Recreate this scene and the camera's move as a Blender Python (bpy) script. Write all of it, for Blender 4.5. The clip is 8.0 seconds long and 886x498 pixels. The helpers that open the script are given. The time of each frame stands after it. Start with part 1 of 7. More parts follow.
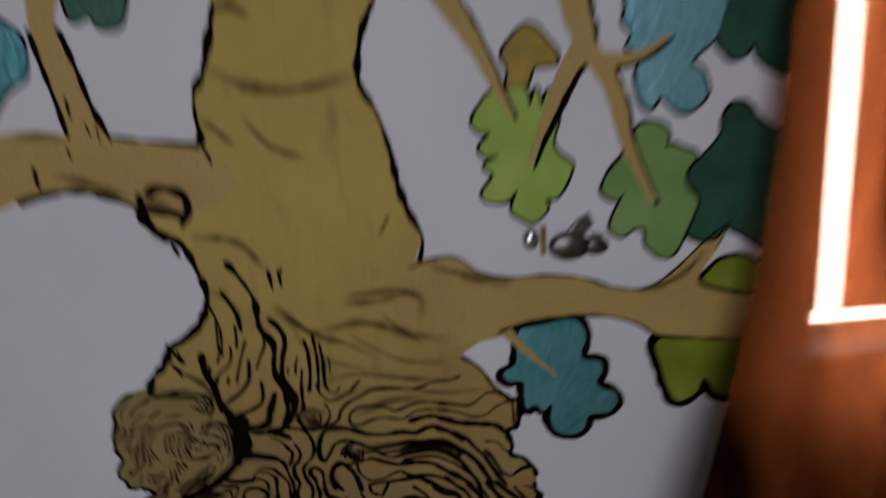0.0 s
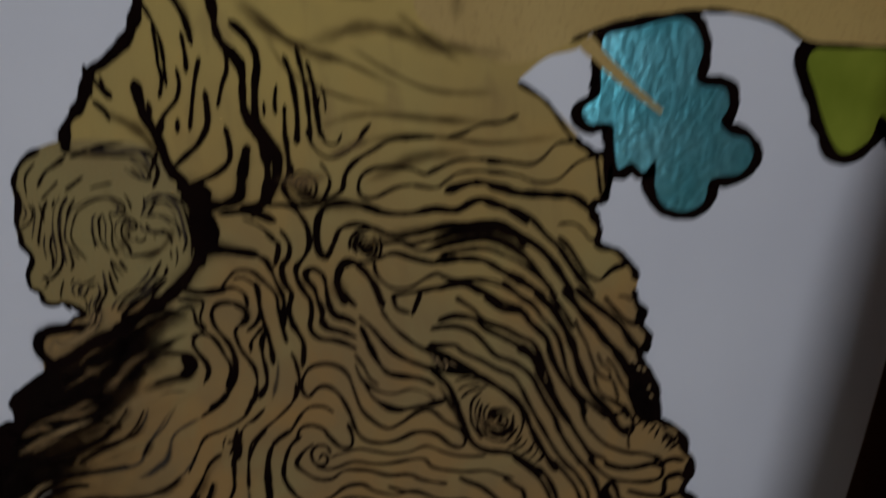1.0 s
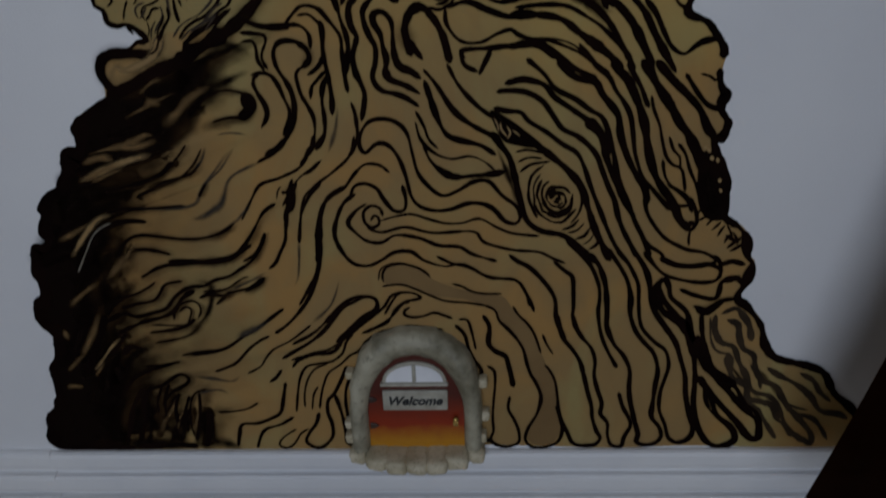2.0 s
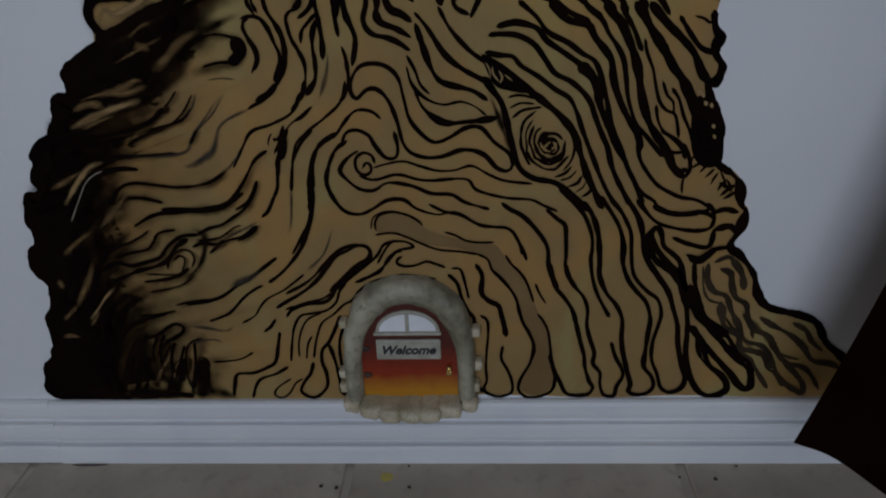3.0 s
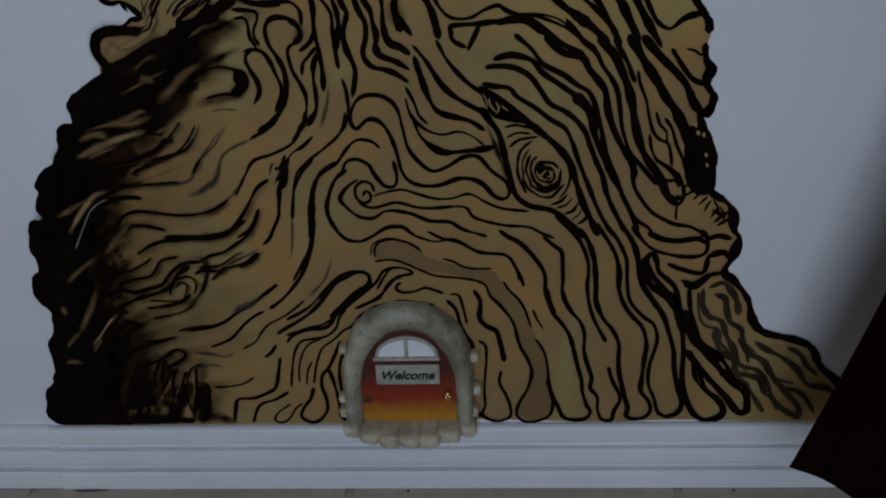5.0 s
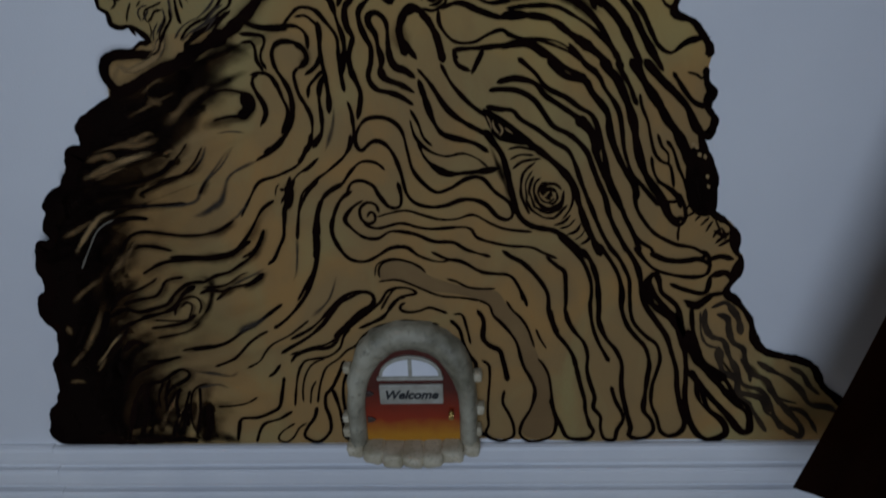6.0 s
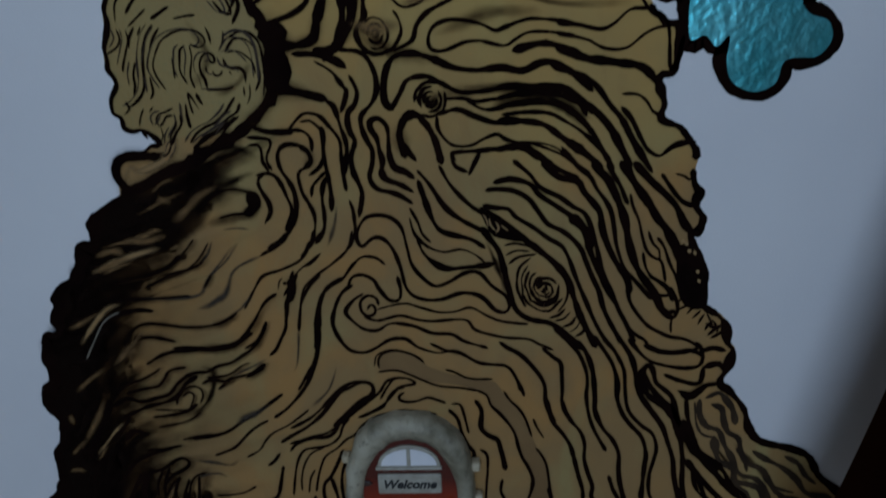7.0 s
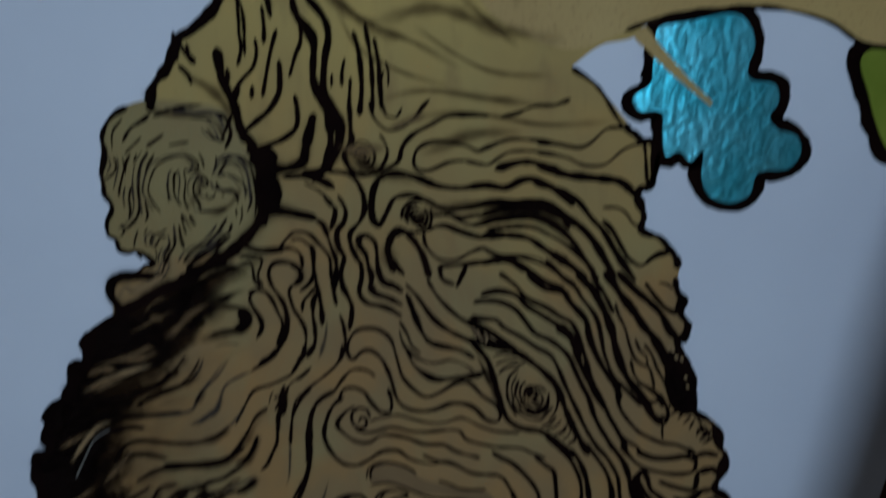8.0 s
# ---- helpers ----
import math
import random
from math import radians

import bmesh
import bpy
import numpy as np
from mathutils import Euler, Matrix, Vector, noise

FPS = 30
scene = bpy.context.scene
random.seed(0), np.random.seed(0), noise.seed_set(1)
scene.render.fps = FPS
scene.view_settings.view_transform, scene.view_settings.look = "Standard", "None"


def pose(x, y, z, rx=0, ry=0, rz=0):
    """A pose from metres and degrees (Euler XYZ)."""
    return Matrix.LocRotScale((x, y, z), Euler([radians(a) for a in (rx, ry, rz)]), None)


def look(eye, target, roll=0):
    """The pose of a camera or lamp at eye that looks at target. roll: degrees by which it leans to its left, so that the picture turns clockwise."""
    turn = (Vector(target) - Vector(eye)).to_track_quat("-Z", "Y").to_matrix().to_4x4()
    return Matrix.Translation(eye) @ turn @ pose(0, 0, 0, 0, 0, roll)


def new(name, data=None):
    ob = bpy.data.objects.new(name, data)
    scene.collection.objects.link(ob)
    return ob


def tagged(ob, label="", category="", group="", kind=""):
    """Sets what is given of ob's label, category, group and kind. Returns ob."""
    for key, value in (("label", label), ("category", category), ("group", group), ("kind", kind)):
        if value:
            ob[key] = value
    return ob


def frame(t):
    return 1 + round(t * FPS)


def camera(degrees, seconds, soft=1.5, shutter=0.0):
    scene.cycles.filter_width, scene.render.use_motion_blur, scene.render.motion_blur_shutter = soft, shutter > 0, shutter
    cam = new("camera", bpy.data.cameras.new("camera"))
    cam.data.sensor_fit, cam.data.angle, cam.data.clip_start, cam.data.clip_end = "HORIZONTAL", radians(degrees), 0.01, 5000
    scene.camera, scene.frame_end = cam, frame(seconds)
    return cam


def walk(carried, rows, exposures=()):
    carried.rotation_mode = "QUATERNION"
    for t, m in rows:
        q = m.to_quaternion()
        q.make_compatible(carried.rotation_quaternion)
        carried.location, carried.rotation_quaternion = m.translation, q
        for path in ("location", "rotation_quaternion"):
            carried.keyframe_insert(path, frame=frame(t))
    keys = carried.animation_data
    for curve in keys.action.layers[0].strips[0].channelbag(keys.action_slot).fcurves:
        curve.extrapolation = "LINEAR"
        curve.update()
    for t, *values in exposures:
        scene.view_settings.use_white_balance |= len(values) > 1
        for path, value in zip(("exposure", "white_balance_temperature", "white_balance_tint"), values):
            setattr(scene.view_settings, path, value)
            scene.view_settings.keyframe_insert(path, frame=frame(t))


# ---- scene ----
cam = camera(62.6, 8.0, soft=1.9, shutter=0.9)
PATH = [
    (0, (0.102, -1.008, 1.355), (0.274, 0.878, 0.714), -2.3),
    (0.3, (0.106, -0.889, 1.180), (0.245, 0.996, 0.564), -1.9),
    (0.5, (0.107, -0.847, 1.056), (0.221, 1.044, 0.478), -3.2),
    (0.7, (0.100, -0.808, 0.948), (0.202, 1.099, 0.410), -4.7),
    (0.8, (0.097, -0.799, 0.931), (0.194, 1.110, 0.408), -5.0),
    (1, (0.086, -0.772, 0.878), (0.169, 1.142, 0.352), -5.8),
    (1.2, (0.081, -0.769, 0.848), (0.108, 1.125, 0.245), -5.0),
    (1.5, (0.073, -0.763, 0.796), (0.003, 1.095, 0.062), -3.7),
    (2, (0.066, -0.790, 0.732), (-0.011, 1.041, -0.059), -1.8),
    (3.5, (0.088, -0.802, 0.703), (-0.008, 0.994, -0.173), -2.2),
    (4, (0.092, -0.804, 0.704), (-0.002, 0.994, -0.167), -2.6),
    (4.5, (0.087, -0.808, 0.712), (-0.001, 1.009, -0.118), -2.1),
    (6, (0.076, -0.814, 0.725), (-0.008, 1.03, -0.045), -2.0),
    (6.5, (0.078, -0.818, 0.744), (-0.001, 1.056, 0.049), -1.6),
    (7, (0.078, -0.821, 0.774), (0.001, 1.078, 0.15), -1.9),
    (7.5, (0.076, -0.829, 0.781), (0.005, 1.09, 0.223), -2.5),
    (8, (0.09, -0.823, 0.822), (0.028, 1.129, 0.39), -3.0),
]
LIGHTING = [(0.0, -0.12, 6900, 26), (0.5, -0.02, 6720, 21), (1.0, -0.03, 6700, 20), (1.5, -0.08, 6550, 18), (2.0, -0.06, 6400, 17), (3.5, 0.0, 6250, 17), (4.5, 0.0, 6100, 16), (6.0, -0.06, 5850, 15), (6.5, -0.06, 5650, 12), (7.0, -0.03, 5480, 11), (8.0, 0.02, 5250, 10)]
walk(cam, [(t, look(eye, target, roll)) for t, eye, target, roll in PATH], LIGHTING)

# ---- world and large lights ----
world = bpy.data.worlds.new("world")
scene.world = world
world.use_nodes = True
wn = world.node_tree.nodes
sky = wn.new("ShaderNodeTexSky")
sky.sky_type, sky.sun_disc = "NISHITA", False
sky.sun_elevation, sky.sun_rotation = radians(35), radians(40)
wn["Background"].inputs["Strength"].default_value = 0.08
world.node_tree.links.new(sky.outputs["Color"], wn["Background"].inputs["Color"])


def area_lamp(name, m, wide, high, watts, colour):
    data = bpy.data.lights.new(name, "AREA")
    data.shape, data.size, data.size_y = "RECTANGLE", wide, high
    data.energy, data.color = watts, colour
    ob = new(name, data)
    ob.matrix_world = m
    return ob


# daylight through the glazed door behind the camera
area_lamp("door_daylight", pose(-0.1, -3.12, 1.25, 90, 0, 0), 1.7, 1.5, 29.5, (0.78, 0.89, 1.0))

sun_data = bpy.data.lights.new("sun", "SUN")
sun_data.energy, sun_data.angle, sun_data.color = 1.0, radians(10), (1.0, 0.95, 0.88)
sun = new("sun", sun_data)
sun.matrix_world = look((2, 4, 4), (0.9, 0, 1))


# ---- materials ----
def material(name, rough=0.6, metal=0.0):
    m = bpy.data.materials.new(name)
    m.use_nodes = True
    b = m.node_tree.nodes["Principled BSDF"]
    b.inputs["Roughness"].default_value = rough
    b.inputs["Metallic"].default_value = metal
    return m, m.node_tree.nodes, m.node_tree.links, b


def noise_node(nodes, links, scale, detail=4.0, stretch=(1, 1, 1), space="Object"):
    tc = nodes.new("ShaderNodeTexCoord")
    mp = nodes.new("ShaderNodeMapping")
    mp.inputs["Scale"].default_value = stretch
    nt = nodes.new("ShaderNodeTexNoise")
    nt.inputs["Scale"].default_value = scale
    nt.inputs["Detail"].default_value = detail
    links.new(tc.outputs[space], mp.inputs["Vector"])
    links.new(mp.outputs["Vector"], nt.inputs["Vector"])
    return nt


def mixed(nodes, links, fac, a, b, lo=0.35, hi=0.65):
    r = nodes.new("ShaderNodeMapRange")
    r.inputs["From Min"].default_value, r.inputs["From Max"].default_value = lo, hi
    links.new(fac, r.inputs["Value"])
    x = nodes.new("ShaderNodeMix")
    x.data_type = "RGBA"
    links.new(r.outputs["Result"], x.inputs["Factor"])
    for socket, c in ((x.inputs[6], a), (x.inputs[7], b)):
        if isinstance(c, tuple):
            socket.default_value = (*c, 1)
        else:
            links.new(c, socket)
    return x.outputs[2]


def bumped(nodes, links, b, height, strength, distance=0.002):
    bp = nodes.new("ShaderNodeBump")
    bp.inputs["Strength"].default_value, bp.inputs["Distance"].default_value = strength, distance
    links.new(height, bp.inputs["Height"])
    links.new(bp.outputs["Normal"], b.inputs["Normal"])


def surface(name, c1, c2, rough, scale=9.0, fine=160.0, bump=0.15, metal=0.0, stretch=(1, 1, 1), c3=None, shine=0.5):
    """Two tones over a broad noise, a third over a fine one, and a fine relief."""
    m, n, l, b = material(name, rough, metal)
    b.inputs["Specular IOR Level"].default_value = shine
    broad = noise_node(n, l, scale, 5, stretch)
    small = noise_node(n, l, fine, 3, stretch)
    col = mixed(n, l, broad.outputs["Fac"], c1, c2)
    if c3:
        col = mixed(n, l, small.outputs["Fac"], col, c3, 0.55, 0.85)
    l.new(col, b.inputs["Base Color"])
    bumped(n, l, b, small.outputs["Fac"], bump)
    return m


WALL = surface("wall_paint", (0.70, 0.70, 0.71), (0.76, 0.76, 0.76), 0.55, 2.5, 420, 0.12)
WHITE_GLOSS = surface("white_gloss_paint", (0.70, 0.71, 0.73), (0.80, 0.80, 0.80), 0.4, 5, 60, 0.04)
# Unseen ceiling, toned darker than white so that it bounces less light.
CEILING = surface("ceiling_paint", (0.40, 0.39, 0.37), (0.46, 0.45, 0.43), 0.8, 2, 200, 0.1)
# Walls out of view; colour made up, dark so little light bounces back.
ROOM = surface("dim_wall_paint", (0.24, 0.23, 0.21), (0.29, 0.28, 0.26), 0.7, 2.5, 420, 0.12)
TILE = surface("beige_tile", (0.36, 0.305, 0.235), (0.47, 0.405, 0.32), 0.5, 7, 40, 0.05, c3=(0.30, 0.255, 0.20), shine=0.3)
GROUT = surface("grout", (0.38, 0.335, 0.27), (0.47, 0.42, 0.34), 0.9, 20, 300, 0.3)
BLACK = surface("black_paint", (0.0034, 0.0016, 0.0013), (0.0085, 0.0036, 0.0026), 0.85, 14, 220, 0.1, shine=0.02)
ROOT = surface("dark_umber_paint", (0.018, 0.011, 0.006), (0.045, 0.028, 0.014), 0.5, 30, 220, 0.2, shine=0.15)
UMBER = surface("umber_paint", (0.180, 0.110, 0.046), (0.225, 0.140, 0.058), 0.7, 10, 240, 0.2, shine=0.1)
TAN = surface("tan_paint", (0.28, 0.18, 0.08), (0.35, 0.23, 0.10), 0.7, 8, 240, 0.2, shine=0.15)
BURL = surface("olive_tan_paint", (0.29, 0.20, 0.072), (0.31, 0.235, 0.085), 0.5, 9, 200, 0.25, c3=(0.25, 0.21, 0.085), shine=0.15)
BRANCH = surface("ochre_paint", (0.48, 0.315, 0.098), (0.54, 0.37, 0.125), 0.5, 5, 200, 0.2, c3=(0.34, 0.21, 0.065), shine=0.15)
GLINT = surface("grey_highlight_paint", (0.17, 0.15, 0.115), (0.24, 0.21, 0.165), 0.5, 30, 220, 0.2, shine=0.15)


def trunk_material():
    """Ochre at the crown running into brown towards the roots, brushed unevenly in orange, olive and umber."""
    m, n, l, b = material("trunk_paint", 0.7)
    b.inputs["Specular IOR Level"].default_value = 0.15
    tc = n.new("ShaderNodeTexCoord")
    xyz = n.new("ShaderNodeSeparateXYZ")
    l.new(tc.outputs["Object"], xyz.inputs["Vector"])
    broad = noise_node(n, l, 4.0, 4)
    add = n.new("ShaderNodeMath")
    add.operation = "MULTIPLY_ADD"
    add.inputs[1].default_value = 0.5
    l.new(broad.outputs["Fac"], add.inputs[0])
    l.new(xyz.outputs["Z"], add.inputs[2])
    patch = noise_node(n, l, 9.0, 5)
    patch.inputs["Distortion"].default_value = 1.2
    low = mixed(n, l, patch.outputs["Fac"], (0.285, 0.180, 0.070), (0.355, 0.200, 0.064), 0.42, 0.68)
    olive = noise_node(n, l, 6.0, 5, (1.3, 1, 0.8))
    olive.inputs["Distortion"].default_value = 1.5
    low = mixed(n, l, olive.outputs["Fac"], low, (0.31, 0.235, 0.090), 0.48, 0.72)
    high = mixed(n, l, olive.outputs["Fac"], (0.57, 0.405, 0.108), (0.50, 0.355, 0.100), 0.35, 0.7)
    col = mixed(n, l, add.outputs[0], low, high, 0.84, 1.28)
    brush = noise_node(n, l, 30.0, 5, (1, 1, 0.35))
    col = mixed(n, l, brush.outputs["Fac"], col, (0.24, 0.15, 0.06), 0.56, 1.0)
    l.new(col, b.inputs["Base Color"])
    bumped(n, l, b, noise_node(n, l, 260, 3).outputs["Fac"], 0.2)
    return m


TRUNK = trunk_material()


def soft_paint(name, colour, cover):
    """Thin brown paint, dense in the middle of the stroke and blended out at its edges."""
    m, n, l, b = material(name, 0.85)
    b.inputs["Specular IOR Level"].default_value = 0.03
    b.inputs["Base Color"].default_value = (*colour, 1)
    uv = n.new("ShaderNodeUVMap")
    uv.uv_map = "stroke"
    xyz = n.new("ShaderNodeSeparateXYZ")
    l.new(uv.outputs["UV"], xyz.inputs["Vector"])
    grain = noise_node(n, l, 38.0, 3)
    r = n.new("ShaderNodeMapRange")
    r.inputs["From Min"].default_value, r.inputs["From Max"].default_value = 0.25, 0.75
    r.inputs["To Min"].default_value, r.inputs["To Max"].default_value = 0.35, 1.0
    l.new(grain.outputs["Fac"], r.inputs["Value"])
    mul = n.new("ShaderNodeMath")
    mul.operation = "MULTIPLY"
    l.new(xyz.outputs["Y"], mul.inputs[0])
    l.new(r.outputs["Result"], mul.inputs[1])
    thick = n.new("ShaderNodeMath")
    thick.operation = "MULTIPLY"
    thick.use_clamp = True
    thick.inputs[1].default_value = cover
    l.new(mul.outputs[0], thick.inputs[0])
    l.new(thick.outputs[0], b.inputs["Alpha"])
    return m


WASH = soft_paint("thin_umber_wash", (0.050, 0.026, 0.010), 0.75)
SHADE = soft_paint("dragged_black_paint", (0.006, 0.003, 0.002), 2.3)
SMOKE = soft_paint("blended_black_paint", (0.006, 0.003, 0.002), 1.35)
SOFT_BROWN = soft_paint("blended_brown_paint", (0.20, 0.12, 0.05), 1.0)
SOFT_TAN = soft_paint("blended_tan_paint", (0.27, 0.175, 0.078), 1.7)
SOFT_GREY = soft_paint("blended_grey_line", (0.05, 0.04, 0.03), 1.3)


def pearl(name, c1, c2, metal=0.92, rough=0.25):
    """Pearlescent craft paint with a brushed, lumpy film."""
    m, n, l, b = material(name, rough, metal)
    broad = noise_node(n, l, 14.0, 4)
    l.new(mixed(n, l, broad.outputs["Fac"], c1, c2), b.inputs["Base Color"])
    lump = noise_node(n, l, 75.0, 4)
    bumped(n, l, b, lump.outputs["Fac"], 0.28, 0.0035)
    return m


TEAL = pearl("teal_pearl_paint", (0.105, 0.52, 0.58), (0.21, 0.66, 0.72), 0.97, 0.27)
SKYBLUE = pearl("light_blue_pearl_paint", (0.22, 0.62, 0.68), (0.34, 0.72, 0.78), 0.75, 0.3)
LIME = surface("lime_paint", (0.30, 0.46, 0.07), (0.40, 0.55, 0.11), 0.45, 12, 200, 0.2, shine=0.15)
MID = surface("leaf_green_paint", (0.16, 0.30, 0.08), (0.24, 0.38, 0.13), 0.45, 9, 200, 0.2, shine=0.15)
FOREST = pearl("dark_green_paint", (0.007, 0.065, 0.032), (0.012, 0.11, 0.06), 0.3, 0.45)
MOSS = surface("moss_paint", (0.17, 0.21, 0.015), (0.26, 0.30, 0.03), 0.45, 12, 200, 0.2, shine=0.15)
OLIVE = surface("olive_paint", (0.26, 0.22, 0.04), (0.48, 0.30, 0.05), 0.45, 25, 200, 0.2, shine=0.15)
STONE = surface("grey_resin_stone", (0.15, 0.135, 0.085), (0.42, 0.385, 0.28), 0.6, 26, 120, 0.8, c3=(0.10, 0.088, 0.06))
STEP = surface("pale_resin_stone", (0.42, 0.36, 0.235), (0.60, 0.53, 0.38), 0.6, 45, 260, 0.5, c3=(0.22, 0.185, 0.115))
SIGN = surface("aged_white_paint", (0.30, 0.28, 0.22), (0.42, 0.40, 0.33), 0.5, 60, 300, 0.2)
PANE = surface("white_pane_paint", (0.72, 0.73, 0.75), (0.82, 0.82, 0.83), 0.25, 30, 200, 0.05)
INK = surface("black_ink", (0.012, 0.014, 0.016), (0.02, 0.022, 0.024), 0.4, 50, 200, 0.1)
IRON = surface("dark_iron_paint", (0.035, 0.02, 0.015), (0.06, 0.035, 0.025), 0.4, 60, 200, 0.3)
DEBRIS = surface("dark_crumbs", (0.02, 0.018, 0.015), (0.05, 0.045, 0.04), 0.9, 60, 300, 0.3)
YELLOW = surface("yellow_paint_drop", (0.45, 0.36, 0.06), (0.55, 0.45, 0.10), 0.5, 60, 300, 0.1)
CHROME = surface("polished_steel", (0.5, 0.5, 0.5), (0.6, 0.6, 0.6), 0.15, 20, 80, 0.02, metal=1.0)
BRASS = surface("polished_brass", (0.62, 0.42, 0.13), (0.70, 0.5, 0.18), 0.2, 20, 80, 0.02, metal=1.0)
PEWTER = surface("dark_pewter", (0.10, 0.095, 0.085), (0.20, 0.18, 0.16), 0.3, 50, 120, 0.1, metal=1.0)


def sunset_material():
    """Enamel running from red-brown at the arch to yellow at the sill."""
    m, n, l, b = material("sunset_enamel", 0.28)
    tc = n.new("ShaderNodeTexCoord")
    xyz = n.new("ShaderNodeSeparateXYZ")
    l.new(tc.outputs["Object"], xyz.inputs["Vector"])
    soft = noise_node(n, l, 60, 4)
    add = n.new("ShaderNodeMath")
    add.operation = "MULTIPLY_ADD"
    add.inputs[1].default_value = 0.018
    l.new(soft.outputs["Fac"], add.inputs[0])
    l.new(xyz.outputs["Z"], add.inputs[2])
    low = mixed(n, l, add.outputs[0], (0.46, 0.20, 0.012), (0.26, 0.026, 0.006), 0.030, 0.058)
    col = mixed(n, l, add.outputs[0], low, (0.075, 0.012, 0.006), 0.060, 0.105)
    l.new(col, b.inputs["Base Color"])
    bumped(n, l, b, soft.outputs["Fac"], 0.1)
    return m


SUNSET = sunset_material()


def cloth_material():
    """Thin orange-brown weave: some light passes straight, some scatters."""
    m = bpy.data.materials.new("rust_curtain_cloth")
    m.use_nodes = True
    n, l = m.node_tree.nodes, m.node_tree.links
    n.clear()
    out = n.new("ShaderNodeOutputMaterial")
    weave = noise_node(n, l, 18, 5, (1, 1, 0.12))
    col = mixed(n, l, weave.outputs["Fac"], (0.032, 0.0078, 0.0021), (0.050, 0.0136, 0.0038))
    d = n.new("ShaderNodeBsdfDiffuse")
    t = n.new("ShaderNodeBsdfTranslucent")
    p = n.new("ShaderNodeBsdfTransparent")
    p.inputs["Color"].default_value = (1.0, 0.75, 0.62, 1)
    l.new(col, t.inputs["Color"])
    l.new(mixed(n, l, weave.outputs["Fac"], (0.0018, 0.0008, 0.0006), (0.0032, 0.0013, 0.0008)), d.inputs["Color"])
    a = n.new("ShaderNodeMixShader")
    a.inputs["Fac"].default_value = 0.6
    l.new(d.outputs["BSDF"], a.inputs[1])
    l.new(t.outputs["BSDF"], a.inputs[2])
    c = n.new("ShaderNodeMixShader")
    c.inputs["Fac"].default_value = 0.004
    l.new(a.outputs["Shader"], c.inputs[1])
    l.new(p.outputs["BSDF"], c.inputs[2])
    l.new(c.outputs["Shader"], out.inputs["Surface"])
    return m


CLOTH = cloth_material()


def net_material():
    m = bpy.data.materials.new("cream_net_cloth")
    m.use_nodes = True
    n, l = m.node_tree.nodes, m.node_tree.links
    n.clear()
    out = n.new("ShaderNodeOutputMaterial")
    weave = noise_node(n, l, 60, 4)
    col = mixed(n, l, weave.outputs["Fac"], (0.55, 0.46, 0.36), (0.65, 0.56, 0.45))
    d = n.new("ShaderNodeBsdfDiffuse")
    t = n.new("ShaderNodeBsdfTranslucent")
    l.new(col, d.inputs["Color"])
    l.new(col, t.inputs["Color"])
    a = n.new("ShaderNodeMixShader")
    a.inputs["Fac"].default_value = 0.004
    l.new(d.outputs["BSDF"], a.inputs[1])
    l.new(t.outputs["BSDF"], a.inputs[2])
    l.new(a.outputs["Shader"], out.inputs["Surface"])
    return m


NET = net_material()


def glow(name, colour, strength):
    m = bpy.data.materials.new(name)
    m.use_nodes = True
    n, l = m.node_tree.nodes, m.node_tree.links
    n.clear()
    out = n.new("ShaderNodeOutputMaterial")
    e = n.new("ShaderNodeEmission")
    e.inputs["Color"].default_value = (*colour, 1)
    e.inputs["Strength"].default_value = strength
    l.new(e.outputs["Emission"], out.inputs["Surface"])
    return m


# Stand-in for daylight: the added panel behind the window glows by itself.
OUTSIDE = glow("daylight_panel_glow", (1.0, 0.96, 0.92), 620.0)


def glass_material():
    m, n, l, b = material("window_glass", 0.02)
    b.inputs["Base Color"].default_value = (0.95, 0.97, 0.97, 1)
    b.inputs["Transmission Weight"].default_value = 1.0
    b.inputs["IOR"].default_value = 1.45
    return m


GLASS = glass_material()


# ---- mesh helpers ----
def mesh_object(name, bm, mat, smooth=False):
    me = bpy.data.meshes.new(name)
    bm.normal_update()
    bm.to_mesh(me)
    bm.free()
    me.materials.append(mat)
    if smooth:
        me.shade_smooth()
    return new(name, me)


def part(name, bm, mat, parent, label="", smooth=False):
    ob = mesh_object(name, bm, mat, smooth)
    ob.parent = parent
    if label:
        ob["label"] = label
    return ob


def box_bm(x0, y0, z0, x1, y1, z1, bevel=0.0, segments=2, bm=None):
    own = bmesh.new()
    bmesh.ops.create_cube(own, size=1.0)
    bmesh.ops.transform(own, verts=own.verts, matrix=Matrix.Translation(((x0 + x1) / 2, (y0 + y1) / 2, (z0 + z1) / 2)) @ Matrix.Diagonal((x1 - x0, y1 - y0, z1 - z0, 1)))
    if bevel:
        bmesh.ops.bevel(own, geom=own.edges[:], offset=bevel, segments=segments, affect="EDGES", profile=0.5)
    return own


def sheet_bm(outline, y):
    """A flat patch of paint in the plane of the wall, from an outline in metres."""
    bm = bmesh.new()
    f = bm.faces.new([bm.verts.new((x, y, z)) for x, z in outline])
    f.normal_update()
    if f.normal.y > 0:
        f.normal_flip()
    bmesh.ops.triangulate(bm, faces=[f], ngon_method="EAR_CLIP")
    return bm


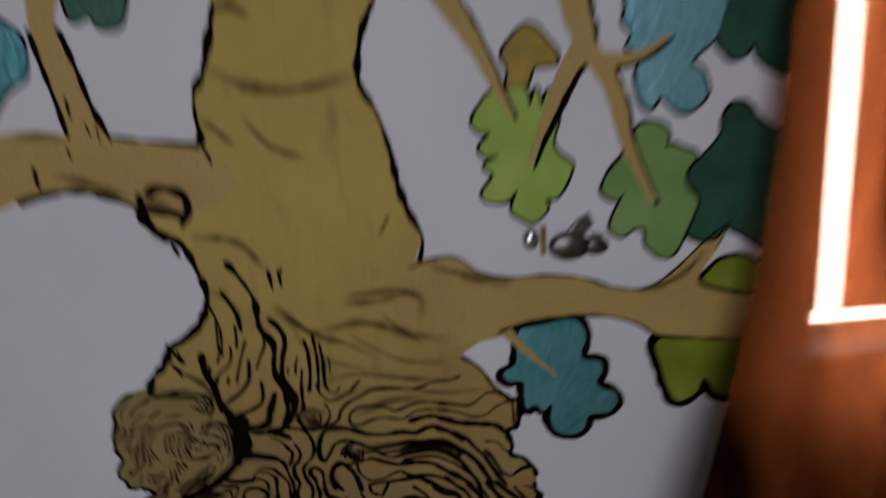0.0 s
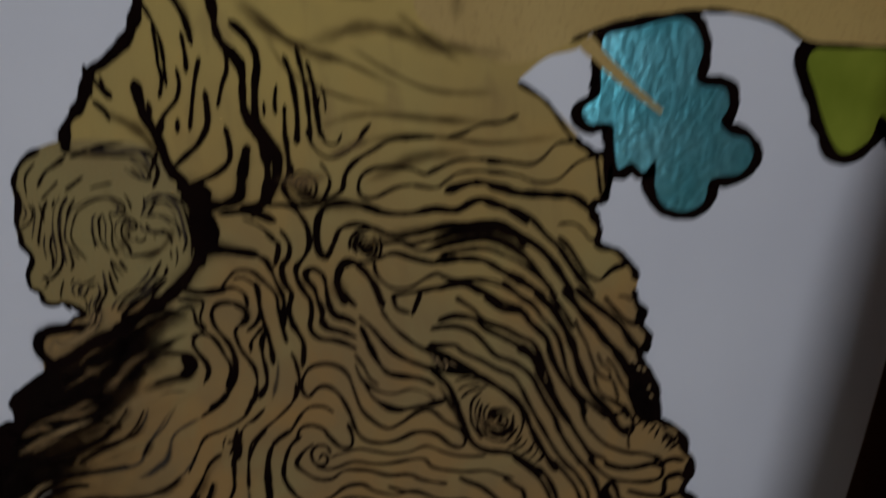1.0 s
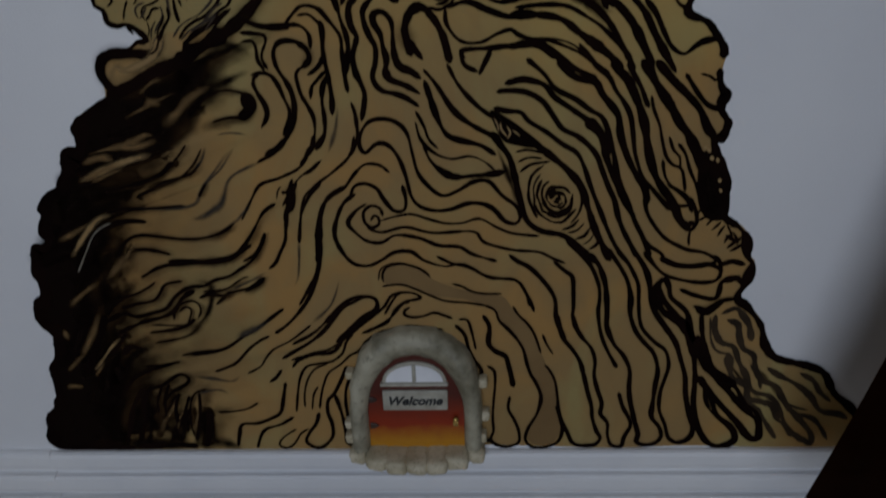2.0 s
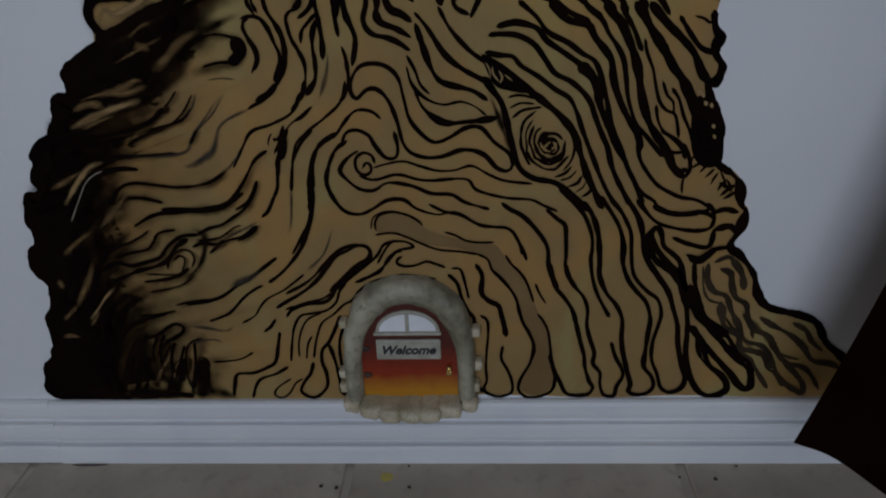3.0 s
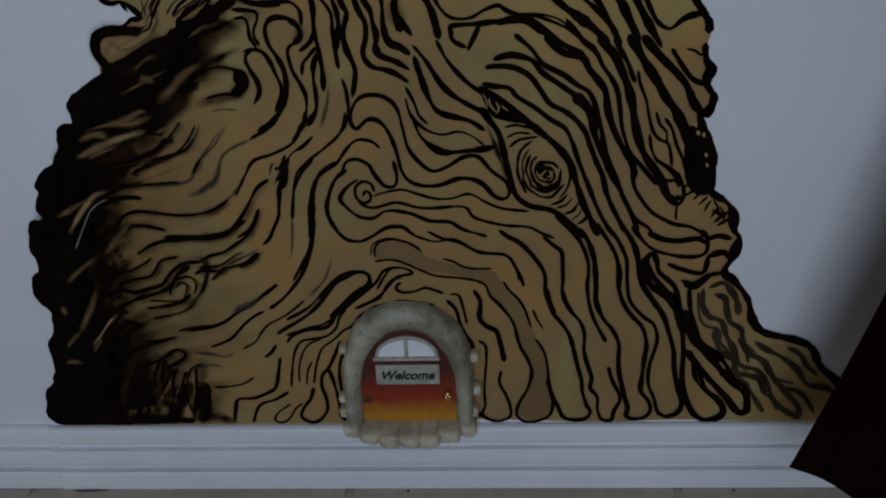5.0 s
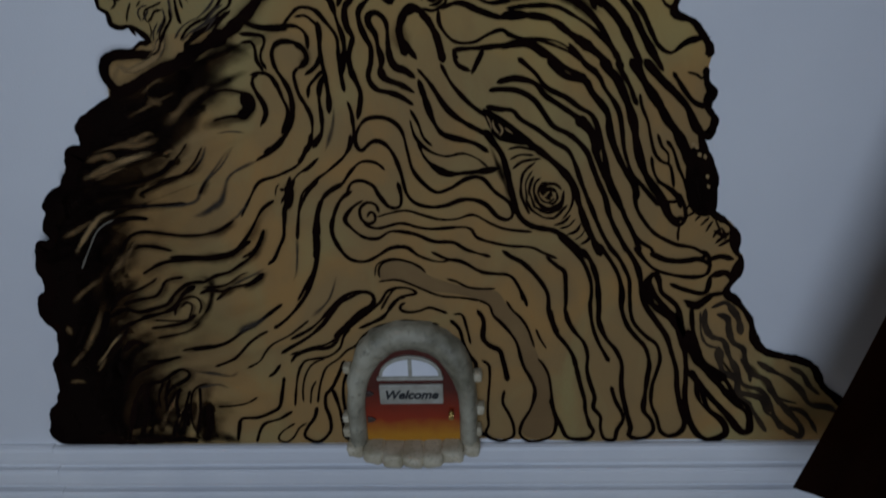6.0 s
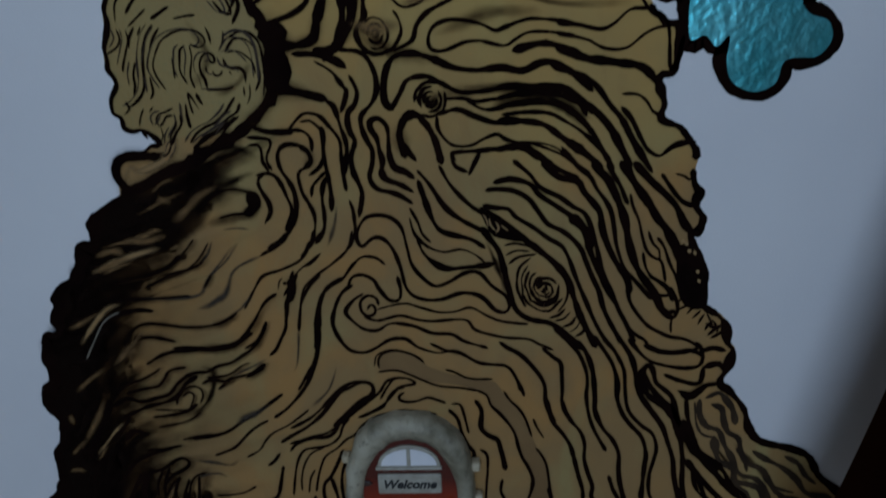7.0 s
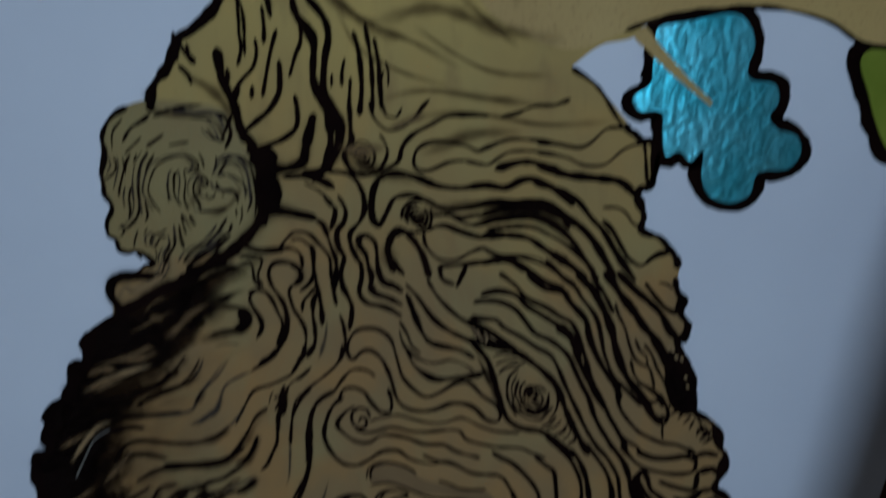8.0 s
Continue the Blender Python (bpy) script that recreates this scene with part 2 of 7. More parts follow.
def spline(points, closed=False, step=0.35):
    """A smooth line through points given in centimetres, in metres."""
    p = [Vector(q) for q in points]
    n = len(p)
    out = []
    for i in range(n if closed else n - 1):
        a, b = p[i], p[(i + 1) % n]
        before = p[(i - 1) % n] if closed or i else a * 2 - b
        after = p[(i + 2) % n] if closed or i < n - 2 else b * 2 - a
        k = max(2, min(9, int((b - a).length / step)))
        for j in range(k):
            t = j / k
            out.append(0.5 * (2 * a + (b - before) * t + (2 * before - 5 * a + 4 * b - after) * t * t + (3 * a - before - 3 * b + after) * t ** 3))
    if not closed:
        out.append(p[-1])
    return [q * 0.01 for q in out]


def ribbon_bm(line, width, y, closed=False, wobble=0.3, taper=1.0, soft=False, ends=None):
    """A brush stroke of uneven width along a line in the plane of the wall. ends: widths at its two ends, for twigs."""
    bm = bmesh.new()
    uv = bm.loops.layers.uv.new("stroke")
    n = len(line)
    seed = random.random() * 50
    gone = [0.0]
    for a, b in zip(line, line[1:]):
        gone.append(gone[-1] + (b - a).length)
    total = max(gone[-1], 1e-5)
    rows = []
    for i, q in enumerate(line):
        a, b = line[(i - 1) % n] if closed or i else q, line[(i + 1) % n] if closed or i < n - 1 else q
        d = (b - a).normalized()
        side = Vector((-d.y, d.x))
        w = width / 2 * (1 + wobble * 2 * noise.noise((gone[i] * 45, seed, 0)) + wobble * 0.7 * noise.noise((gone[i] * 160, seed, 7)))
        if ends:
            w = (ends[0] + (ends[1] - ends[0]) * gone[i] / total) / 2 * (1 + wobble * noise.noise((gone[i] * 60, seed, 0)))
        elif not closed:
            e = min(gone[i], total - gone[i]) / (width * taper)
            w *= 0.2 + 0.8 * math.sqrt(max(0.0, 1 - (1 - min(1.0, e)) ** 2))
        middle = 1.0 if closed else min(1.0, min(gone[i], total - gone[i]) / (total * 0.3) + 0.05)
        across = (-1, -0.7, -0.35, 0, 0.35, 0.7, 1) if soft else (-1, 1)
        rows.append([(bm.verts.new((q.x + side.x * w * s, y, q.y + side.y * w * s)), (gone[i] / total, middle * (0.5 + 0.5 * math.cos(math.pi * s)))) for s in across])
    for i in range(n if closed else n - 1):
        a, b = rows[i], rows[(i + 1) % n]
        for j in range(len(a) - 1):
            f = bm.faces.new([a[j][0], b[j][0], b[j + 1][0], a[j + 1][0]])
            for loop, value in zip(f.loops, (a[j][1], b[j][1], b[j + 1][1], a[j + 1][1])):
                loop[uv].uv = value
    for f in bm.faces:
        f.normal_update()
        if f.normal.y > 0:
            f.normal_flip()
    return bm


# ---- the room ----
FRONT, BACK, LEFT, RIGHT, HIGH = 0.0, -3.2, -2.2, 1.9, 2.4
WX0, WX1, WZ0, WZ1 = 0.745, 1.70, 0.815, 2.05


def structure(name, bm, mat, label, category):
    return tagged(mesh_object(name, bm, mat), label, category, kind="structure")


def joined(*boxes):
    bm = bmesh.new()
    for b in boxes:
        me = bpy.data.meshes.new("piece")
        b.to_mesh(me)
        b.free()
        bm.from_mesh(me)
        bpy.data.meshes.remove(me)
    return bm


structure("wall_north", joined(
    box_bm(LEFT, FRONT, 0, WX0, 0.15, HIGH), box_bm(WX1, FRONT, 0, RIGHT, 0.15, HIGH),
    box_bm(WX0, FRONT, 0, WX1, 0.045, WZ0), box_bm(WX0, FRONT, WZ1, WX1, 0.15, HIGH)),
    WALL, "white painted wall carrying the tree mural", "wall")
structure("wall_west", box_bm(LEFT - 0.1, BACK, 0, LEFT, 0.15, HIGH), ROOM, "plain dark beige side wall, unseen, toned down to limit bounce", "wall")
structure("wall_east", box_bm(RIGHT, BACK, 0, RIGHT + 0.1, 0.15, HIGH), ROOM, "plain dark beige wall beside the curtain, unseen, toned down to limit bounce", "wall")
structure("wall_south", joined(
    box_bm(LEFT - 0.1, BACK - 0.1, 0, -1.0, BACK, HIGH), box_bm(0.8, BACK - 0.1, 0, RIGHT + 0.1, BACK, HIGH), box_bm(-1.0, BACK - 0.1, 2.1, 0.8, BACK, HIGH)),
    ROOM, "plain dark beige wall with a wide glazed doorway, unseen, toned down to limit bounce", "wall")
structure("ceiling", box_bm(LEFT - 0.1, BACK - 0.1, HIGH, RIGHT + 0.1, 0.15, HIGH + 0.1), CEILING, "plain grey ceiling, unseen, darkened to limit bounce light", "ceiling")
structure("ground", box_bm(-40, -40, -0.12, 40, 40, -0.10), GROUT, "plain pale ground outside the room", "ground")

# window behind the curtain, with its blind a little short of the frame
window = tagged(new("window_1"), "white-framed window glowing behind the drawn curtain", "window", kind="structure")
window.location = (0, 0, 0)
for x0, x1, z0, z1, name in ((WX0, WX0 + 0.012, WZ0, WZ1, "frame_side"), (WX1 - 0.03, WX1, WZ0, WZ1, "frame_side"),
                             (WX0 + 0.012, WX1 - 0.03, WZ1 - 0.03, WZ1, "frame_head"), (WX0 + 0.012, WX1 - 0.03, WZ0, WZ0 + 0.006, "frame_sill")):
    part(name, box_bm(x0, 0.022, z0, x1, 0.045, z1, 0.002, 1), WHITE_GLOSS, window)
# Board added behind the curtain to keep window light off its lower part.
part("window_board", box_bm(WX0 - 0.03, -0.055, WZ0 - 0.028, WX1 + 0.03, -0.0005, WZ0 - 0.003, 0.003), WHITE_GLOSS, window)
pane = part("pane", box_bm(WX0 + 0.012, 0.030, WZ0 + 0.006, WX1 - 0.03, 0.034, WZ1 - 0.03), GLASS, window)
pane.visible_shadow = False
nets = tagged(new("window_nets"), "pair of cream nets parted by a bright slanting gap", "net curtain")
LOW = 0.868
for name, shape in (("left_net", [(WX0 - 0.02, LOW), (0.784, LOW), (0.756, 1.34), (0.72, 2.03), (WX0 - 0.02, 2.03)]),
                    ("right_net", [(0.829, LOW), (WX1 + 0.02, LOW), (WX1 + 0.02, 2.03), (0.76, 2.03), (0.798, 1.34)])):
    net = sheet_bm(shape, -0.004)
    made = bmesh.ops.extrude_face_region(net, geom=net.faces[:])
    bmesh.ops.translate(net, verts=[v for v in made["geom"] if isinstance(v, bmesh.types.BMVert)], vec=(0, -0.002, 0))
    part("net_panel", net, NET, nets)
part("net_rail", box_bm(WX0 - 0.03, -0.014, 2.03, WX1 + 0.03, -0.001, 2.045, 0.003), WHITE_GLOSS, nets)
# Added glow panel, kept low so it doesn't light the lower curtain.
structure("backdrop", box_bm(0.3, 0.5, 0.0, 2.6, 0.51, 1.42), OUTSIDE, "glowing panel standing in for daylight outside the window", "daylight")


# floor tiles, 45 cm, with the joints square to the mural wall
floor = structure("floor", box_bm(LEFT - 0.1, BACK - 0.1, -0.1, RIGHT + 0.1, 0.15, -0.004), GROUT, "beige floor tiles with pale grout joints", "floor")


def tile_mesh():
    bm = box_bm(-0.2215, -0.2215, -0.009, 0.2215, 0.2215, 0.0, 0.003, 2)
    me = bpy.data.meshes.new("tile")
    bm.to_mesh(me)
    bm.free()
    me.materials.append(TILE)
    return me


# skirting board
PROFILE = [(0.0, 0.0), (-0.0160, 0.0), (-0.0165, 0.003), (-0.0165, 0.022), (-0.0160, 0.0262), (-0.0140, 0.0285), (-0.0050, 0.0290), (-0.0025, 0.0305), (-0.0030, 0.0335), (-0.0075, 0.0350), (-0.0125, 0.038),
           (-0.0142, 0.044), (-0.0142, 0.056), (-0.0135, 0.0610), (-0.0110, 0.0635), (-0.0035, 0.0640), (-0.0015, 0.0655), (-0.0020, 0.0685), (-0.0060, 0.0700), (-0.0100, 0.0735), (-0.0112, 0.080),
           (-0.0112, 0.093), (-0.0098, 0.0985), (-0.006, 0.1005), (0.0, 0.1005)]


def skirting(x0, x1, lift, label):
    bm = bmesh.new()
    ends = [[bm.verts.new((x, y, z + lift)) for y, z in PROFILE] for x in (x0, x1)]
    for i in range(len(PROFILE)):
        j = (i + 1) % len(PROFILE)
        bm.faces.new([ends[0][i], ends[0][j], ends[1][j], ends[1][i]])
    bm.faces.new(ends[0][::-1])
    bm.faces.new(ends[1])
    bmesh.ops.recalc_face_normals(bm, faces=bm.faces)
    return structure("baseboard", bm, WHITE_GLOSS, label, "baseboard")


skirting(LEFT, -0.5102, 0.0014, "white glossy moulded skirting board, butted short length")
skirting(-0.51, RIGHT, 0.0, "white glossy moulded skirting board with two grooves")


# ---- the painted tree ----
LEFT_LOW = [(-50.6, 10.5), (-50.8, 13.9), (-49.8, 16.2), (-48.4, 17.8), (-48.2, 19.7), (-48.1, 22.4), (-48.1, 23.4), (-47.0, 24.9), (-46.5, 27.4), (-47.8, 29.9), (-47.6, 31.9), (-46.3, 34.2), (-46.6, 36.5), (-46.3, 39.1), (-45.8, 40.3), (-44.4, 40.7), (-44.4, 42.7), (-43.8, 44.1), (-43.7, 45.5), (-42.4, 47.1), (-40.9, 47.8), (-40.1, 49.4), (-39.0, 51.7), (-37.8, 52.3), (-37.5, 54.2), (-36.8, 55.7), (-35.1, 56.9), (-33.3, 57.9)]
LEFT_MID = [(-33.4, 60.5), (-32.3, 62.6), (-29.9, 63.0), (-28.6, 63.8), (-27.7, 63.9), (-29.2, 65.2), (-30.4, 65.1), (-31.5, 65.6), (-31.7, 66.8), (-32.5, 67.3), (-32.5, 69.0), (-31.6, 70.7), (-32.3, 72.2), (-32.2, 73.3), (-32.3, 74.6), (-31.8, 76.0), (-31.5, 77.3), (-31.6, 78.7), (-30.8, 80.3), (-29.6, 81.4), (-28.0, 82.1)]
LEFT_TOP = [(-28.2, 80.8), (-25.9, 81.3), (-25.2, 84.1), (-23.2, 86.3), (-21.6, 89.2), (-19.8, 90.2), (-17.0, 92.6), (-15.5, 96.5), (-16.0, 99.6), (-17.1, 103.1), (-18.2, 104.9), (-20.4, 106.3), (-22.5, 108.1), (-22.4, 110.9), (-15.3, 115.3), (-13.3, 118.4), (-13.1, 119.8), (-13.4, 122.8), (-13.0, 125.8), (-11.6, 128.2), (-10.2, 132.8), (-9.1, 136.9)]
RIGHT_TOP = [(11.9, 136.1), (10.2, 132.7), (9.2, 128.4), (9.3, 125.4), (11.3, 121.5), (12.9, 115.9), (13.5, 111.9), (14.8, 107.6), (16.7, 103.3), (16.1, 99.4), (29.1, 95.2), (29.0, 87.3), (24.6, 85.8), (21.5, 83.8), (24.5, 81.4), (27.1, 77.2), (29.4, 75.4), (30.0, 70.7)]
RIGHT_MID = [(27.5, 77.5), (29.0, 75.7), (30.4, 75.4), (30.9, 74.1), (30.7, 71.1), (30.1, 69.8), (28.9, 69.5), (29.7, 66.8), (29.4, 65.3), (31.4, 64.4), (32.7, 62.8), (33.5, 61.6), (33.6, 60.4)]
RIGHT_LOW = [(33.4, 59.5), (33.7, 57.8), (34.4, 56.7), (34.0, 55.3), (35.0, 53.6), (34.4, 51.6), (33.7, 51.5), (34.5, 49.6), (35.4, 47.7), (35.8, 46.4), (35.7, 44.4), (35.8, 42.9), (37.6, 41.6), (38.7, 40.2), (39.2, 37.8), (39.9, 36.7), (39.4, 34.0), (38.7, 32.3), (39.9, 31.3), (42.0, 28.6), (42.9, 25.8), (44.5, 24.0), (48.4, 22.9), (50.8, 21.6), (52.5, 18.7), (54.9, 16.5), (57.4, 13.2), (58.8, 9.7)]
BOTTOM = [(53.0, 9.8), (42.6, 10.1), (33.7, 10.3), (24.8, 10.0), (17.2, 10.3), (11.2, 10.5), (8.1, 10.6), (-10.3, 10.0), (-15.0, 10.0), (-19.7, 9.9), (-26.0, 10.0), (-34.0, 9.8), (-38.8, 9.7), (-42.6, 10.5), (-46.0, 9.7)]
LBRANCH = [(-12.6, 118.1), (-20.6, 119.3), (-24.5, 120.0), (-29.8, 120.7), (-33.9, 121.5), (-38.3, 121.2), (-44.9, 119.9), (-47.5, 109.4), (-40.5, 111.2), (-38.1, 112.1), (-34.6, 113.0), (-29.8, 113.4), (-25.5, 112.1), (-22.1, 110.5), (-16.2, 108.9), (-8.8, 112.5)]
LTWIG = [(-24.6, 119.5), (-26.3, 124.2), (-27.4, 129.3), (-28.7, 134.3), (-26.8, 141.5), (-31.0, 141.7), (-31.6, 137.8), (-31.8, 134.4), (-31.1, 130.2), (-30.2, 125.2), (-29.5, 120.3), (-28.0, 118.9)]
RBRANCH = [(13.9, 98.7), (18.2, 100.1), (21.5, 99.9), (24.8, 97.4), (29.1, 96.1), (34.3, 96.2), (40.4, 95.3), (44.9, 93.5), (49.4, 92.7), (52.0, 93.4), (55.4, 96.0), (59.6, 100.2), (63.0, 102.4), (61.4, 98.3), (59.2, 93.3), (66.8, 90.9), (76.3, 89.6), (77.5, 80.1), (66.7, 82.4), (56.3, 83.7), (52.5, 84.4), (48.7, 86.9), (43.2, 88.5), (37.9, 88.7), (31.7, 88.3), (27.2, 87.0), (20.2, 85.7), (11.8, 91.1)]
LEAF_TEAL = [(30.5, 86.6), (31.2, 87.5), (34.1, 87.8), (38.3, 88.4), (40.3, 87.4), (41.2, 85.0), (40.5, 82.6), (41.0, 81.3), (43.5, 80.7), (44.0, 78.8), (43.1, 77.2), (44.1, 75.8), (46.1, 75.0), (46.7, 73.1), (45.4, 71.4), (42.8, 71.3), (41.8, 70.7), (41.2, 68.6), (39.0, 67.8), (36.6, 68.9), (35.8, 71.1), (35.9, 73.8), (34.6, 72.7), (33.3, 73.9), (31.8, 73.5), (31.4, 75.8), (31.2, 78.3), (28.9, 78.6), (28.1, 80.1), (30.0, 81.4), (30.3, 83.8)]
TEAL_VEIN = [(28.7, 87.1), (30.9, 84.6), (33.6, 81.8), (36.7, 78.9)]
LEAF_LIME = [(28.1, 123.7), (26.3, 123.1), (24.2, 119.8), (25.0, 118.2), (26.7, 117.8), (25.1, 116.0), (25.9, 114.7), (27.9, 114.6), (25.7, 113.2), (27.1, 111.8), (25.4, 109.3), (26.5, 107.9), (28.9, 108.0), (30.5, 109.5), (29.7, 106.6), (31.0, 105.2), (32.9, 104.5), (34.9, 106.3), (34.6, 107.9), (36.5, 108.2), (38.5, 112.4), (36.9, 114.0), (35.6, 115.9), (36.3, 119.6), (35.0, 123.4), (34.0, 121.2), (33.2, 123.7), (32.3, 121.3), (31.5, 123.8)]
LEAF_OLIVE = [(31.3, 132.0), (29.1, 129.8), (28.4, 128.2), (29.3, 126.3), (29.1, 124.4), (30.5, 124.1), (32.0, 124.5), (32.8, 126.6), (35.7, 126.9), (36.0, 128.3), (34.2, 130.7), (32.8, 132.0)]
LEAF_MID = [(49.3, 118.2), (47.5, 117.0), (46.3, 114.0), (43.8, 111.0), (43.1, 108.4), (45.0, 107.0), (46.3, 107.9), (44.8, 104.5), (44.6, 102.3), (46.3, 101.4), (48.2, 102.6), (49.8, 102.0), (50.2, 99.7), (52.0, 97.9), (53.7, 97.5), (55.0, 98.8), (56.2, 101.5), (57.4, 104.8), (57.5, 106.4), (55.7, 108.7), (55.6, 110.8), (57.0, 112.9), (55.3, 114.0), (52.6, 114.7), (52.1, 113.1), (52.5, 116.7), (51.4, 117.8)]
LEAF_SKY = [(45.5, 133.5), (45.3, 132.1), (46.6, 130.2), (45.8, 128.8), (47.5, 127.8), (47.4, 124.5), (48.1, 121.5), (49.7, 120.2), (51.1, 121.8), (52.8, 120.3), (54.4, 119.4), (56.5, 120.1), (57.9, 122.0), (56.9, 125.0), (55.2, 126.5), (58.3, 129.3), (59.1, 131.6), (59.3, 135.3), (54.2, 137.3), (46.3, 136.2)]
LEAF_PINE = [(59.1, 135.8), (58.4, 129.9), (60.9, 126.6), (63.2, 127.1), (64.0, 128.6), (65.6, 125.8), (70.2, 124.3), (72.9, 129.3), (70.9, 138.3), (62.8, 139.3)]
LEAF_FOREST = [(62.3, 120.3), (60.6, 118.3), (60.5, 115.8), (58.1, 112.8), (55.8, 110.8), (55.7, 109.2), (57.4, 107.5), (56.6, 104.3), (56.2, 101.5), (58.0, 100.0), (60.8, 100.1), (62.3, 101.7), (64.1, 101.0), (67.1, 99.1), (70.1, 97.7), (72.3, 103.2), (72.2, 113.0), (69.8, 115.3), (66.3, 117.5), (64.4, 119.7)]
LEAF_MOSS = [(53.7, 83.9), (53.8, 78.7), (56.5, 72.6), (59.8, 73.4), (61.2, 76.1), (63.7, 73.0), (66.6, 73.1), (69.2, 76.2), (68.1, 82.4)]
LEAF_SPRIG = [(60.0, 92.8), (60.7, 95.1), (62.6, 96.5), (66.2, 96.5), (68.8, 94.0), (68.7, 90.7)]
LEAF_FERN = [(-26.7, 140.2), (-27.0, 136.9), (-26.3, 135.0), (-24.2, 135.5), (-23.1, 133.9), (-20.9, 134.2), (-19.7, 136.6), (-19.6, 140.0), (-22.9, 142.1)]
LEAF_LAGOON = [(-39.2, 135.4), (-36.3, 135.9), (-33.4, 133.8), (-32.9, 131.0), (-33.9, 128.2), (-36.3, 126.8), (-39.3, 123.1), (-42.5, 124.3), (-42.1, 130.0)]
TWIG_A = [(19.8, 138.6), (21.5, 135.1), (24.8, 129.9), (27.8, 123.7), (29.7, 120.2)]
TWIG_B = [(37.4, 139.4), (38.5, 133.7), (39.6, 129.6), (37.3, 125.6), (34.3, 118.7), (32.1, 113.0)]
TWIG_C = [(39.7, 129.2), (42.5, 126.1), (44.8, 121.3), (46.6, 114.8), (50.8, 106.5)]
TWIG_D = [(40.8, 127.3), (46.0, 127.3), (49.2, 128.4), (52.1, 130.3)]
MASS_UP = [(-33.3, 57.9), (-35.1, 56.9), (-36.8, 55.7), (-37.5, 54.2), (-37.7, 52.5), (-35.3, 51.1), (-31.6, 51.5), (-28.1, 52.7), (-25.9, 53.9), (-24.4, 55.7), (-24.3, 57.2), (-22.1, 58.9), (-23.6, 60.4), (-28.0, 60.3), (-32.1, 58.6)]
MASS_MID = [(-37.6, 52.6), (-39.0, 51.7), (-40.1, 49.4), (-40.9, 47.8), (-42.4, 47.1), (-43.7, 45.5), (-43.8, 44.1), (-44.4, 42.7), (-44.4, 40.7), (-45.8, 40.2), (-46.4, 38.2), (-43.8, 37.6), (-41.7, 41.2), (-38.4, 44.6), (-35.7, 47.2), (-33.4, 48.3), (-36.0, 48.4), (-37.4, 48.6), (-37.5, 50.0)]
MASS_LOW = [(-46.1, 39.1), (-46.5, 36.1), (-46.3, 34.2), (-47.6, 31.9), (-47.8, 29.9), (-46.3, 28.1), (-46.5, 27.4), (-47.0, 24.9), (-48.1, 23.4), (-48.1, 22.4), (-48.2, 19.7), (-48.4, 17.8), (-49.8, 16.2), (-50.8, 13.9), (-50.4, 10.7), (-46.0, 9.7), (-42.2, 10.5), (-40.3, 15.1), (-39.4, 20.5), (-39.5, 23.1), (-42.0, 22.3), (-41.9, 25.7), (-39.3, 31.3), (-40.7, 32.9), (-38.3, 36.7), (-36.9, 39.6), (-40.5, 39.4), (-43.3, 39.0)]
BURR_SHAPE = [(-29.6, 81.4), (-30.7, 80.3), (-31.6, 78.7), (-31.8, 76.0), (-32.3, 74.6), (-32.3, 72.2), (-31.7, 70.6), (-32.5, 68.9), (-32.5, 67.3), (-31.7, 66.8), (-31.4, 65.7), (-30.3, 65.2), (-29.4, 65.6), (-27.7, 63.9), (-24.9, 64.5), (-19.5, 64.9), (-16.3, 67.1), (-14.2, 70.2), (-14.1, 74.1), (-15.4, 76.9), (-16.5, 79.9), (-18.5, 81.6), (-25.7, 82.5)]

tree = tagged(new("painted_tree"), "painted oak tree mural with swirling black bark lines on white wall", "mural")
LAYER = {"y": -0.0018}


def paint(name, outline, mat, y, parent, label="", smooth_line=True):
    line = spline(outline, True) if smooth_line else [Vector(q) * 0.01 for q in outline]
    return part(name, sheet_bm([(q.x, q.y) for q in line], y), mat, parent, label)


def open_line(*pieces):
    out = []
    for p in pieces:
        out += spline(p)
    return out


left_edge = open_line(LEFT_LOW + LEFT_MID[:1], LEFT_MID + LEFT_TOP[1:])
right_edge = open_line(RIGHT_TOP[:-4], RIGHT_TOP[-4:-3] + RIGHT_MID + RIGHT_LOW)
crown = [Vector((-0.088, 1.47)), Vector((-0.10, 1.62)), Vector((0.15, 1.62)), Vector((0.135, 1.45))]
feet = spline(BOTTOM)
trunk = part("trunk", sheet_bm([(q.x, q.y) for q in left_edge + crown + right_edge + feet], -0.0008), TRUNK, tree, "ochre and brown painted trunk")
left_branch = paint("branch", LBRANCH, BRANCH, -0.0010, tree, "ochre painted side branch")
right_branch = paint("branch", RBRANCH, BRANCH, -0.00104, tree, "ochre painted side branch")
paint("twig", LTWIG, BRANCH, -0.0012, left_branch)
burr = paint("burr", BURR_SHAPE, BURL, -0.0011, tree, "pale olive burr with fine swirls")


def ragged(outline):
    """The same outline with a torn, brushed edge where it lies inside the trunk."""
    out = []
    for q in spline(outline, True, 0.5):
        k = 0.9 * noise.noise((q.x * 55, q.y * 55, 2.0)) + 0.5 * noise.noise((q.x * 140, q.y * 140, 5.0))
        out.append((q.x * 100 + max(-0.1, k), q.y * 100 + 0.3 * k))
    return out


for mass in (MASS_UP, MASS_LOW):
    paint("dark_bark", ragged(mass), BLACK, -0.0013 - 0.00002 * len(mass) / 30, trunk)


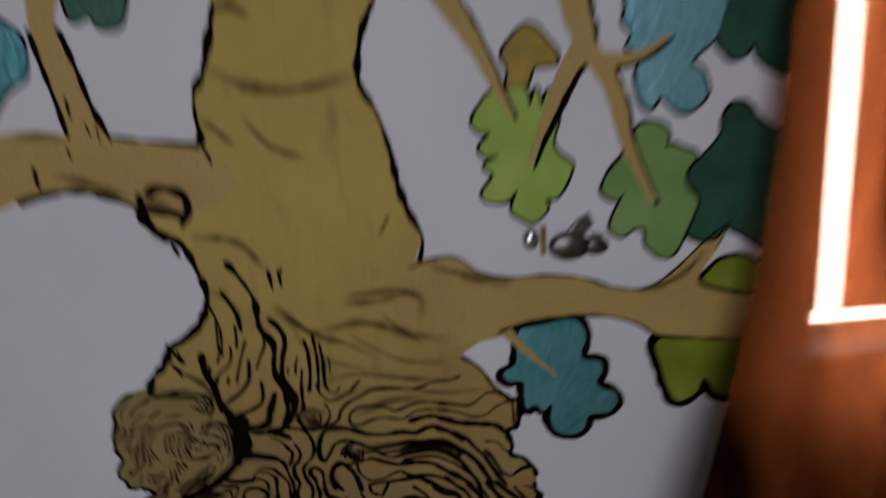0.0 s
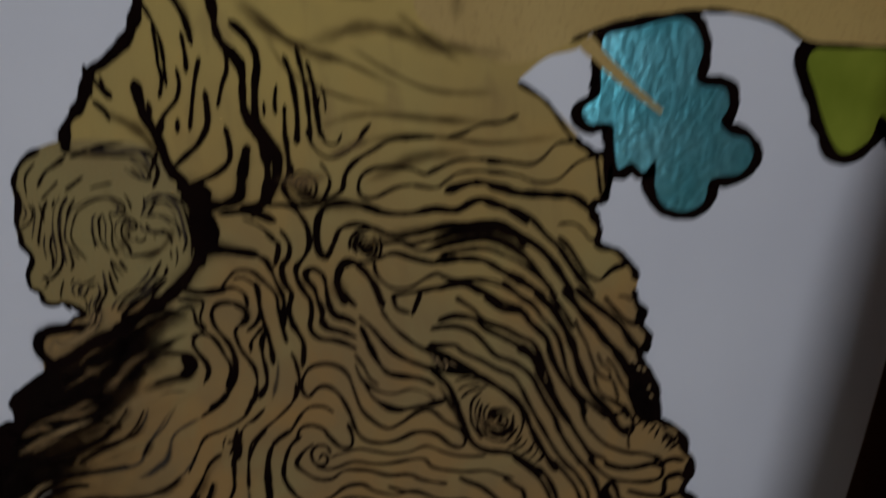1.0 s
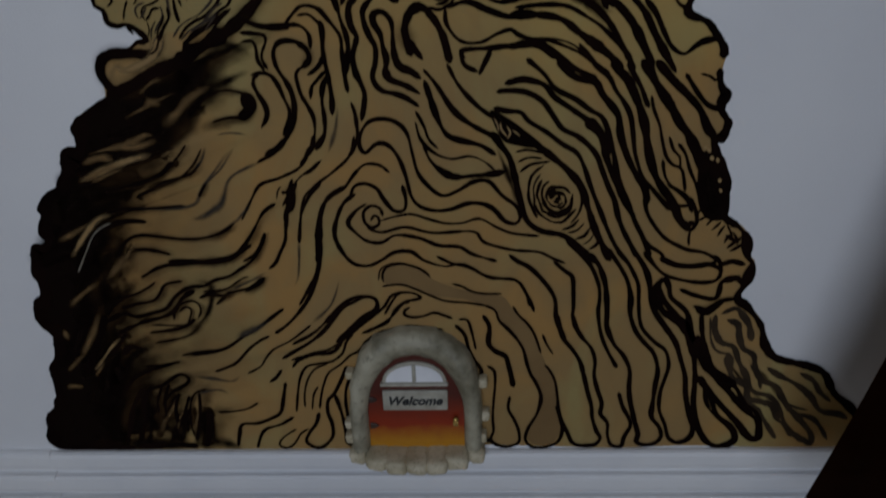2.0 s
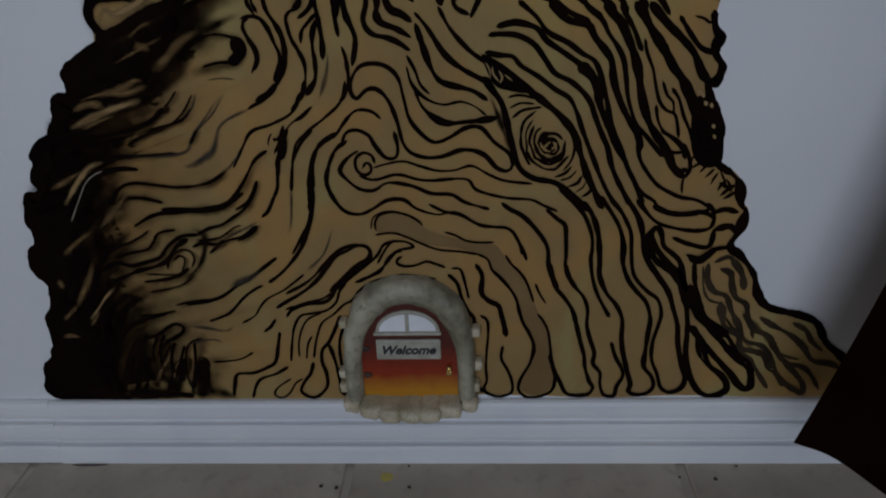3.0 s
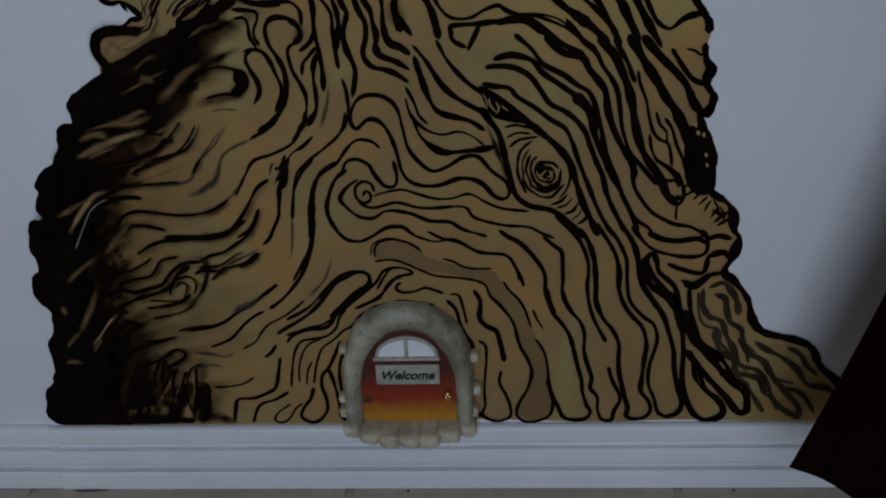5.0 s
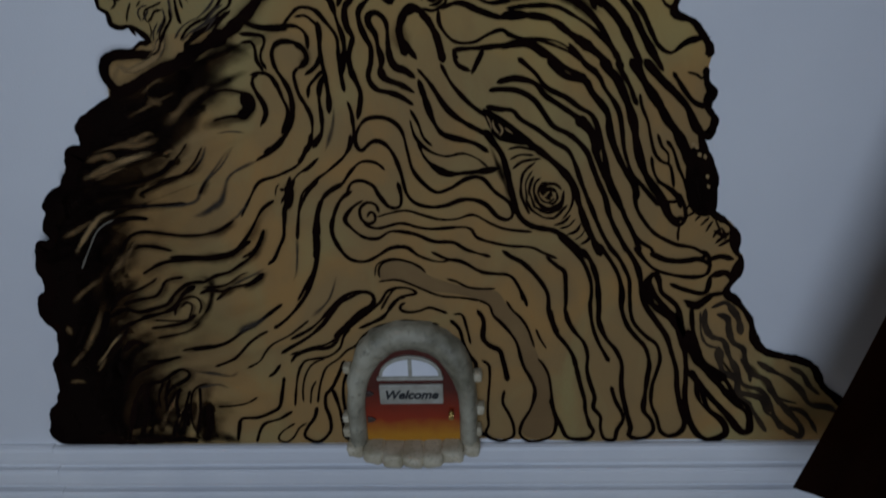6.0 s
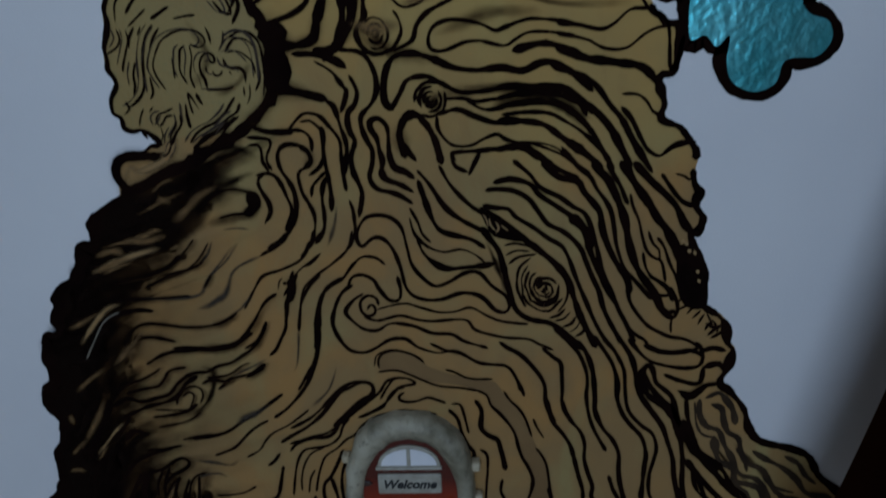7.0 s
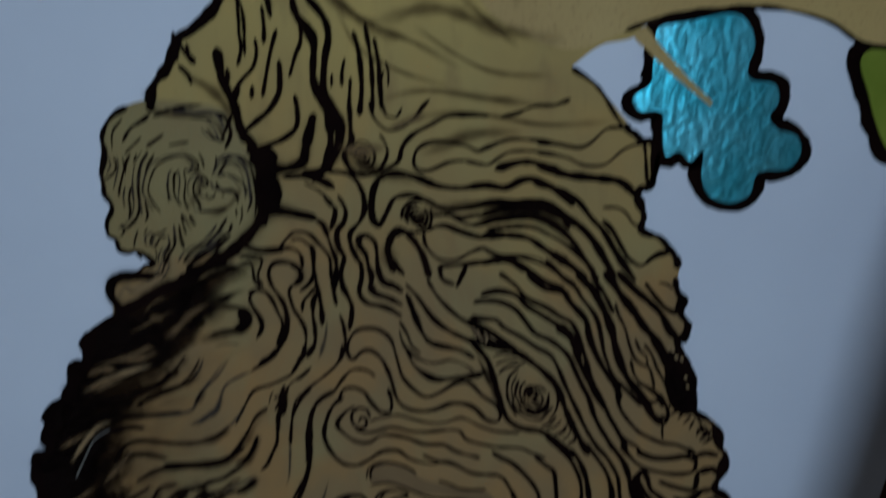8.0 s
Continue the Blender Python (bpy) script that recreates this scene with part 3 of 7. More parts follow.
def stroke(name, width, points, mat, parent, closed=False, wobble=0.3, taper=1.0, soft=False, lift=0.0):
    LAYER["y"] -= 0.0000015
    if not closed and len(points) > 2:
        a, b = Vector(points[0]), Vector(points[-1])
        da, db = (a - Vector(points[1])).normalized(), (b - Vector(points[-2])).normalized()
        points = [tuple(a + da * width * 0.4), *points[1:-1], tuple(b + db * width * 0.4)]
    return part(name, ribbon_bm(spline(points, closed), width * 0.01, LAYER["y"] - lift, closed, wobble, taper, soft), mat, parent)


def bark(w, *p):
    stroke("bark_line", w * 1.07, p, BLACK, trunk, wobble=0.36, taper=1.6)
    if p[0][0] < -17 and p[0][1] < 58:
        stroke("umber_wash", w * 3.2, [(x + 0.3, z - 0.25 * w) for x, z in p], WASH, trunk, wobble=0.4, soft=True, lift=-0.0003)


def heavy(w, *p):
    stroke("bark_shadow", w, p, BLACK, trunk, wobble=0.3, taper=0.6)
    stroke("umber_wash", w * 2.2, p, WASH, trunk, wobble=0.4, soft=True, lift=-0.0003)


def faint(w, *p):
    stroke("faint_line", w * 1.5, p, SOFT_GREY, trunk, wobble=0.35, taper=2.5, soft=True)


def ring(w, *p):
    stroke("bark_loop", w * 1.05, p, BLACK, trunk, True)


def root(w, *p):
    stroke("root_line", w, p, ROOT, trunk, wobble=0.4, taper=2.0)


def burl(w, *p):
    stroke("burr_line", w * 1.2, p, BLACK, burr, wobble=0.4, taper=1.5)
    if len(p) > 3:
        stroke("burr_line", w * 0.8, [(x - 0.65, z + 0.15) for x, z in p[:-1]], ROOT, burr, wobble=0.5, taper=2.5)


def wash(w, *p):
    stroke("umber_wash", w * 1.6, p, WASH, trunk, wobble=0.35, taper=1.0, soft=True, lift=-0.0003)


def tan_stroke(w, *p):
    stroke("tan_stroke", w * 1.25, p, SOFT_TAN, trunk, wobble=0.35, taper=0.8, soft=True, lift=0.0002)


def smudge(w, *p):
    stroke("brown_smudge", w * 1.2, p, SOFT_BROWN, trunk, wobble=0.5, taper=1.2, soft=True, lift=0.0002)


def smoke(w, *p):
    stroke("dark_blend", w * 1.5, p, SMOKE, trunk, wobble=0.4, taper=0.8, soft=True, lift=-0.0002)


def glint(w, *p):
    stroke("pale_streak", w * 0.6, p, GLINT, trunk, wobble=0.3, taper=1.5, lift=0.0003)


def black_patch(*p):
    paint("dark_bark", p, BLACK, -0.0017, trunk)


def umber_patch(*p):
    paint("umber_band", p, UMBER, -0.0014, trunk)


def line(w, *p):
    """A loaded brush line of nearly even weight."""
    stroke("bark_line", w, p, BLACK, trunk, wobble=0.2, taper=0.8)


def tick(w, *p):
    stroke("hatch_line", w, p, BLACK, trunk, wobble=0.3, taper=3.0)


def dab(w, mat, *p):
    stroke("paint_dab", w * (1.6 if mat in (SOFT_TAN, SOFT_BROWN) else 1.0), p, mat, trunk, wobble=0.3, taper=1.0, soft=mat in (SOFT_TAN, SOFT_BROWN), lift=0.0004)


def shade_band(edge, depth, y):
    """Dark paint laid along the silhouette and dragged out thin into the trunk. depth: centimetres for a height in centimetres."""
    bm = bmesh.new()
    uv = bm.loops.layers.uv.new("stroke")
    steps = 9
    rows = []
    for q in edge:
        reach = depth(q.y * 100) * 0.01 * (1 + 0.30 * noise.noise((q.y * 22, 3.0, 0)) + 0.22 * noise.noise((q.y * 90, 9.0, 0)))
        rows.append([bm.verts.new((q.x + 0.002 + reach * k / steps, y, q.y + 0.35 * reach * k / steps * (1 if q.y > 0.2 else q.y / 0.2))) for k in range(steps + 1)])
    for i, (a, b) in enumerate(zip(rows, rows[1:])):
        for k in range(steps):
            f = bm.faces.new([a[k], a[k + 1], b[k + 1], b[k]])
            for loop, d in zip(f.loops, (k, k + 1, k + 1, k)):
                loop[uv].uv = (i / len(rows), 1 - d / steps)
            f.normal_update()
            if f.normal.y > 0:
                f.normal_flip()
    return bm


part("shaded_bark", shade_band(spline(LEFT_LOW), lambda z: 25 - 0.9 * (z - 10) if z < 20 else (16 - 0.28 * (z - 20) if z < 34 else 12 + 0.35 * (z - 34)), -0.0016), SHADE, trunk, "black paint blended into brown")
part("shaded_bark", shade_band(spline(LEFT_LOW), lambda z: 30 - 0.2 * (z - 10), -0.00155), WASH, trunk, "thin brown wash dragged inwards")


# the dark bark blends into the trunk
smoke(3.0, *[q for q in MASS_UP[5:14] if q[0] > -38.5])
smoke(2.6, *[q for q in MASS_MID[10:19] if q[0] > -39])
smoke(2.6, *[(max(x + 3.2, -39.5), z) for x, z in MASS_MID[1:11]])
smoke(3.2, *MASS_LOW[16:])
for across in ((-44, 13, -42, 30), (-41, 14, -39, 31), (-37, 12, -36, 24), (-43, 30, -37, 46), (-40, 33, -33, 48), (-34, 11, -31, 17), (-29, 11, -27, 15)):
    x0, z0, x1, z1 = across
    stroke("umber_wash", 5.5, [(x0, z0), ((x0 + x1) / 2 - 0.6, (z0 + z1) / 2), (x1, z1)], WASH, trunk, wobble=0.3, taper=0.4, soft=True, lift=-0.0004)

# thick outlines along the silhouette
def contour(points, w, parent, wobble=0.45, name="outline", y=-0.0021):
    n = len(points)
    moved = []
    for i, q in enumerate(points):
        d = (points[min(i + 1, n - 1)] - points[max(i - 1, 0)]).normalized()
        moved.append(q + Vector((d.y, -d.x)) * w * 0.0036)
    return part(name, ribbon_bm(moved, w * 0.01, y, False, wobble, 0.5), BLACK, parent)


contour(spline(LEFT_LOW), 1.5, trunk)
contour(spline(LEFT_MID), 0.55, burr)
contour(spline(LEFT_TOP[1:9]), 1.1, trunk)
contour(spline(LEFT_TOP[8:14]), 0.9, trunk)
contour(spline(LEFT_TOP[15:]), 0.9, trunk)
contour(spline(RIGHT_TOP[:10]), 0.8, trunk)
contour(spline(RIGHT_TOP[13:] + RIGHT_MID[3:4]), 0.5, trunk)
contour(spline(RIGHT_MID), 0.75, trunk)
contour(spline(RIGHT_LOW), 0.95, trunk)
contour(spline(LBRANCH[:3]), 0.7, left_branch)
contour(spline(LBRANCH[9:15]), 0.7, left_branch)
contour(spline(LTWIG[:4]), 0.7, left_branch)
contour(spline(LTWIG[7:11]), 0.7, left_branch)
contour(spline(RBRANCH[:12]), 0.35, right_branch)
contour(spline(RBRANCH[11:14]), 0.3, right_branch)
contour(spline(RBRANCH[18:26]), 0.45, right_branch)

bark(0.36, (-21.7, 54.9), (-20.0, 55.3), (-18.4, 55.4), (-17.4, 56.3), (-17.7, 57.7), (-19.5, 58.3), (-21.1, 58.1), (-22.9, 57.1), (-24.4, 55.9))
heavy(1.20, (-17.7, 57.6), (-17.5, 56.3), (-18.4, 55.4))
bark(0.42, (-14.0, 52.8), (-15.5, 51.3), (-17.3, 50.2))
bark(0.36, (-11.3, 51.8), (-12.5, 49.6), (-15.0, 48.3), (-17.4, 47.5), (-18.7, 45.7), (-20.1, 43.3))
faint(0.21, (-21.6, 53.4), (-20.0, 53.6), (-18.3, 53.4))
bark(0.24, (-16.9, 59.0), (-16.2, 57.2), (-15.8, 55.7), (-16.4, 54.1))
bark(0.35, (-34.7, 49.2), (-32.1, 50.4), (-30.3, 50.9), (-28.9, 51.5))
bark(0.48, (-34.9, 47.1), (-32.0, 47.7), (-29.2, 48.7), (-27.3, 50.3))
bark(0.24, (-32.1, 46.2), (-29.5, 47.3), (-26.9, 48.3), (-24.9, 49.9), (-23.6, 51.8))
faint(0.24, (-25.1, 45.9), (-23.9, 47.5), (-21.7, 49.5), (-20.0, 51.7))
faint(0.36, (-25.5, 43.5), (-22.5, 45.1), (-21.5, 47.1))
bark(0.39, (-39.9, 40.9), (-37.6, 43.0), (-35.2, 44.6), (-31.7, 44.8), (-26.6, 45.0))
bark(0.48, (-40.1, 38.3), (-38.7, 40.9), (-36.4, 42.6), (-33.8, 43.3), (-31.7, 43.2))
bark(0.36, (-36.0, 38.3), (-34.8, 40.4), (-32.5, 41.5), (-27.4, 40.9), (-23.9, 41.3), (-21.2, 42.7))
bark(0.40, (-34.9, 38.6), (-34.0, 39.5), (-31.9, 39.6), (-29.5, 39.0))
bark(0.48, (-29.7, 38.1), (-24.5, 38.1), (-21.6, 38.7), (-19.4, 41.2), (-17.6, 44.0), (-16.1, 45.1))
bark(0.30, (-20.7, 37.9), (-19.1, 39.0), (-17.7, 41.5))
bark(0.56, (-15.1, 43.2), (-14.3, 45.3), (-13.3, 47.6))
bark(0.42, (-15.1, 46.6), (-14.6, 46.4))
faint(0.36, (-14.7, 43.2), (-15.5, 40.4), (-16.9, 37.8))
bark(0.39, (-13.7, 40.3), (-13.2, 43.5), (-12.0, 45.9), (-10.5, 47.5))
bark(0.24, (-10.2, 50.2), (-12.0, 48.9), (-13.4, 47.6), (-15.1, 44.9))
bark(0.48, (-33.4, 36.0), (-31.0, 37.3), (-28.0, 37.8), (-23.8, 37.9), (-21.2, 38.9), (-19.6, 40.0))
bark(0.30, (-24.8, 32.2), (-22.8, 33.7), (-20.5, 34.4), (-18.6, 35.7))
bark(0.33, (-43.7, 18.1), (-42.7, 20.3), (-41.0, 22.5), (-39.0, 24.6))
bark(0.64, (-40.4, 10.6), (-39.0, 14.8), (-38.0, 17.6), (-36.3, 19.8))
bark(0.56, (-38.8, 10.6), (-37.0, 14.8), (-35.4, 16.6))
bark(0.72, (-34.4, 10.5), (-32.9, 13.8), (-30.8, 16.6))
bark(0.40, (-10.8, 53.0), (-11.4, 51.2), (-12.5, 49.9))
bark(0.48, (-9.8, 53.0), (-10.7, 51.5))
bark(0.32, (-6.2, 52.9), (-6.9, 50.7), (-9.0, 48.8), (-11.2, 47.2), (-12.8, 45.2), (-13.6, 40.3))
bark(0.38, (-10.2, 50.2), (-11.3, 49.2), (-12.3, 48.6))
bark(0.38, (-2.6, 48.7), (-3.5, 49.5), (-5.1, 49.7), (-6.3, 48.8), (-7.6, 47.1))
bark(0.67, (-7.6, 47.1), (-9.7, 45.8), (-10.8, 43.8), (-11.3, 41.0), (-11.7, 37.7))
bark(0.48, (-7.2, 45.8), (-6.6, 47.1), (-5.3, 47.4), (-4.0, 46.7), (-3.5, 45.7), (-2.3, 44.1), (-1.1, 44.1), (-0.8, 45.3), (-1.1, 47.0))
bark(0.47, (-6.7, 46.1), (-8.0, 45.1), (-9.0, 43.1), (-9.4, 41.0), (-8.6, 38.8), (-7.4, 37.4), (-5.7, 37.1), (-4.1, 37.8), (-2.7, 38.7), (-1.3, 39.1))
bark(0.43, (-5.5, 44.9), (-6.7, 44.1), (-7.7, 42.7), (-7.1, 41.6), (-5.6, 40.3), (-3.9, 40.1), (-2.2, 41.0), (0.5, 40.6), (2.8, 39.6), (5.2, 39.4), (6.8, 38.4), (9.5, 37.5))
bark(0.32, (-3.7, 42.9), (-2.3, 43.3), (-0.3, 43.6), (1.6, 43.0), (3.6, 42.4), (5.6, 42.4), (7.6, 42.9), (9.6, 41.8), (11.5, 41.0), (14.5, 40.6))
bark(0.36, (-5.4, 41.9), (-3.8, 41.4), (-1.1, 42.0), (1.2, 41.4), (2.9, 41.2), (6.9, 41.3), (8.2, 39.9), (11.5, 38.9), (14.5, 38.6), (15.9, 37.9), (17.6, 37.1))
bark(0.29, (-5.0, 42.9), (-4.6, 43.5), (-4.1, 43.2), (-4.1, 42.4), (-4.9, 42.0), (-5.7, 42.6), (-5.8, 43.9), (-4.9, 44.7), (-3.9, 44.4), (-3.6, 43.5))
ring(0.48, (-5.1, 51.0), (-5.7, 52.0), (-5.3, 53.5), (-4.3, 54.6), (-2.7, 54.8), (-1.3, 54.3), (-0.3, 53.1), (0.2, 50.8), (0.7, 48.6), (1.9, 46.9), (3.4, 45.8), (5.1, 46.3), (7.0, 47.4), (8.7, 47.4), (10.2, 45.7), (11.9, 44.3), (12.3, 42.9), (11.7, 42.2), (10.5, 42.6), (9.3, 44.0), (8.0, 44.7), (6.3, 44.8), (4.3, 44.1), (2.4, 44.0), (0.7, 44.6), (-0.2, 45.9), (-0.7, 48.3), (-1.5, 50.6), (-2.6, 51.9), (-3.8, 52.0))
bark(0.61, (1.9, 58.7), (2.4, 57.0), (3.2, 54.5), (4.1, 52.9), (5.3, 52.3), (7.8, 51.6), (9.3, 50.6))
bark(0.50, (1.9, 59.9), (3.1, 58.4), (4.8, 55.7), (6.6, 54.1), (9.4, 52.5))
bark(0.50, (4.4, 60.4), (5.5, 58.3), (7.3, 56.2), (8.8, 55.0), (9.7, 54.6))
bark(0.32, (0.7, 54.3), (1.2, 52.4), (2.7, 50.8), (4.6, 50.1), (6.5, 50.4), (8.1, 49.8), (9.3, 48.8))
bark(0.65, (1.5, 51.8), (2.3, 49.8), (4.5, 48.1), (7.1, 48.1), (9.3, 48.3), (10.4, 48.5))
bark(0.34, (0.8, 55.5), (1.6, 53.9), (2.1, 52.4), (3.0, 51.4))
bark(0.36, (-11.3, 39.1), (-12.0, 36.5), (-13.1, 34.3), (-14.5, 32.0))
bark(0.40, (-16.0, 26.4), (-13.2, 28.0), (-10.8, 30.3), (-8.8, 32.3), (-6.6, 33.1), (-5.2, 32.4), (-5.4, 31.2), (-6.8, 30.3), (-8.8, 28.3), (-10.4, 26.7))
bark(0.36, (-16.3, 24.1), (-13.9, 24.9), (-11.3, 25.7), (-8.9, 27.5), (-7.0, 29.1), (-4.3, 31.4), (-3.1, 33.1), (-1.0, 33.5), (0.4, 32.7), (-1.7, 32.1), (-3.3, 30.2), (-4.8, 29.0), (-7.1, 27.9))
bark(0.28, (-7.2, 26.2), (-5.3, 27.8), (-2.0, 28.8), (0.2, 28.7), (2.6, 28.3))
bark(0.21, (-4.6, 35.2), (-4.2, 36.7), (-2.4, 37.4), (-0.4, 37.0), (1.3, 35.9))
bark(0.36, (-2.7, 38.7), (-0.6, 38.9), (1.0, 37.7), (3.4, 36.9), (5.8, 37.1), (8.8, 35.3), (11.5, 35.1), (12.9, 33.8), (13.6, 31.5))
umber_patch((-3.6, 36.7), (-1.1, 37.2), (0.8, 36.2), (2.5, 34.8), (6.2, 33.6), (10.1, 32.9), (11.6, 31.0), (13.4, 28.6), (15.1, 24.9), (16.0, 22.6), (17.1, 20.3), (17.6, 16.4), (18.1, 13.7), (17.1, 11.0), (14.9, 10.6), (13.6, 11.8), (14.1, 13.8), (15.2, 17.3), (14.8, 20.1), (13.6, 22.9), (12.9, 25.6), (11.5, 27.8), (9.9, 29.5), (9.2, 31.0), (6.1, 32.3), (2.0, 33.0), (-0.7, 34.1), (-3.9, 34.7))
black_patch((32.0, 49.7), (33.0, 50.6), (33.8, 51.3), (34.6, 49.6), (35.4, 47.7), (35.8, 46.0), (35.9, 42.7), (33.9, 42.3), (32.4, 44.5))
bark(0.25, (36.0, 41.7), (36.6, 40.6), (36.8, 40.2))
bark(0.33, (36.9, 40.6), (37.5, 39.6), (37.4, 39.2))
bark(0.32, (36.1, 40.3), (37.2, 39.7), (37.8, 39.9))
bark(0.63, (29.5, 34.9), (28.6, 33.5), (29.5, 30.8), (32.1, 28.4), (33.8, 25.2), (36.3, 21.8), (37.5, 20.6), (38.7, 19.3), (40.5, 17.1), (43.0, 14.4), (43.5, 12.1), (43.1, 11.2), (41.4, 12.6), (39.2, 15.8), (35.8, 19.7), (34.6, 21.4))
bark(0.54, (33.4, 25.6), (34.5, 21.9), (34.8, 15.8), (36.3, 11.8), (38.4, 10.3), (40.5, 11.3), (39.9, 13.1), (36.9, 16.2), (35.9, 19.3))
bark(0.49, (26.9, 38.3), (29.1, 35.7), (31.5, 34.7), (34.2, 34.3), (35.8, 34.8), (35.9, 36.6), (35.1, 37.7))
bark(0.52, (28.9, 37.5), (31.3, 36.5), (34.6, 36.7), (35.5, 37.4))
bark(0.54, (31.6, 33.4), (33.4, 32.6), (35.8, 32.2), (36.2, 34.4))
heavy(0.60, (33.5, 31.1), (34.9, 30.7), (36.5, 31.8), (38.5, 32.1))
heavy(0.80, (38.2, 20.5), (35.4, 23.1), (34.3, 26.8))
bark(0.68, (36.4, 34.4), (36.8, 34.6), (38.1, 34.8), (38.6, 34.0))
bark(0.49, (35.9, 36.6), (37.2, 37.0), (38.6, 36.6))
burl(0.18, (-28.8, 80.6), (-30.1, 79.2), (-30.4, 77.3))
burl(0.22, (-26.0, 80.4), (-27.9, 79.6), (-29.1, 78.1))
burl(0.27, (-24.3, 78.7), (-26.5, 77.4))
burl(0.21, (-26.9, 78.5), (-29.1, 76.7))
burl(0.24, (-19.4, 79.0), (-18.5, 77.9), (-17.6, 77.7), (-17.8, 78.7), (-18.7, 80.0), (-21.2, 80.4))
burl(0.36, (-23.1, 81.3), (-20.3, 80.8), (-17.6, 80.5), (-16.7, 78.6), (-17.5, 76.8))
burl(0.24, (-23.9, 77.4), (-22.8, 77.6), (-21.6, 77.7))
burl(0.36, (-25.7, 80.9), (-26.5, 80.4), (-27.3, 79.9))
burl(0.30, (-18.4, 66.6), (-20.0, 65.5), (-21.9, 64.4), (-23.6, 63.3))
burl(0.24, (-29.5, 65.6), (-28.8, 64.4))
burl(0.36, (-25.1, 80.8), (-22.5, 81.5), (-19.7, 81.7))
burl(0.27, (-16.4, 80.5), (-17.2, 78.9), (-17.9, 77.9))
heavy(1.50, (-13.5, 73.8), (-13.4, 71.0), (-14.4, 68.2))
heavy(1.32, (-14.1, 68.8), (-16.4, 66.3), (-19.6, 64.0), (-23.4, 62.4))
heavy(1.08, (-32.3, 58.7), (-33.2, 60.3), (-32.5, 62.1), (-30.0, 62.5), (-27.0, 62.4), (-26.2, 63.8))
heavy(1.39, (-19.3, 64.2), (-21.5, 63.1), (-24.4, 61.5), (-27.6, 60.3), (-30.6, 58.8), (-32.5, 58.3))
heavy(0.78, (-6.1, 81.9), (-4.6, 80.0), (-4.2, 78.1), (-4.9, 76.0), (-6.5, 73.8), (-8.8, 73.7))
bark(0.39, (-3.0, 80.7), (-3.2, 78.3), (-3.0, 77.0), (-4.2, 75.7), (-4.2, 74.6), (-3.1, 73.4), (-1.7, 73.1), (-0.3, 73.6), (0.7, 75.2), (0.5, 76.6), (-0.0, 77.4))
bark(0.39, (-0.9, 81.1), (-0.5, 79.3), (0.8, 77.9), (2.2, 78.0), (3.7, 78.8), (5.1, 80.4), (5.7, 80.9))
bark(0.31, (0.5, 80.8), (0.9, 79.5), (2.0, 79.3), (2.6, 80.2))
bark(0.47, (-0.3, 73.3), (1.8, 74.3), (2.4, 75.9), (3.6, 77.2), (5.6, 78.2), (7.8, 79.1), (10.0, 79.1), (12.2, 78.9))
bark(0.39, (13.6, 78.7), (15.3, 79.0), (17.4, 79.7), (19.4, 79.7), (21.2, 80.2))
bark(0.42, (21.3, 75.0), (18.3, 75.8), (15.2, 76.2), (13.6, 76.0), (11.6, 75.3), (10.8, 75.1), (9.4, 75.8), (7.2, 76.3), (5.5, 76.3), (4.1, 75.6), (3.6, 74.3), (4.0, 73.3), (5.4, 73.2), (7.6, 74.0), (9.3, 74.1))
bark(0.35, (9.3, 74.1), (11.8, 73.5), (13.0, 74.1), (14.4, 74.8), (16.6, 74.8), (18.8, 74.4), (21.3, 73.7))
bark(0.85, (13.0, 73.0), (15.5, 73.6), (17.4, 73.4), (19.4, 72.5), (21.3, 71.6))
bark(0.53, (-6.2, 73.6), (-4.0, 73.3), (-2.8, 72.0), (-2.2, 69.7), (-2.6, 68.1))
bark(0.61, (-7.1, 73.0), (-5.5, 71.6))
bark(0.62, (-0.7, 67.1), (-1.5, 68.0), (-1.3, 70.8), (-0.3, 72.6), (1.7, 73.0), (3.9, 72.4), (6.1, 71.4), (8.7, 71.0), (11.5, 71.2), (13.8, 70.8), (15.8, 71.6), (17.4, 71.5), (19.4, 70.3), (21.4, 68.5))
bark(0.51, (-0.7, 67.1), (0.3, 68.8), (1.2, 70.2), (3.3, 70.5), (4.9, 69.7), (6.9, 68.7), (9.2, 68.7), (12.0, 69.0), (15.2, 68.9), (18.0, 68.7), (20.0, 67.5), (21.4, 66.0))
bark(0.43, (5.2, 68.0), (7.2, 68.0), (8.6, 67.6), (10.3, 67.8), (12.0, 67.9))
bark(0.47, (7.7, 67.7), (9.7, 66.7), (12.0, 67.0))
bark(0.51, (4.5, 66.3), (6.5, 66.8), (8.5, 66.0), (10.8, 65.2), (12.6, 65.2))
bark(0.31, (4.3, 66.1), (4.4, 64.6), (5.8, 62.9), (7.9, 62.7), (9.6, 63.5), (11.1, 63.9), (12.2, 63.1), (15.1, 62.7), (18.3, 61.4), (19.2, 60.7))
bark(0.47, (6.2, 61.2), (5.9, 61.9), (9.0, 62.1), (13.7, 62.2), (15.7, 60.9))
bark(0.47, (-1.6, 65.7), (-1.1, 64.5))
heavy(0.90, (0.6, 65.9), (0.0, 64.2), (0.5, 61.8))
bark(0.85, (0.6, 65.9), (1.6, 66.4), (3.0, 65.5), (3.8, 63.7), (4.6, 61.3))
bark(0.39, (-8.9, 72.4), (-7.3, 71.4), (-6.0, 69.9))
bark(0.70, (0.1, 64.9), (0.1, 63.4), (1.6, 61.3))
bark(0.70, (2.4, 65.7), (3.8, 63.9), (4.6, 60.9))
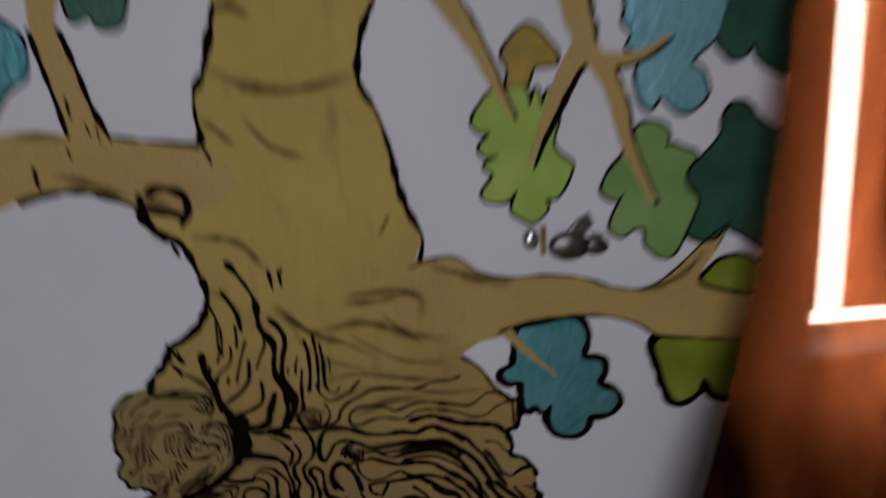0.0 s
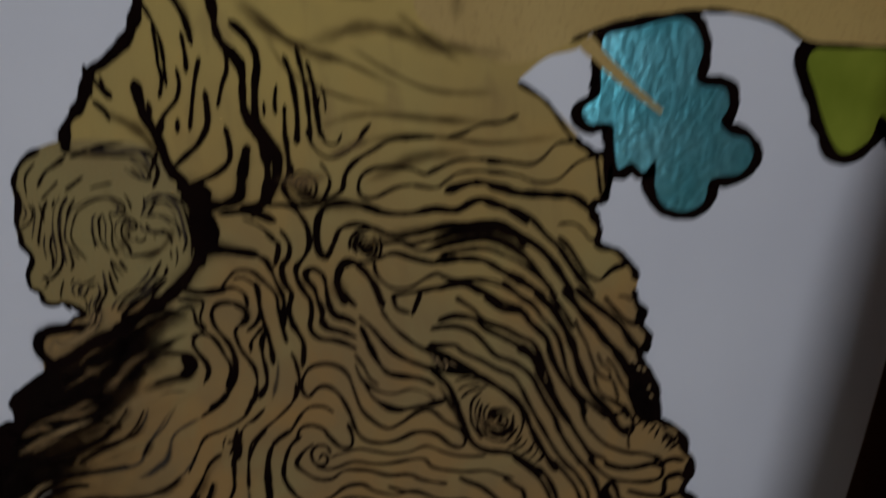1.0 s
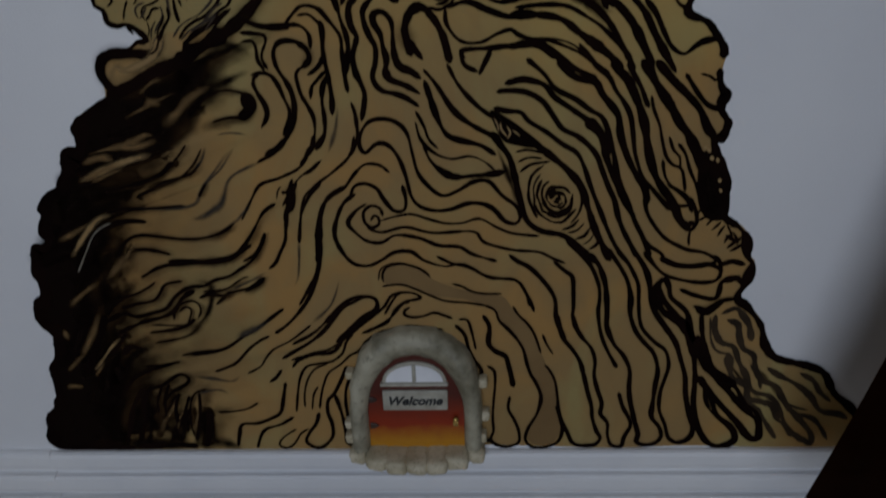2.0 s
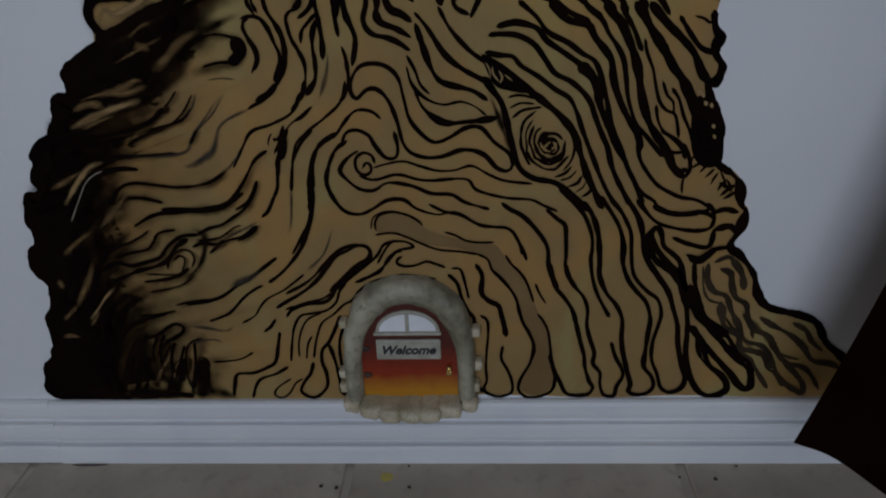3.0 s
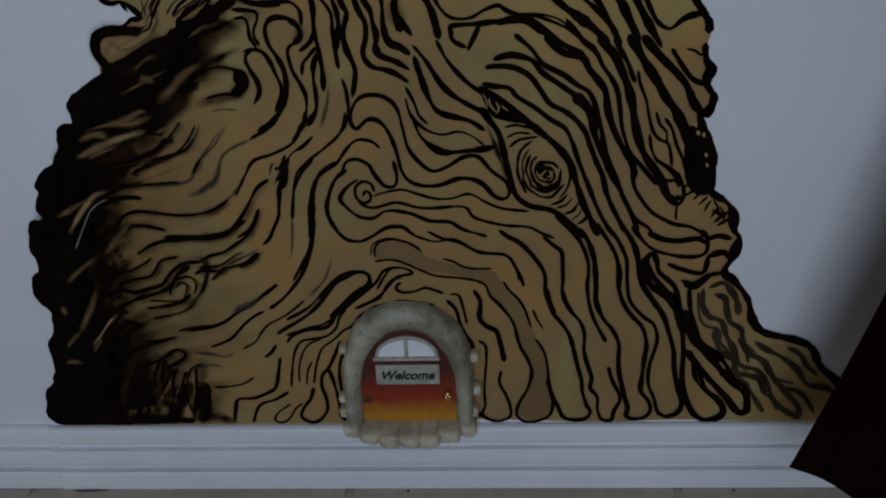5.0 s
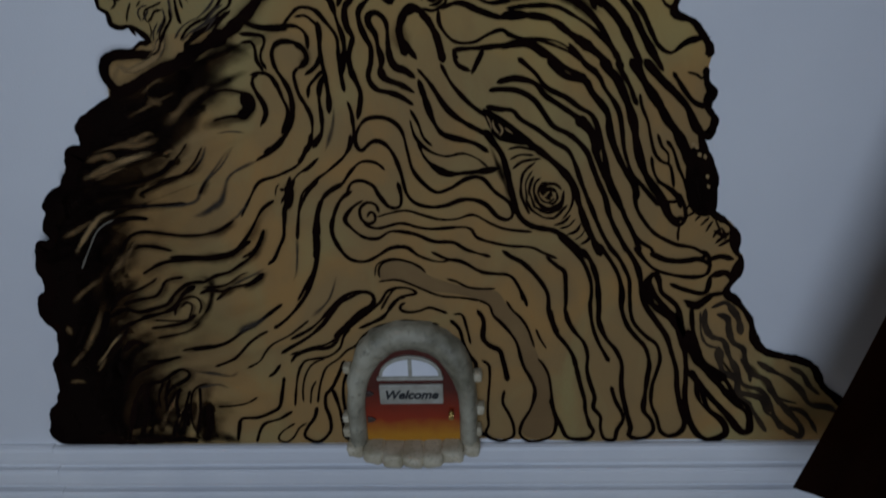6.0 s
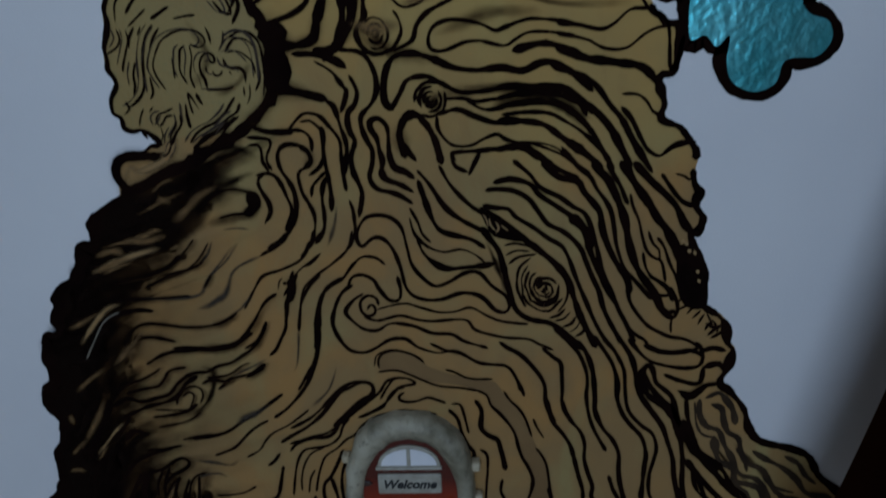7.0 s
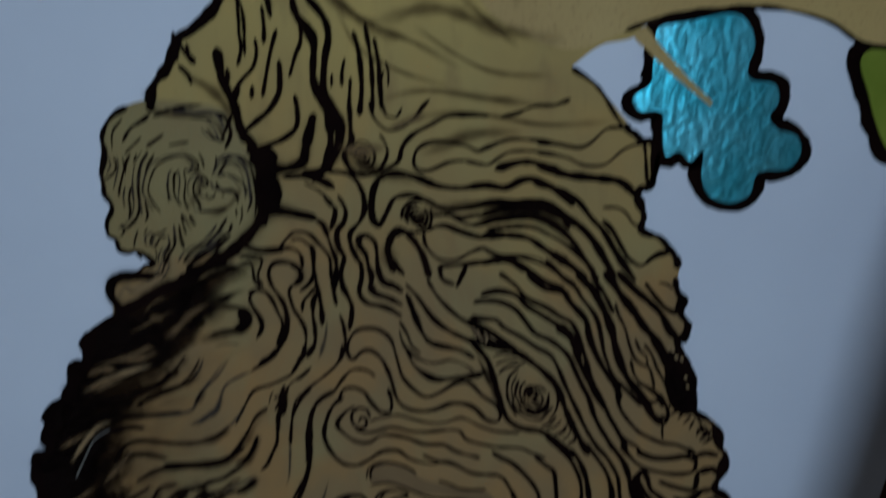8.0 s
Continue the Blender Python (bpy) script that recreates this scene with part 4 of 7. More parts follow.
bark(0.51, (5.8, 61.5), (6.2, 62.0), (9.0, 62.1), (13.4, 62.5), (15.7, 61.7), (18.0, 59.7), (20.1, 58.8))
bark(0.55, (7.7, 59.3), (9.0, 61.9))
bark(0.39, (5.8, 61.5), (6.2, 60.4), (7.5, 59.7))
bark(0.49, (18.3, 62.2), (19.5, 60.7), (21.5, 59.1))
bark(0.49, (17.6, 75.7), (19.9, 75.4), (22.1, 74.9), (23.5, 75.4), (25.2, 76.8), (26.9, 76.9), (27.7, 77.0))
bark(0.31, (17.6, 74.5), (20.4, 74.0), (22.7, 72.9), (25.0, 72.9), (26.9, 74.3), (28.3, 74.9), (29.4, 75.0))
bark(0.85, (17.6, 73.1), (20.5, 72.0), (23.9, 71.4), (26.8, 70.8), (28.5, 69.1))
bark(0.85, (-11.8, 101.5), (-10.0, 98.7), (-8.5, 95.2), (-8.3, 91.1), (-6.6, 88.0), (-6.9, 83.7), (-5.6, 79.8), (-5.9, 75.2), (-7.8, 72.7))
bark(0.58, (-13.1, 97.2), (-11.4, 93.6), (-11.0, 90.7))
bark(0.35, (-15.1, 95.1), (-14.0, 91.5), (-14.2, 86.8))
bark(0.47, (-0.8, 89.3), (-0.4, 85.0), (-0.6, 80.0))
bark(0.55, (-21.7, 88.9), (-20.8, 87.6), (-19.9, 86.3))
wash(0.60, (-5.4, 94.4), (-1.3, 90.0), (4.5, 87.1), (9.2, 84.2))
wash(0.72, (3.9, 93.7), (10.0, 93.9), (13.7, 94.8))
wash(0.64, (9.8, 91.6), (13.2, 88.3), (15.6, 86.2))
wash(0.54, (4.6, 88.9), (8.1, 86.2), (12.9, 83.6), (19.3, 82.8))
wash(0.54, (-3.6, 90.7), (-1.7, 87.0), (2.9, 84.1), (7.8, 82.4))
bark(0.56, (-4.7, 100.0), (-4.4, 97.2))
bark(0.47, (-6.1, 100.1), (-5.7, 96.7))
wash(0.72, (0.1, 81.2), (5.2, 82.0), (12.7, 80.7), (20.4, 79.4))
wash(0.60, (2.4, 79.0), (10.0, 79.3), (18.4, 77.6), (25.6, 77.6))
tan_stroke(0.78, (-38.1, 48.4), (-35.7, 49.4), (-32.7, 50.5), (-29.6, 51.3))
tan_stroke(1.08, (-32.1, 60.1), (-31.4, 61.1), (-30.3, 60.7), (-27.9, 61.6), (-26.6, 62.8), (-25.7, 64.7), (-25.3, 65.9))
smudge(0.66, (-34.0, 52.0), (-31.5, 52.7), (-29.7, 53.5))
smudge(0.72, (-37.2, 50.4), (-35.6, 51.0), (-34.0, 50.7))
smudge(0.60, (-26.8, 55.2), (-25.4, 56.3))
smudge(0.54, (-29.2, 57.0), (-27.2, 57.5))
tan_stroke(0.72, (-41.3, 39.0), (-39.0, 41.9), (-37.2, 43.6), (-35.7, 44.1))
smudge(0.88, (-37.7, 35.9), (-35.4, 38.1), (-33.5, 40.3))
smudge(0.58, (-35.3, 12.9), (-34.2, 15.3), (-32.7, 17.5))
smudge(0.56, (-30.7, 12.9), (-29.8, 15.7), (-28.7, 17.5))
wash(1.60, (-34.9, 48.5), (-30.3, 49.7), (-26.6, 51.2))
wash(1.44, (-40.9, 45.2), (-36.2, 47.5), (-32.0, 48.1))
wash(1.02, (-42.9, 41.7), (-39.3, 44.5), (-35.1, 46.1))
wash(0.90, (-23.2, 55.6), (-26.2, 53.2), (-30.2, 51.3))
wash(0.96, (-18.1, 55.1), (-20.8, 54.7), (-22.8, 54.3))
wash(1.20, (-37.7, 37.4), (-39.6, 34.0), (-39.5, 30.0))
wash(1.60, (-34.7, 35.1), (-37.2, 32.0), (-40.2, 27.2))
wash(1.36, (-36.1, 20.7), (-39.0, 16.7), (-40.6, 13.0))
wash(1.44, (-33.3, 19.3), (-35.1, 14.8), (-36.7, 11.0))
wash(1.20, (-27.8, 20.1), (-29.0, 15.7), (-29.9, 11.0))
wash(0.72, (-29.2, 28.2), (-26.7, 29.8), (-25.5, 32.6))
wash(0.78, (-33.7, 27.9), (-36.3, 26.3), (-38.4, 23.8))
wash(1.26, (-16.9, 62.0), (-19.3, 61.8), (-21.9, 60.4), (-24.1, 57.7))
wash(0.90, (-24.6, 55.8), (-27.0, 54.0), (-29.4, 52.5))
wash(1.26, (10.9, 67.2), (15.2, 67.6), (18.3, 67.0), (20.6, 65.1))
wash(0.78, (2.9, 68.1), (3.4, 67.5), (4.3, 68.4))
wash(0.72, (-22.6, 77.0), (-20.8, 73.3), (-22.6, 70.3))
wash(0.70, (-20.1, 69.3), (-17.7, 70.4), (-16.3, 72.3))
wash(0.78, (-25.8, 81.7), (-23.2, 80.8), (-19.8, 80.6))
wash(1.09, (-21.0, 84.9), (-17.9, 82.8), (-16.1, 79.4))
bark(0.33, (0.9, 84.4), (0.2, 82.3))
heavy(0.64, (-21.8, 89.7), (-21.8, 86.5))
heavy(0.92, (-25.1, 83.9), (-25.8, 82.1))
bark(0.36, (-4.1, 100.3), (-4.5, 98.9))
wash(0.82, (-14.5, 97.2), (-12.0, 95.5), (-10.7, 91.8))
wash(1.02, (-5.8, 94.0), (-2.4, 90.6), (2.1, 87.5))
wash(0.82, (-4.8, 76.1), (-2.0, 74.7), (-0.2, 72.2))
wash(1.50, (-3.9, 74.9), (-0.1, 73.3), (3.8, 72.3))
wash(1.22, (5.0, 75.1), (10.1, 76.9), (15.2, 76.9))
wash(1.33, (3.5, 68.2), (8.6, 68.9), (14.8, 68.8))
heavy(1.04, (-22.1, 111.9), (-21.9, 109.5), (-20.8, 106.8), (-19.3, 105.5))
heavy(1.07, (-20.9, 112.2), (-19.3, 112.9), (-16.4, 111.8), (-15.9, 109.5), (-17.0, 107.5))
heavy(0.42, (-18.9, 105.1), (-18.0, 102.7))
bark(0.56, (-34.9, 116.7), (-34.9, 115.1), (-34.8, 113.9))
bark(0.36, (-30.1, 119.1), (-30.0, 117.5))
bark(0.21, (-25.9, 121.9), (-25.9, 119.6))
bark(0.24, (-27.3, 122.3), (-26.9, 120.4))
bark(0.32, (-29.1, 125.7), (-29.0, 122.8))
wash(1.60, (-21.8, 111.5), (-19.6, 110.5), (-16.8, 108.7))
wash(1.04, (-32.3, 115.3), (-28.8, 114.3), (-23.6, 112.0))
wash(0.80, (-36.3, 120.6), (-34.1, 120.8), (-30.5, 120.4))
wash(0.88, (-12.6, 121.9), (-10.6, 120.3), (-8.6, 118.2))
bark(0.41, (-12.7, 118.1), (-12.2, 117.1), (-11.8, 115.9))
wash(1.29, (-11.3, 128.6), (-6.4, 126.2), (-1.3, 125.2), (4.0, 125.7), (8.8, 126.9))
wash(0.99, (-9.3, 135.6), (-7.2, 136.2), (-4.6, 134.7))
wash(1.13, (-15.9, 105.6), (-9.8, 104.3), (-6.4, 99.8))
wash(1.12, (12.0, 107.4), (10.1, 103.7))
wash(1.13, (4.5, 94.9), (12.1, 95.2), (15.8, 93.6), (15.6, 90.8))
wash(0.97, (-6.9, 121.7), (-3.6, 117.7), (0.8, 115.9))
wash(1.29, (-0.1, 89.4), (6.7, 90.6), (13.4, 88.2), (20.2, 86.6))
wash(1.28, (17.3, 98.8), (24.0, 96.5), (29.1, 95.2))
wash(1.09, (49.4, 92.2), (55.6, 94.1), (59.7, 98.4))
smoke(1.76, (-40.6, 46.0), (-40.6, 47.0), (-38.1, 47.9), (-34.4, 49.2))
smoke(1.60, (-40.6, 43.9), (-40.6, 45.2), (-37.8, 46.5), (-33.2, 47.3))
smoke(1.76, (-44.7, 41.0), (-40.6, 43.1), (-38.7, 44.5), (-35.4, 45.3))
smoke(1.84, (-46.1, 38.5), (-43.1, 41.0), (-40.2, 42.7), (-37.8, 43.7))
smoke(1.36, (-40.6, 48.5), (-38.4, 49.1), (-36.2, 48.8), (-34.2, 49.8))
smoke(0.90, (-39.8, 50.3), (-37.9, 50.9), (-36.2, 51.0))
smoke(1.08, (-24.6, 57.8), (-23.0, 59.5), (-21.7, 61.2))
smoke(1.60, (-26.2, 53.5), (-28.4, 52.3), (-31.9, 51.4), (-35.3, 51.0))
smoke(0.78, (-24.4, 55.6), (-22.7, 57.7), (-20.0, 59.1), (-17.3, 60.2))
smoke(0.72, (-40.6, 42.4), (-40.6, 44.5), (-37.9, 45.8), (-35.3, 46.8))
smoke(1.20, (-46.2, 37.6), (-43.7, 38.7), (-40.4, 40.5))
smoke(1.60, (-39.4, 30.4), (-41.4, 27.2), (-42.5, 23.0))
smoke(1.60, (-46.0, 23.9), (-43.7, 26.8), (-41.2, 30.9), (-38.4, 34.4))
smoke(1.44, (-37.4, 28.0), (-39.7, 24.6), (-41.2, 20.3), (-42.9, 14.9))
smoke(1.36, (-40.9, 16.7), (-40.8, 13.9), (-40.8, 10.6))
smoke(0.90, (-34.8, 34.7), (-36.9, 33.2), (-39.0, 30.8))
smoke(0.78, (-34.1, 26.2), (-36.6, 25.0), (-38.8, 22.5))
smoke(1.04, (-39.7, 35.2), (-37.5, 38.2), (-35.1, 40.7))
smoke(0.96, (-37.6, 10.6), (-36.4, 13.9), (-36.2, 16.7))
smoke(0.96, (-33.2, 10.5), (-32.3, 12.9), (-31.1, 15.2))
smoke(1.04, (-29.2, 16.6), (-29.0, 13.8), (-29.6, 10.5))
smoke(0.66, (-26.4, 35.3), (-25.1, 34.5), (-26.1, 31.0), (-28.4, 28.6))
smudge(0.44, (-31.5, 55.5), (-28.3, 57.0), (-25.8, 58.1))
smudge(0.38, (-29.3, 58.2), (-27.7, 59.4), (-26.7, 59.6))
smudge(0.36, (-36.5, 51.5), (-34.0, 52.1), (-31.6, 52.4))
smoke(0.90, (-17.1, 62.3), (-18.6, 63.0), (-20.4, 62.4), (-22.4, 61.3))
smoke(0.78, (-23.4, 57.6), (-25.3, 55.5), (-27.7, 53.7), (-29.4, 52.5))
smoke(0.66, (8.5, 55.3), (10.9, 54.0), (13.7, 51.4))
smoke(0.54, (9.7, 51.2), (10.9, 48.0), (12.5, 43.9))
smoke(0.78, (32.5, 49.3), (33.5, 46.1), (34.5, 42.7))
smoke(0.66, (35.0, 24.3), (37.1, 21.4), (39.4, 19.7))
smoke(0.48, (41.0, 23.4), (43.6, 20.5), (46.2, 17.4))
smoke(0.42, (38.2, 23.5), (40.8, 20.1), (43.3, 17.5))
smoke(0.90, (10.9, 67.1), (14.9, 67.7), (18.3, 66.7), (20.6, 64.6))
smoke(0.54, (2.9, 68.7), (3.4, 67.5), (4.3, 68.1))
smoke(0.84, (7.9, 69.1), (14.6, 68.7), (21.2, 65.5))
bark(0.68, (17.0, 71.3), (19.3, 70.5), (21.0, 69.7), (22.2, 68.6), (23.5, 66.8), (24.8, 65.3), (25.9, 63.3), (27.1, 61.3), (28.4, 59.3))
bark(0.73, (11.3, 69.2), (14.4, 69.2), (17.4, 69.0), (19.3, 68.3), (21.0, 66.9), (22.5, 65.6), (23.8, 64.0), (24.9, 62.0), (26.0, 60.0))
bark(0.70, (11.2, 67.9), (13.8, 68.4), (16.5, 68.4), (18.4, 67.9), (20.1, 67.0), (20.8, 65.9))
bark(0.57, (11.2, 67.0), (13.8, 67.3), (16.1, 67.3), (18.0, 67.0), (19.7, 65.9), (21.0, 64.6), (22.3, 62.8), (23.2, 61.2), (24.1, 59.7))
bark(0.42, (11.6, 66.1), (14.4, 66.3), (16.8, 66.1), (18.7, 65.1), (20.4, 64.0), (21.9, 62.6), (23.2, 61.0))
bark(0.78, (11.2, 65.4), (14.0, 65.3), (16.3, 64.8), (18.2, 63.4), (20.2, 62.0), (21.7, 60.8), (22.8, 59.7))
bark(0.23, (11.2, 63.9), (12.0, 63.5), (13.3, 63.0), (15.9, 62.8), (17.8, 62.1), (19.3, 60.7), (21.1, 59.5))
bark(0.78, (11.1, 62.1), (13.3, 62.6), (15.4, 61.5), (17.2, 59.9))
bark(0.31, (24.8, 68.0), (26.4, 67.9), (27.5, 67.1), (28.2, 66.0), (29.3, 65.5))
bark(0.47, (24.8, 66.5), (25.9, 65.2), (27.0, 63.1), (27.9, 61.7), (29.2, 61.0), (30.3, 61.8), (31.3, 62.3), (33.0, 62.5))
heavy(1.07, (-14.7, 76.5), (-13.1, 74.6), (-11.1, 74.2), (-9.0, 74.8), (-8.3, 76.9), (-7.3, 79.8))
heavy(2.80, (-13.4, 75.8), (-13.1, 73.4), (-13.3, 70.0))
bark(0.58, (-11.2, 73.3), (-8.4, 73.1), (-6.1, 71.8))
heavy(0.88, (-13.7, 69.7), (-11.2, 69.2), (-8.2, 68.4))
bark(0.30, (-38.7, 30.8), (-37.8, 32.1), (-36.4, 33.1), (-34.5, 33.8), (-32.6, 34.8), (-32.0, 35.3))
bark(0.45, (-36.7, 31.8), (-34.6, 32.4), (-32.6, 32.8), (-31.6, 33.8), (-30.7, 35.0), (-28.7, 35.4))
bark(0.48, (-38.8, 30.0), (-36.9, 31.0), (-35.0, 30.6), (-33.0, 31.1), (-31.2, 31.7), (-29.9, 33.2), (-28.0, 34.5), (-26.1, 34.7))
bark(0.54, (-38.1, 28.1), (-36.6, 28.9), (-34.2, 29.9), (-32.2, 30.4), (-30.3, 31.3), (-29.0, 33.0), (-27.4, 34.1))
heavy(0.90, (-39.2, 30.5), (-40.3, 28.1), (-41.7, 25.4), (-43.2, 22.6))
smoke(1.20, (-42.7, 24.3), (-40.8, 26.8), (-39.3, 28.9))
bark(0.26, (-30.5, 30.1), (-30.0, 31.7), (-28.3, 32.7), (-27.2, 32.4), (-26.9, 31.4), (-27.4, 30.3))
bark(0.20, (-29.6, 31.2), (-28.7, 31.9), (-28.1, 31.4), (-28.6, 30.1), (-29.5, 29.3), (-33.4, 29.4))
bark(0.42, (-33.8, 28.3), (-32.1, 28.5), (-29.6, 29.0), (-27.9, 30.1))
bark(0.26, (-33.4, 26.8), (-30.9, 27.3), (-29.0, 27.9), (-27.4, 29.0))
bark(0.60, (-38.0, 25.1), (-36.8, 26.2), (-35.6, 26.1))
bark(0.30, (-35.4, 23.3), (-33.1, 23.6), (-30.8, 24.0))
bark(0.28, (-30.4, 24.9), (-28.8, 25.3), (-26.5, 25.7))
tan_stroke(0.42, (-42.1, 22.9), (-40.7, 24.5), (-39.3, 26.2), (-37.9, 27.5))
bark(0.48, (-37.1, 28.1), (-38.5, 26.2), (-40.5, 24.3), (-41.4, 22.6))
smoke(1.20, (-38.2, 25.6), (-39.6, 24.0), (-41.0, 22.3))
bark(0.48, (-39.5, 18.7), (-38.0, 20.8), (-36.8, 21.9), (-34.3, 23.0), (-31.6, 23.7))
bark(0.45, (-35.8, 19.3), (-35.5, 19.9), (-33.8, 20.4), (-32.0, 21.7), (-30.9, 22.1), (-30.1, 21.5), (-30.5, 20.7), (-31.9, 19.8), (-32.8, 19.3), (-34.2, 17.5))
bark(0.32, (-33.9, 20.1), (-34.8, 18.1), (-35.0, 16.3))
bark(0.45, (-32.2, 18.7), (-33.3, 16.9), (-34.4, 15.1))
bark(0.28, (-28.1, 19.8), (-29.2, 19.5), (-30.1, 18.6), (-30.7, 16.8), (-31.0, 14.1), (-30.8, 12.3))
heavy(0.60, (-36.0, 19.6), (-36.8, 17.2), (-36.9, 14.5))
smudge(0.28, (-32.9, 13.5), (-32.3, 15.4), (-31.0, 16.9))
smudge(0.42, (-34.4, 15.1), (-33.1, 16.6), (-32.2, 18.4))
smoke(1.92, (-40.4, 10.8), (-37.4, 11.1), (-34.2, 11.2))
smoke(1.50, (-41.7, 15.2), (-41.3, 12.7), (-41.1, 11.1))
smoke(1.20, (-35.7, 14.2), (-33.8, 13.2), (-33.0, 12.0))
smoke(0.80, (-36.4, 18.1), (-36.2, 15.1), (-35.5, 12.6))
smoke(0.90, (-30.8, 11.3), (-29.5, 13.8), (-28.5, 16.2))
heavy(0.80, (-38.5, 10.7), (-35.9, 10.7), (-33.2, 10.9), (-30.9, 10.7))
heavy(1.08, (-43.2, 11.1), (-41.5, 10.6), (-39.7, 10.4))
heavy(0.90, (-28.3, 16.2), (-28.5, 14.4), (-28.8, 12.5))
smoke(1.50, (-30.0, 11.3), (-27.9, 11.3), (-25.4, 10.6))
smoke(0.90, (-28.6, 15.9), (-28.6, 13.2), (-27.9, 11.3))
glint(0.24, (-41.1, 36.8), (-39.7, 39.2), (-38.2, 41.6), (-36.8, 42.7), (-35.8, 43.1))
smoke(1.50, (-40.6, 43.6), (-40.6, 44.9), (-38.5, 45.8))
smoke(0.88, (-42.8, 41.9), (-40.2, 43.8), (-37.6, 45.1))
smoke(1.80, (-45.0, 38.3), (-43.3, 39.3), (-40.9, 39.5))
smoke(1.20, (-40.8, 37.3), (-39.0, 39.7), (-37.0, 41.8))
wash(1.50, (-37.5, 38.2), (-36.1, 40.1), (-34.7, 41.8))
wash(1.20, (-35.6, 36.2), (-34.5, 38.1), (-33.7, 39.6))
smoke(0.90, (-39.2, 36.2), (-37.5, 38.2), (-36.2, 39.6))
bark(0.43, (-12.5, 65.1), (-11.6, 66.1), (-10.7, 66.8), (-9.7, 66.8), (-8.8, 66.4), (-8.0, 65.4), (-7.3, 64.5), (-6.8, 63.5), (-6.8, 61.7), (-6.7, 59.7), (-6.5, 57.9))
bark(0.36, (-11.1, 65.9), (-10.1, 66.0), (-9.4, 65.5), (-8.9, 64.9), (-8.9, 64.1))
heavy(0.66, (-17.4, 65.9), (-15.5, 65.0), (-13.5, 64.8), (-12.2, 64.9))
bark(0.43, (-13.5, 64.8), (-11.6, 65.0), (-10.6, 64.6), (-10.1, 63.8), (-10.1, 62.6))
bark(0.42, (-17.3, 64.3), (-15.9, 64.2), (-14.9, 64.0), (-14.8, 63.3), (-15.3, 62.3), (-15.4, 61.5), (-15.0, 60.6))
bark(0.35, (-17.3, 63.4), (-16.2, 63.4), (-15.9, 62.5), (-15.9, 61.5), (-15.3, 60.3))
bark(0.49, (-12.8, 55.6), (-13.7, 53.8), (-14.0, 53.3))
bark(0.43, (-16.7, 59.9), (-15.7, 60.1), (-14.7, 59.8), (-14.0, 58.7), (-13.5, 57.2), (-13.1, 56.1), (-13.2, 55.1), (-13.9, 53.7))
bark(0.49, (-11.3, 60.5), (-10.5, 61.1), (-10.3, 61.9), (-10.7, 62.8), (-11.4, 63.2), (-12.7, 63.4), (-13.6, 63.1), (-14.1, 62.3), (-14.1, 61.3), (-13.8, 60.3), (-13.1, 59.1), (-12.6, 57.8), (-12.5, 56.1), (-12.9, 54.4), (-13.7, 53.0), (-14.9, 51.9), (-16.3, 51.1))
heavy(0.60, (-11.4, 63.0), (-10.6, 62.5), (-10.4, 61.5), (-11.0, 60.8))
bark(0.43, (-11.3, 60.6), (-11.9, 60.0), (-11.9, 59.0), (-11.6, 57.6), (-11.0, 56.4), (-10.5, 55.1), (-10.5, 53.6), (-10.9, 52.0), (-11.6, 50.9))
bark(0.36, (-10.6, 59.8), (-9.7, 60.4), (-9.1, 61.1), (-8.8, 61.9))
bark(0.42, (-10.6, 57.3), (-10.4, 58.4), (-9.7, 59.2), (-8.8, 60.1))
bark(0.43, (-8.4, 55.5), (-8.3, 57.3), (-8.5, 59.7), (-8.7, 61.1), (-8.8, 62.4), (-8.7, 64.1), (-8.8, 65.2))
bark(0.50, (-8.6, 59.6), (-9.2, 58.4), (-9.4, 56.7), (-9.3, 55.3), (-9.4, 53.5), (-9.9, 52.5), (-10.5, 51.6))
faint(0.42, (-7.8, 55.9), (-8.1, 54.2), (-8.7, 52.4), (-9.2, 51.2))
bark(0.55, (-8.0, 68.1), (-7.3, 67.6), (-6.9, 66.4), (-6.6, 65.1), (-6.2, 63.8), (-6.1, 62.3), (-6.4, 61.0), (-6.5, 59.8))
bark(0.36, (-6.2, 56.6), (-5.9, 55.5), (-5.8, 54.1), (-5.8, 53.1), (-6.3, 51.6), (-7.0, 50.6))
bark(0.55, (-6.8, 70.7), (-6.2, 69.8), (-5.7, 69.3), (-5.9, 68.2), (-6.4, 67.0))
bark(0.55, (-5.2, 70.7), (-4.7, 69.7), (-4.5, 68.8), (-4.9, 67.6), (-5.6, 66.9), (-5.8, 65.9), (-5.6, 64.6), (-5.1, 63.6), (-5.4, 62.6), (-5.7, 61.5), (-5.5, 59.9), (-5.1, 58.9), (-4.7, 57.7), (-4.8, 56.5), (-5.2, 54.8))
bark(0.55, (-2.4, 70.6), (-2.4, 69.0), (-3.0, 67.7), (-3.9, 66.8), (-4.3, 66.1), (-4.2, 64.9), (-3.7, 63.5), (-3.2, 62.5), (-3.3, 60.9), (-3.7, 59.5), (-3.4, 58.5), (-2.6, 57.8), (-1.6, 57.6), (-0.3, 57.1), (1.0, 56.2))
bark(0.73, (-2.3, 60.2), (-2.1, 59.4), (-1.5, 58.9), (-0.2, 58.4), (1.1, 57.6))
bark(0.62, (-2.3, 60.0), (-2.1, 61.2), (-2.4, 62.5), (-2.6, 63.8), (-3.2, 64.8), (-3.3, 65.6), (-2.9, 66.0), (-2.2, 66.0), (-1.5, 65.3), (-1.3, 64.4), (-1.3, 62.5), (-1.1, 61.1), (-0.6, 60.3), (0.4, 59.9), (1.3, 59.2))
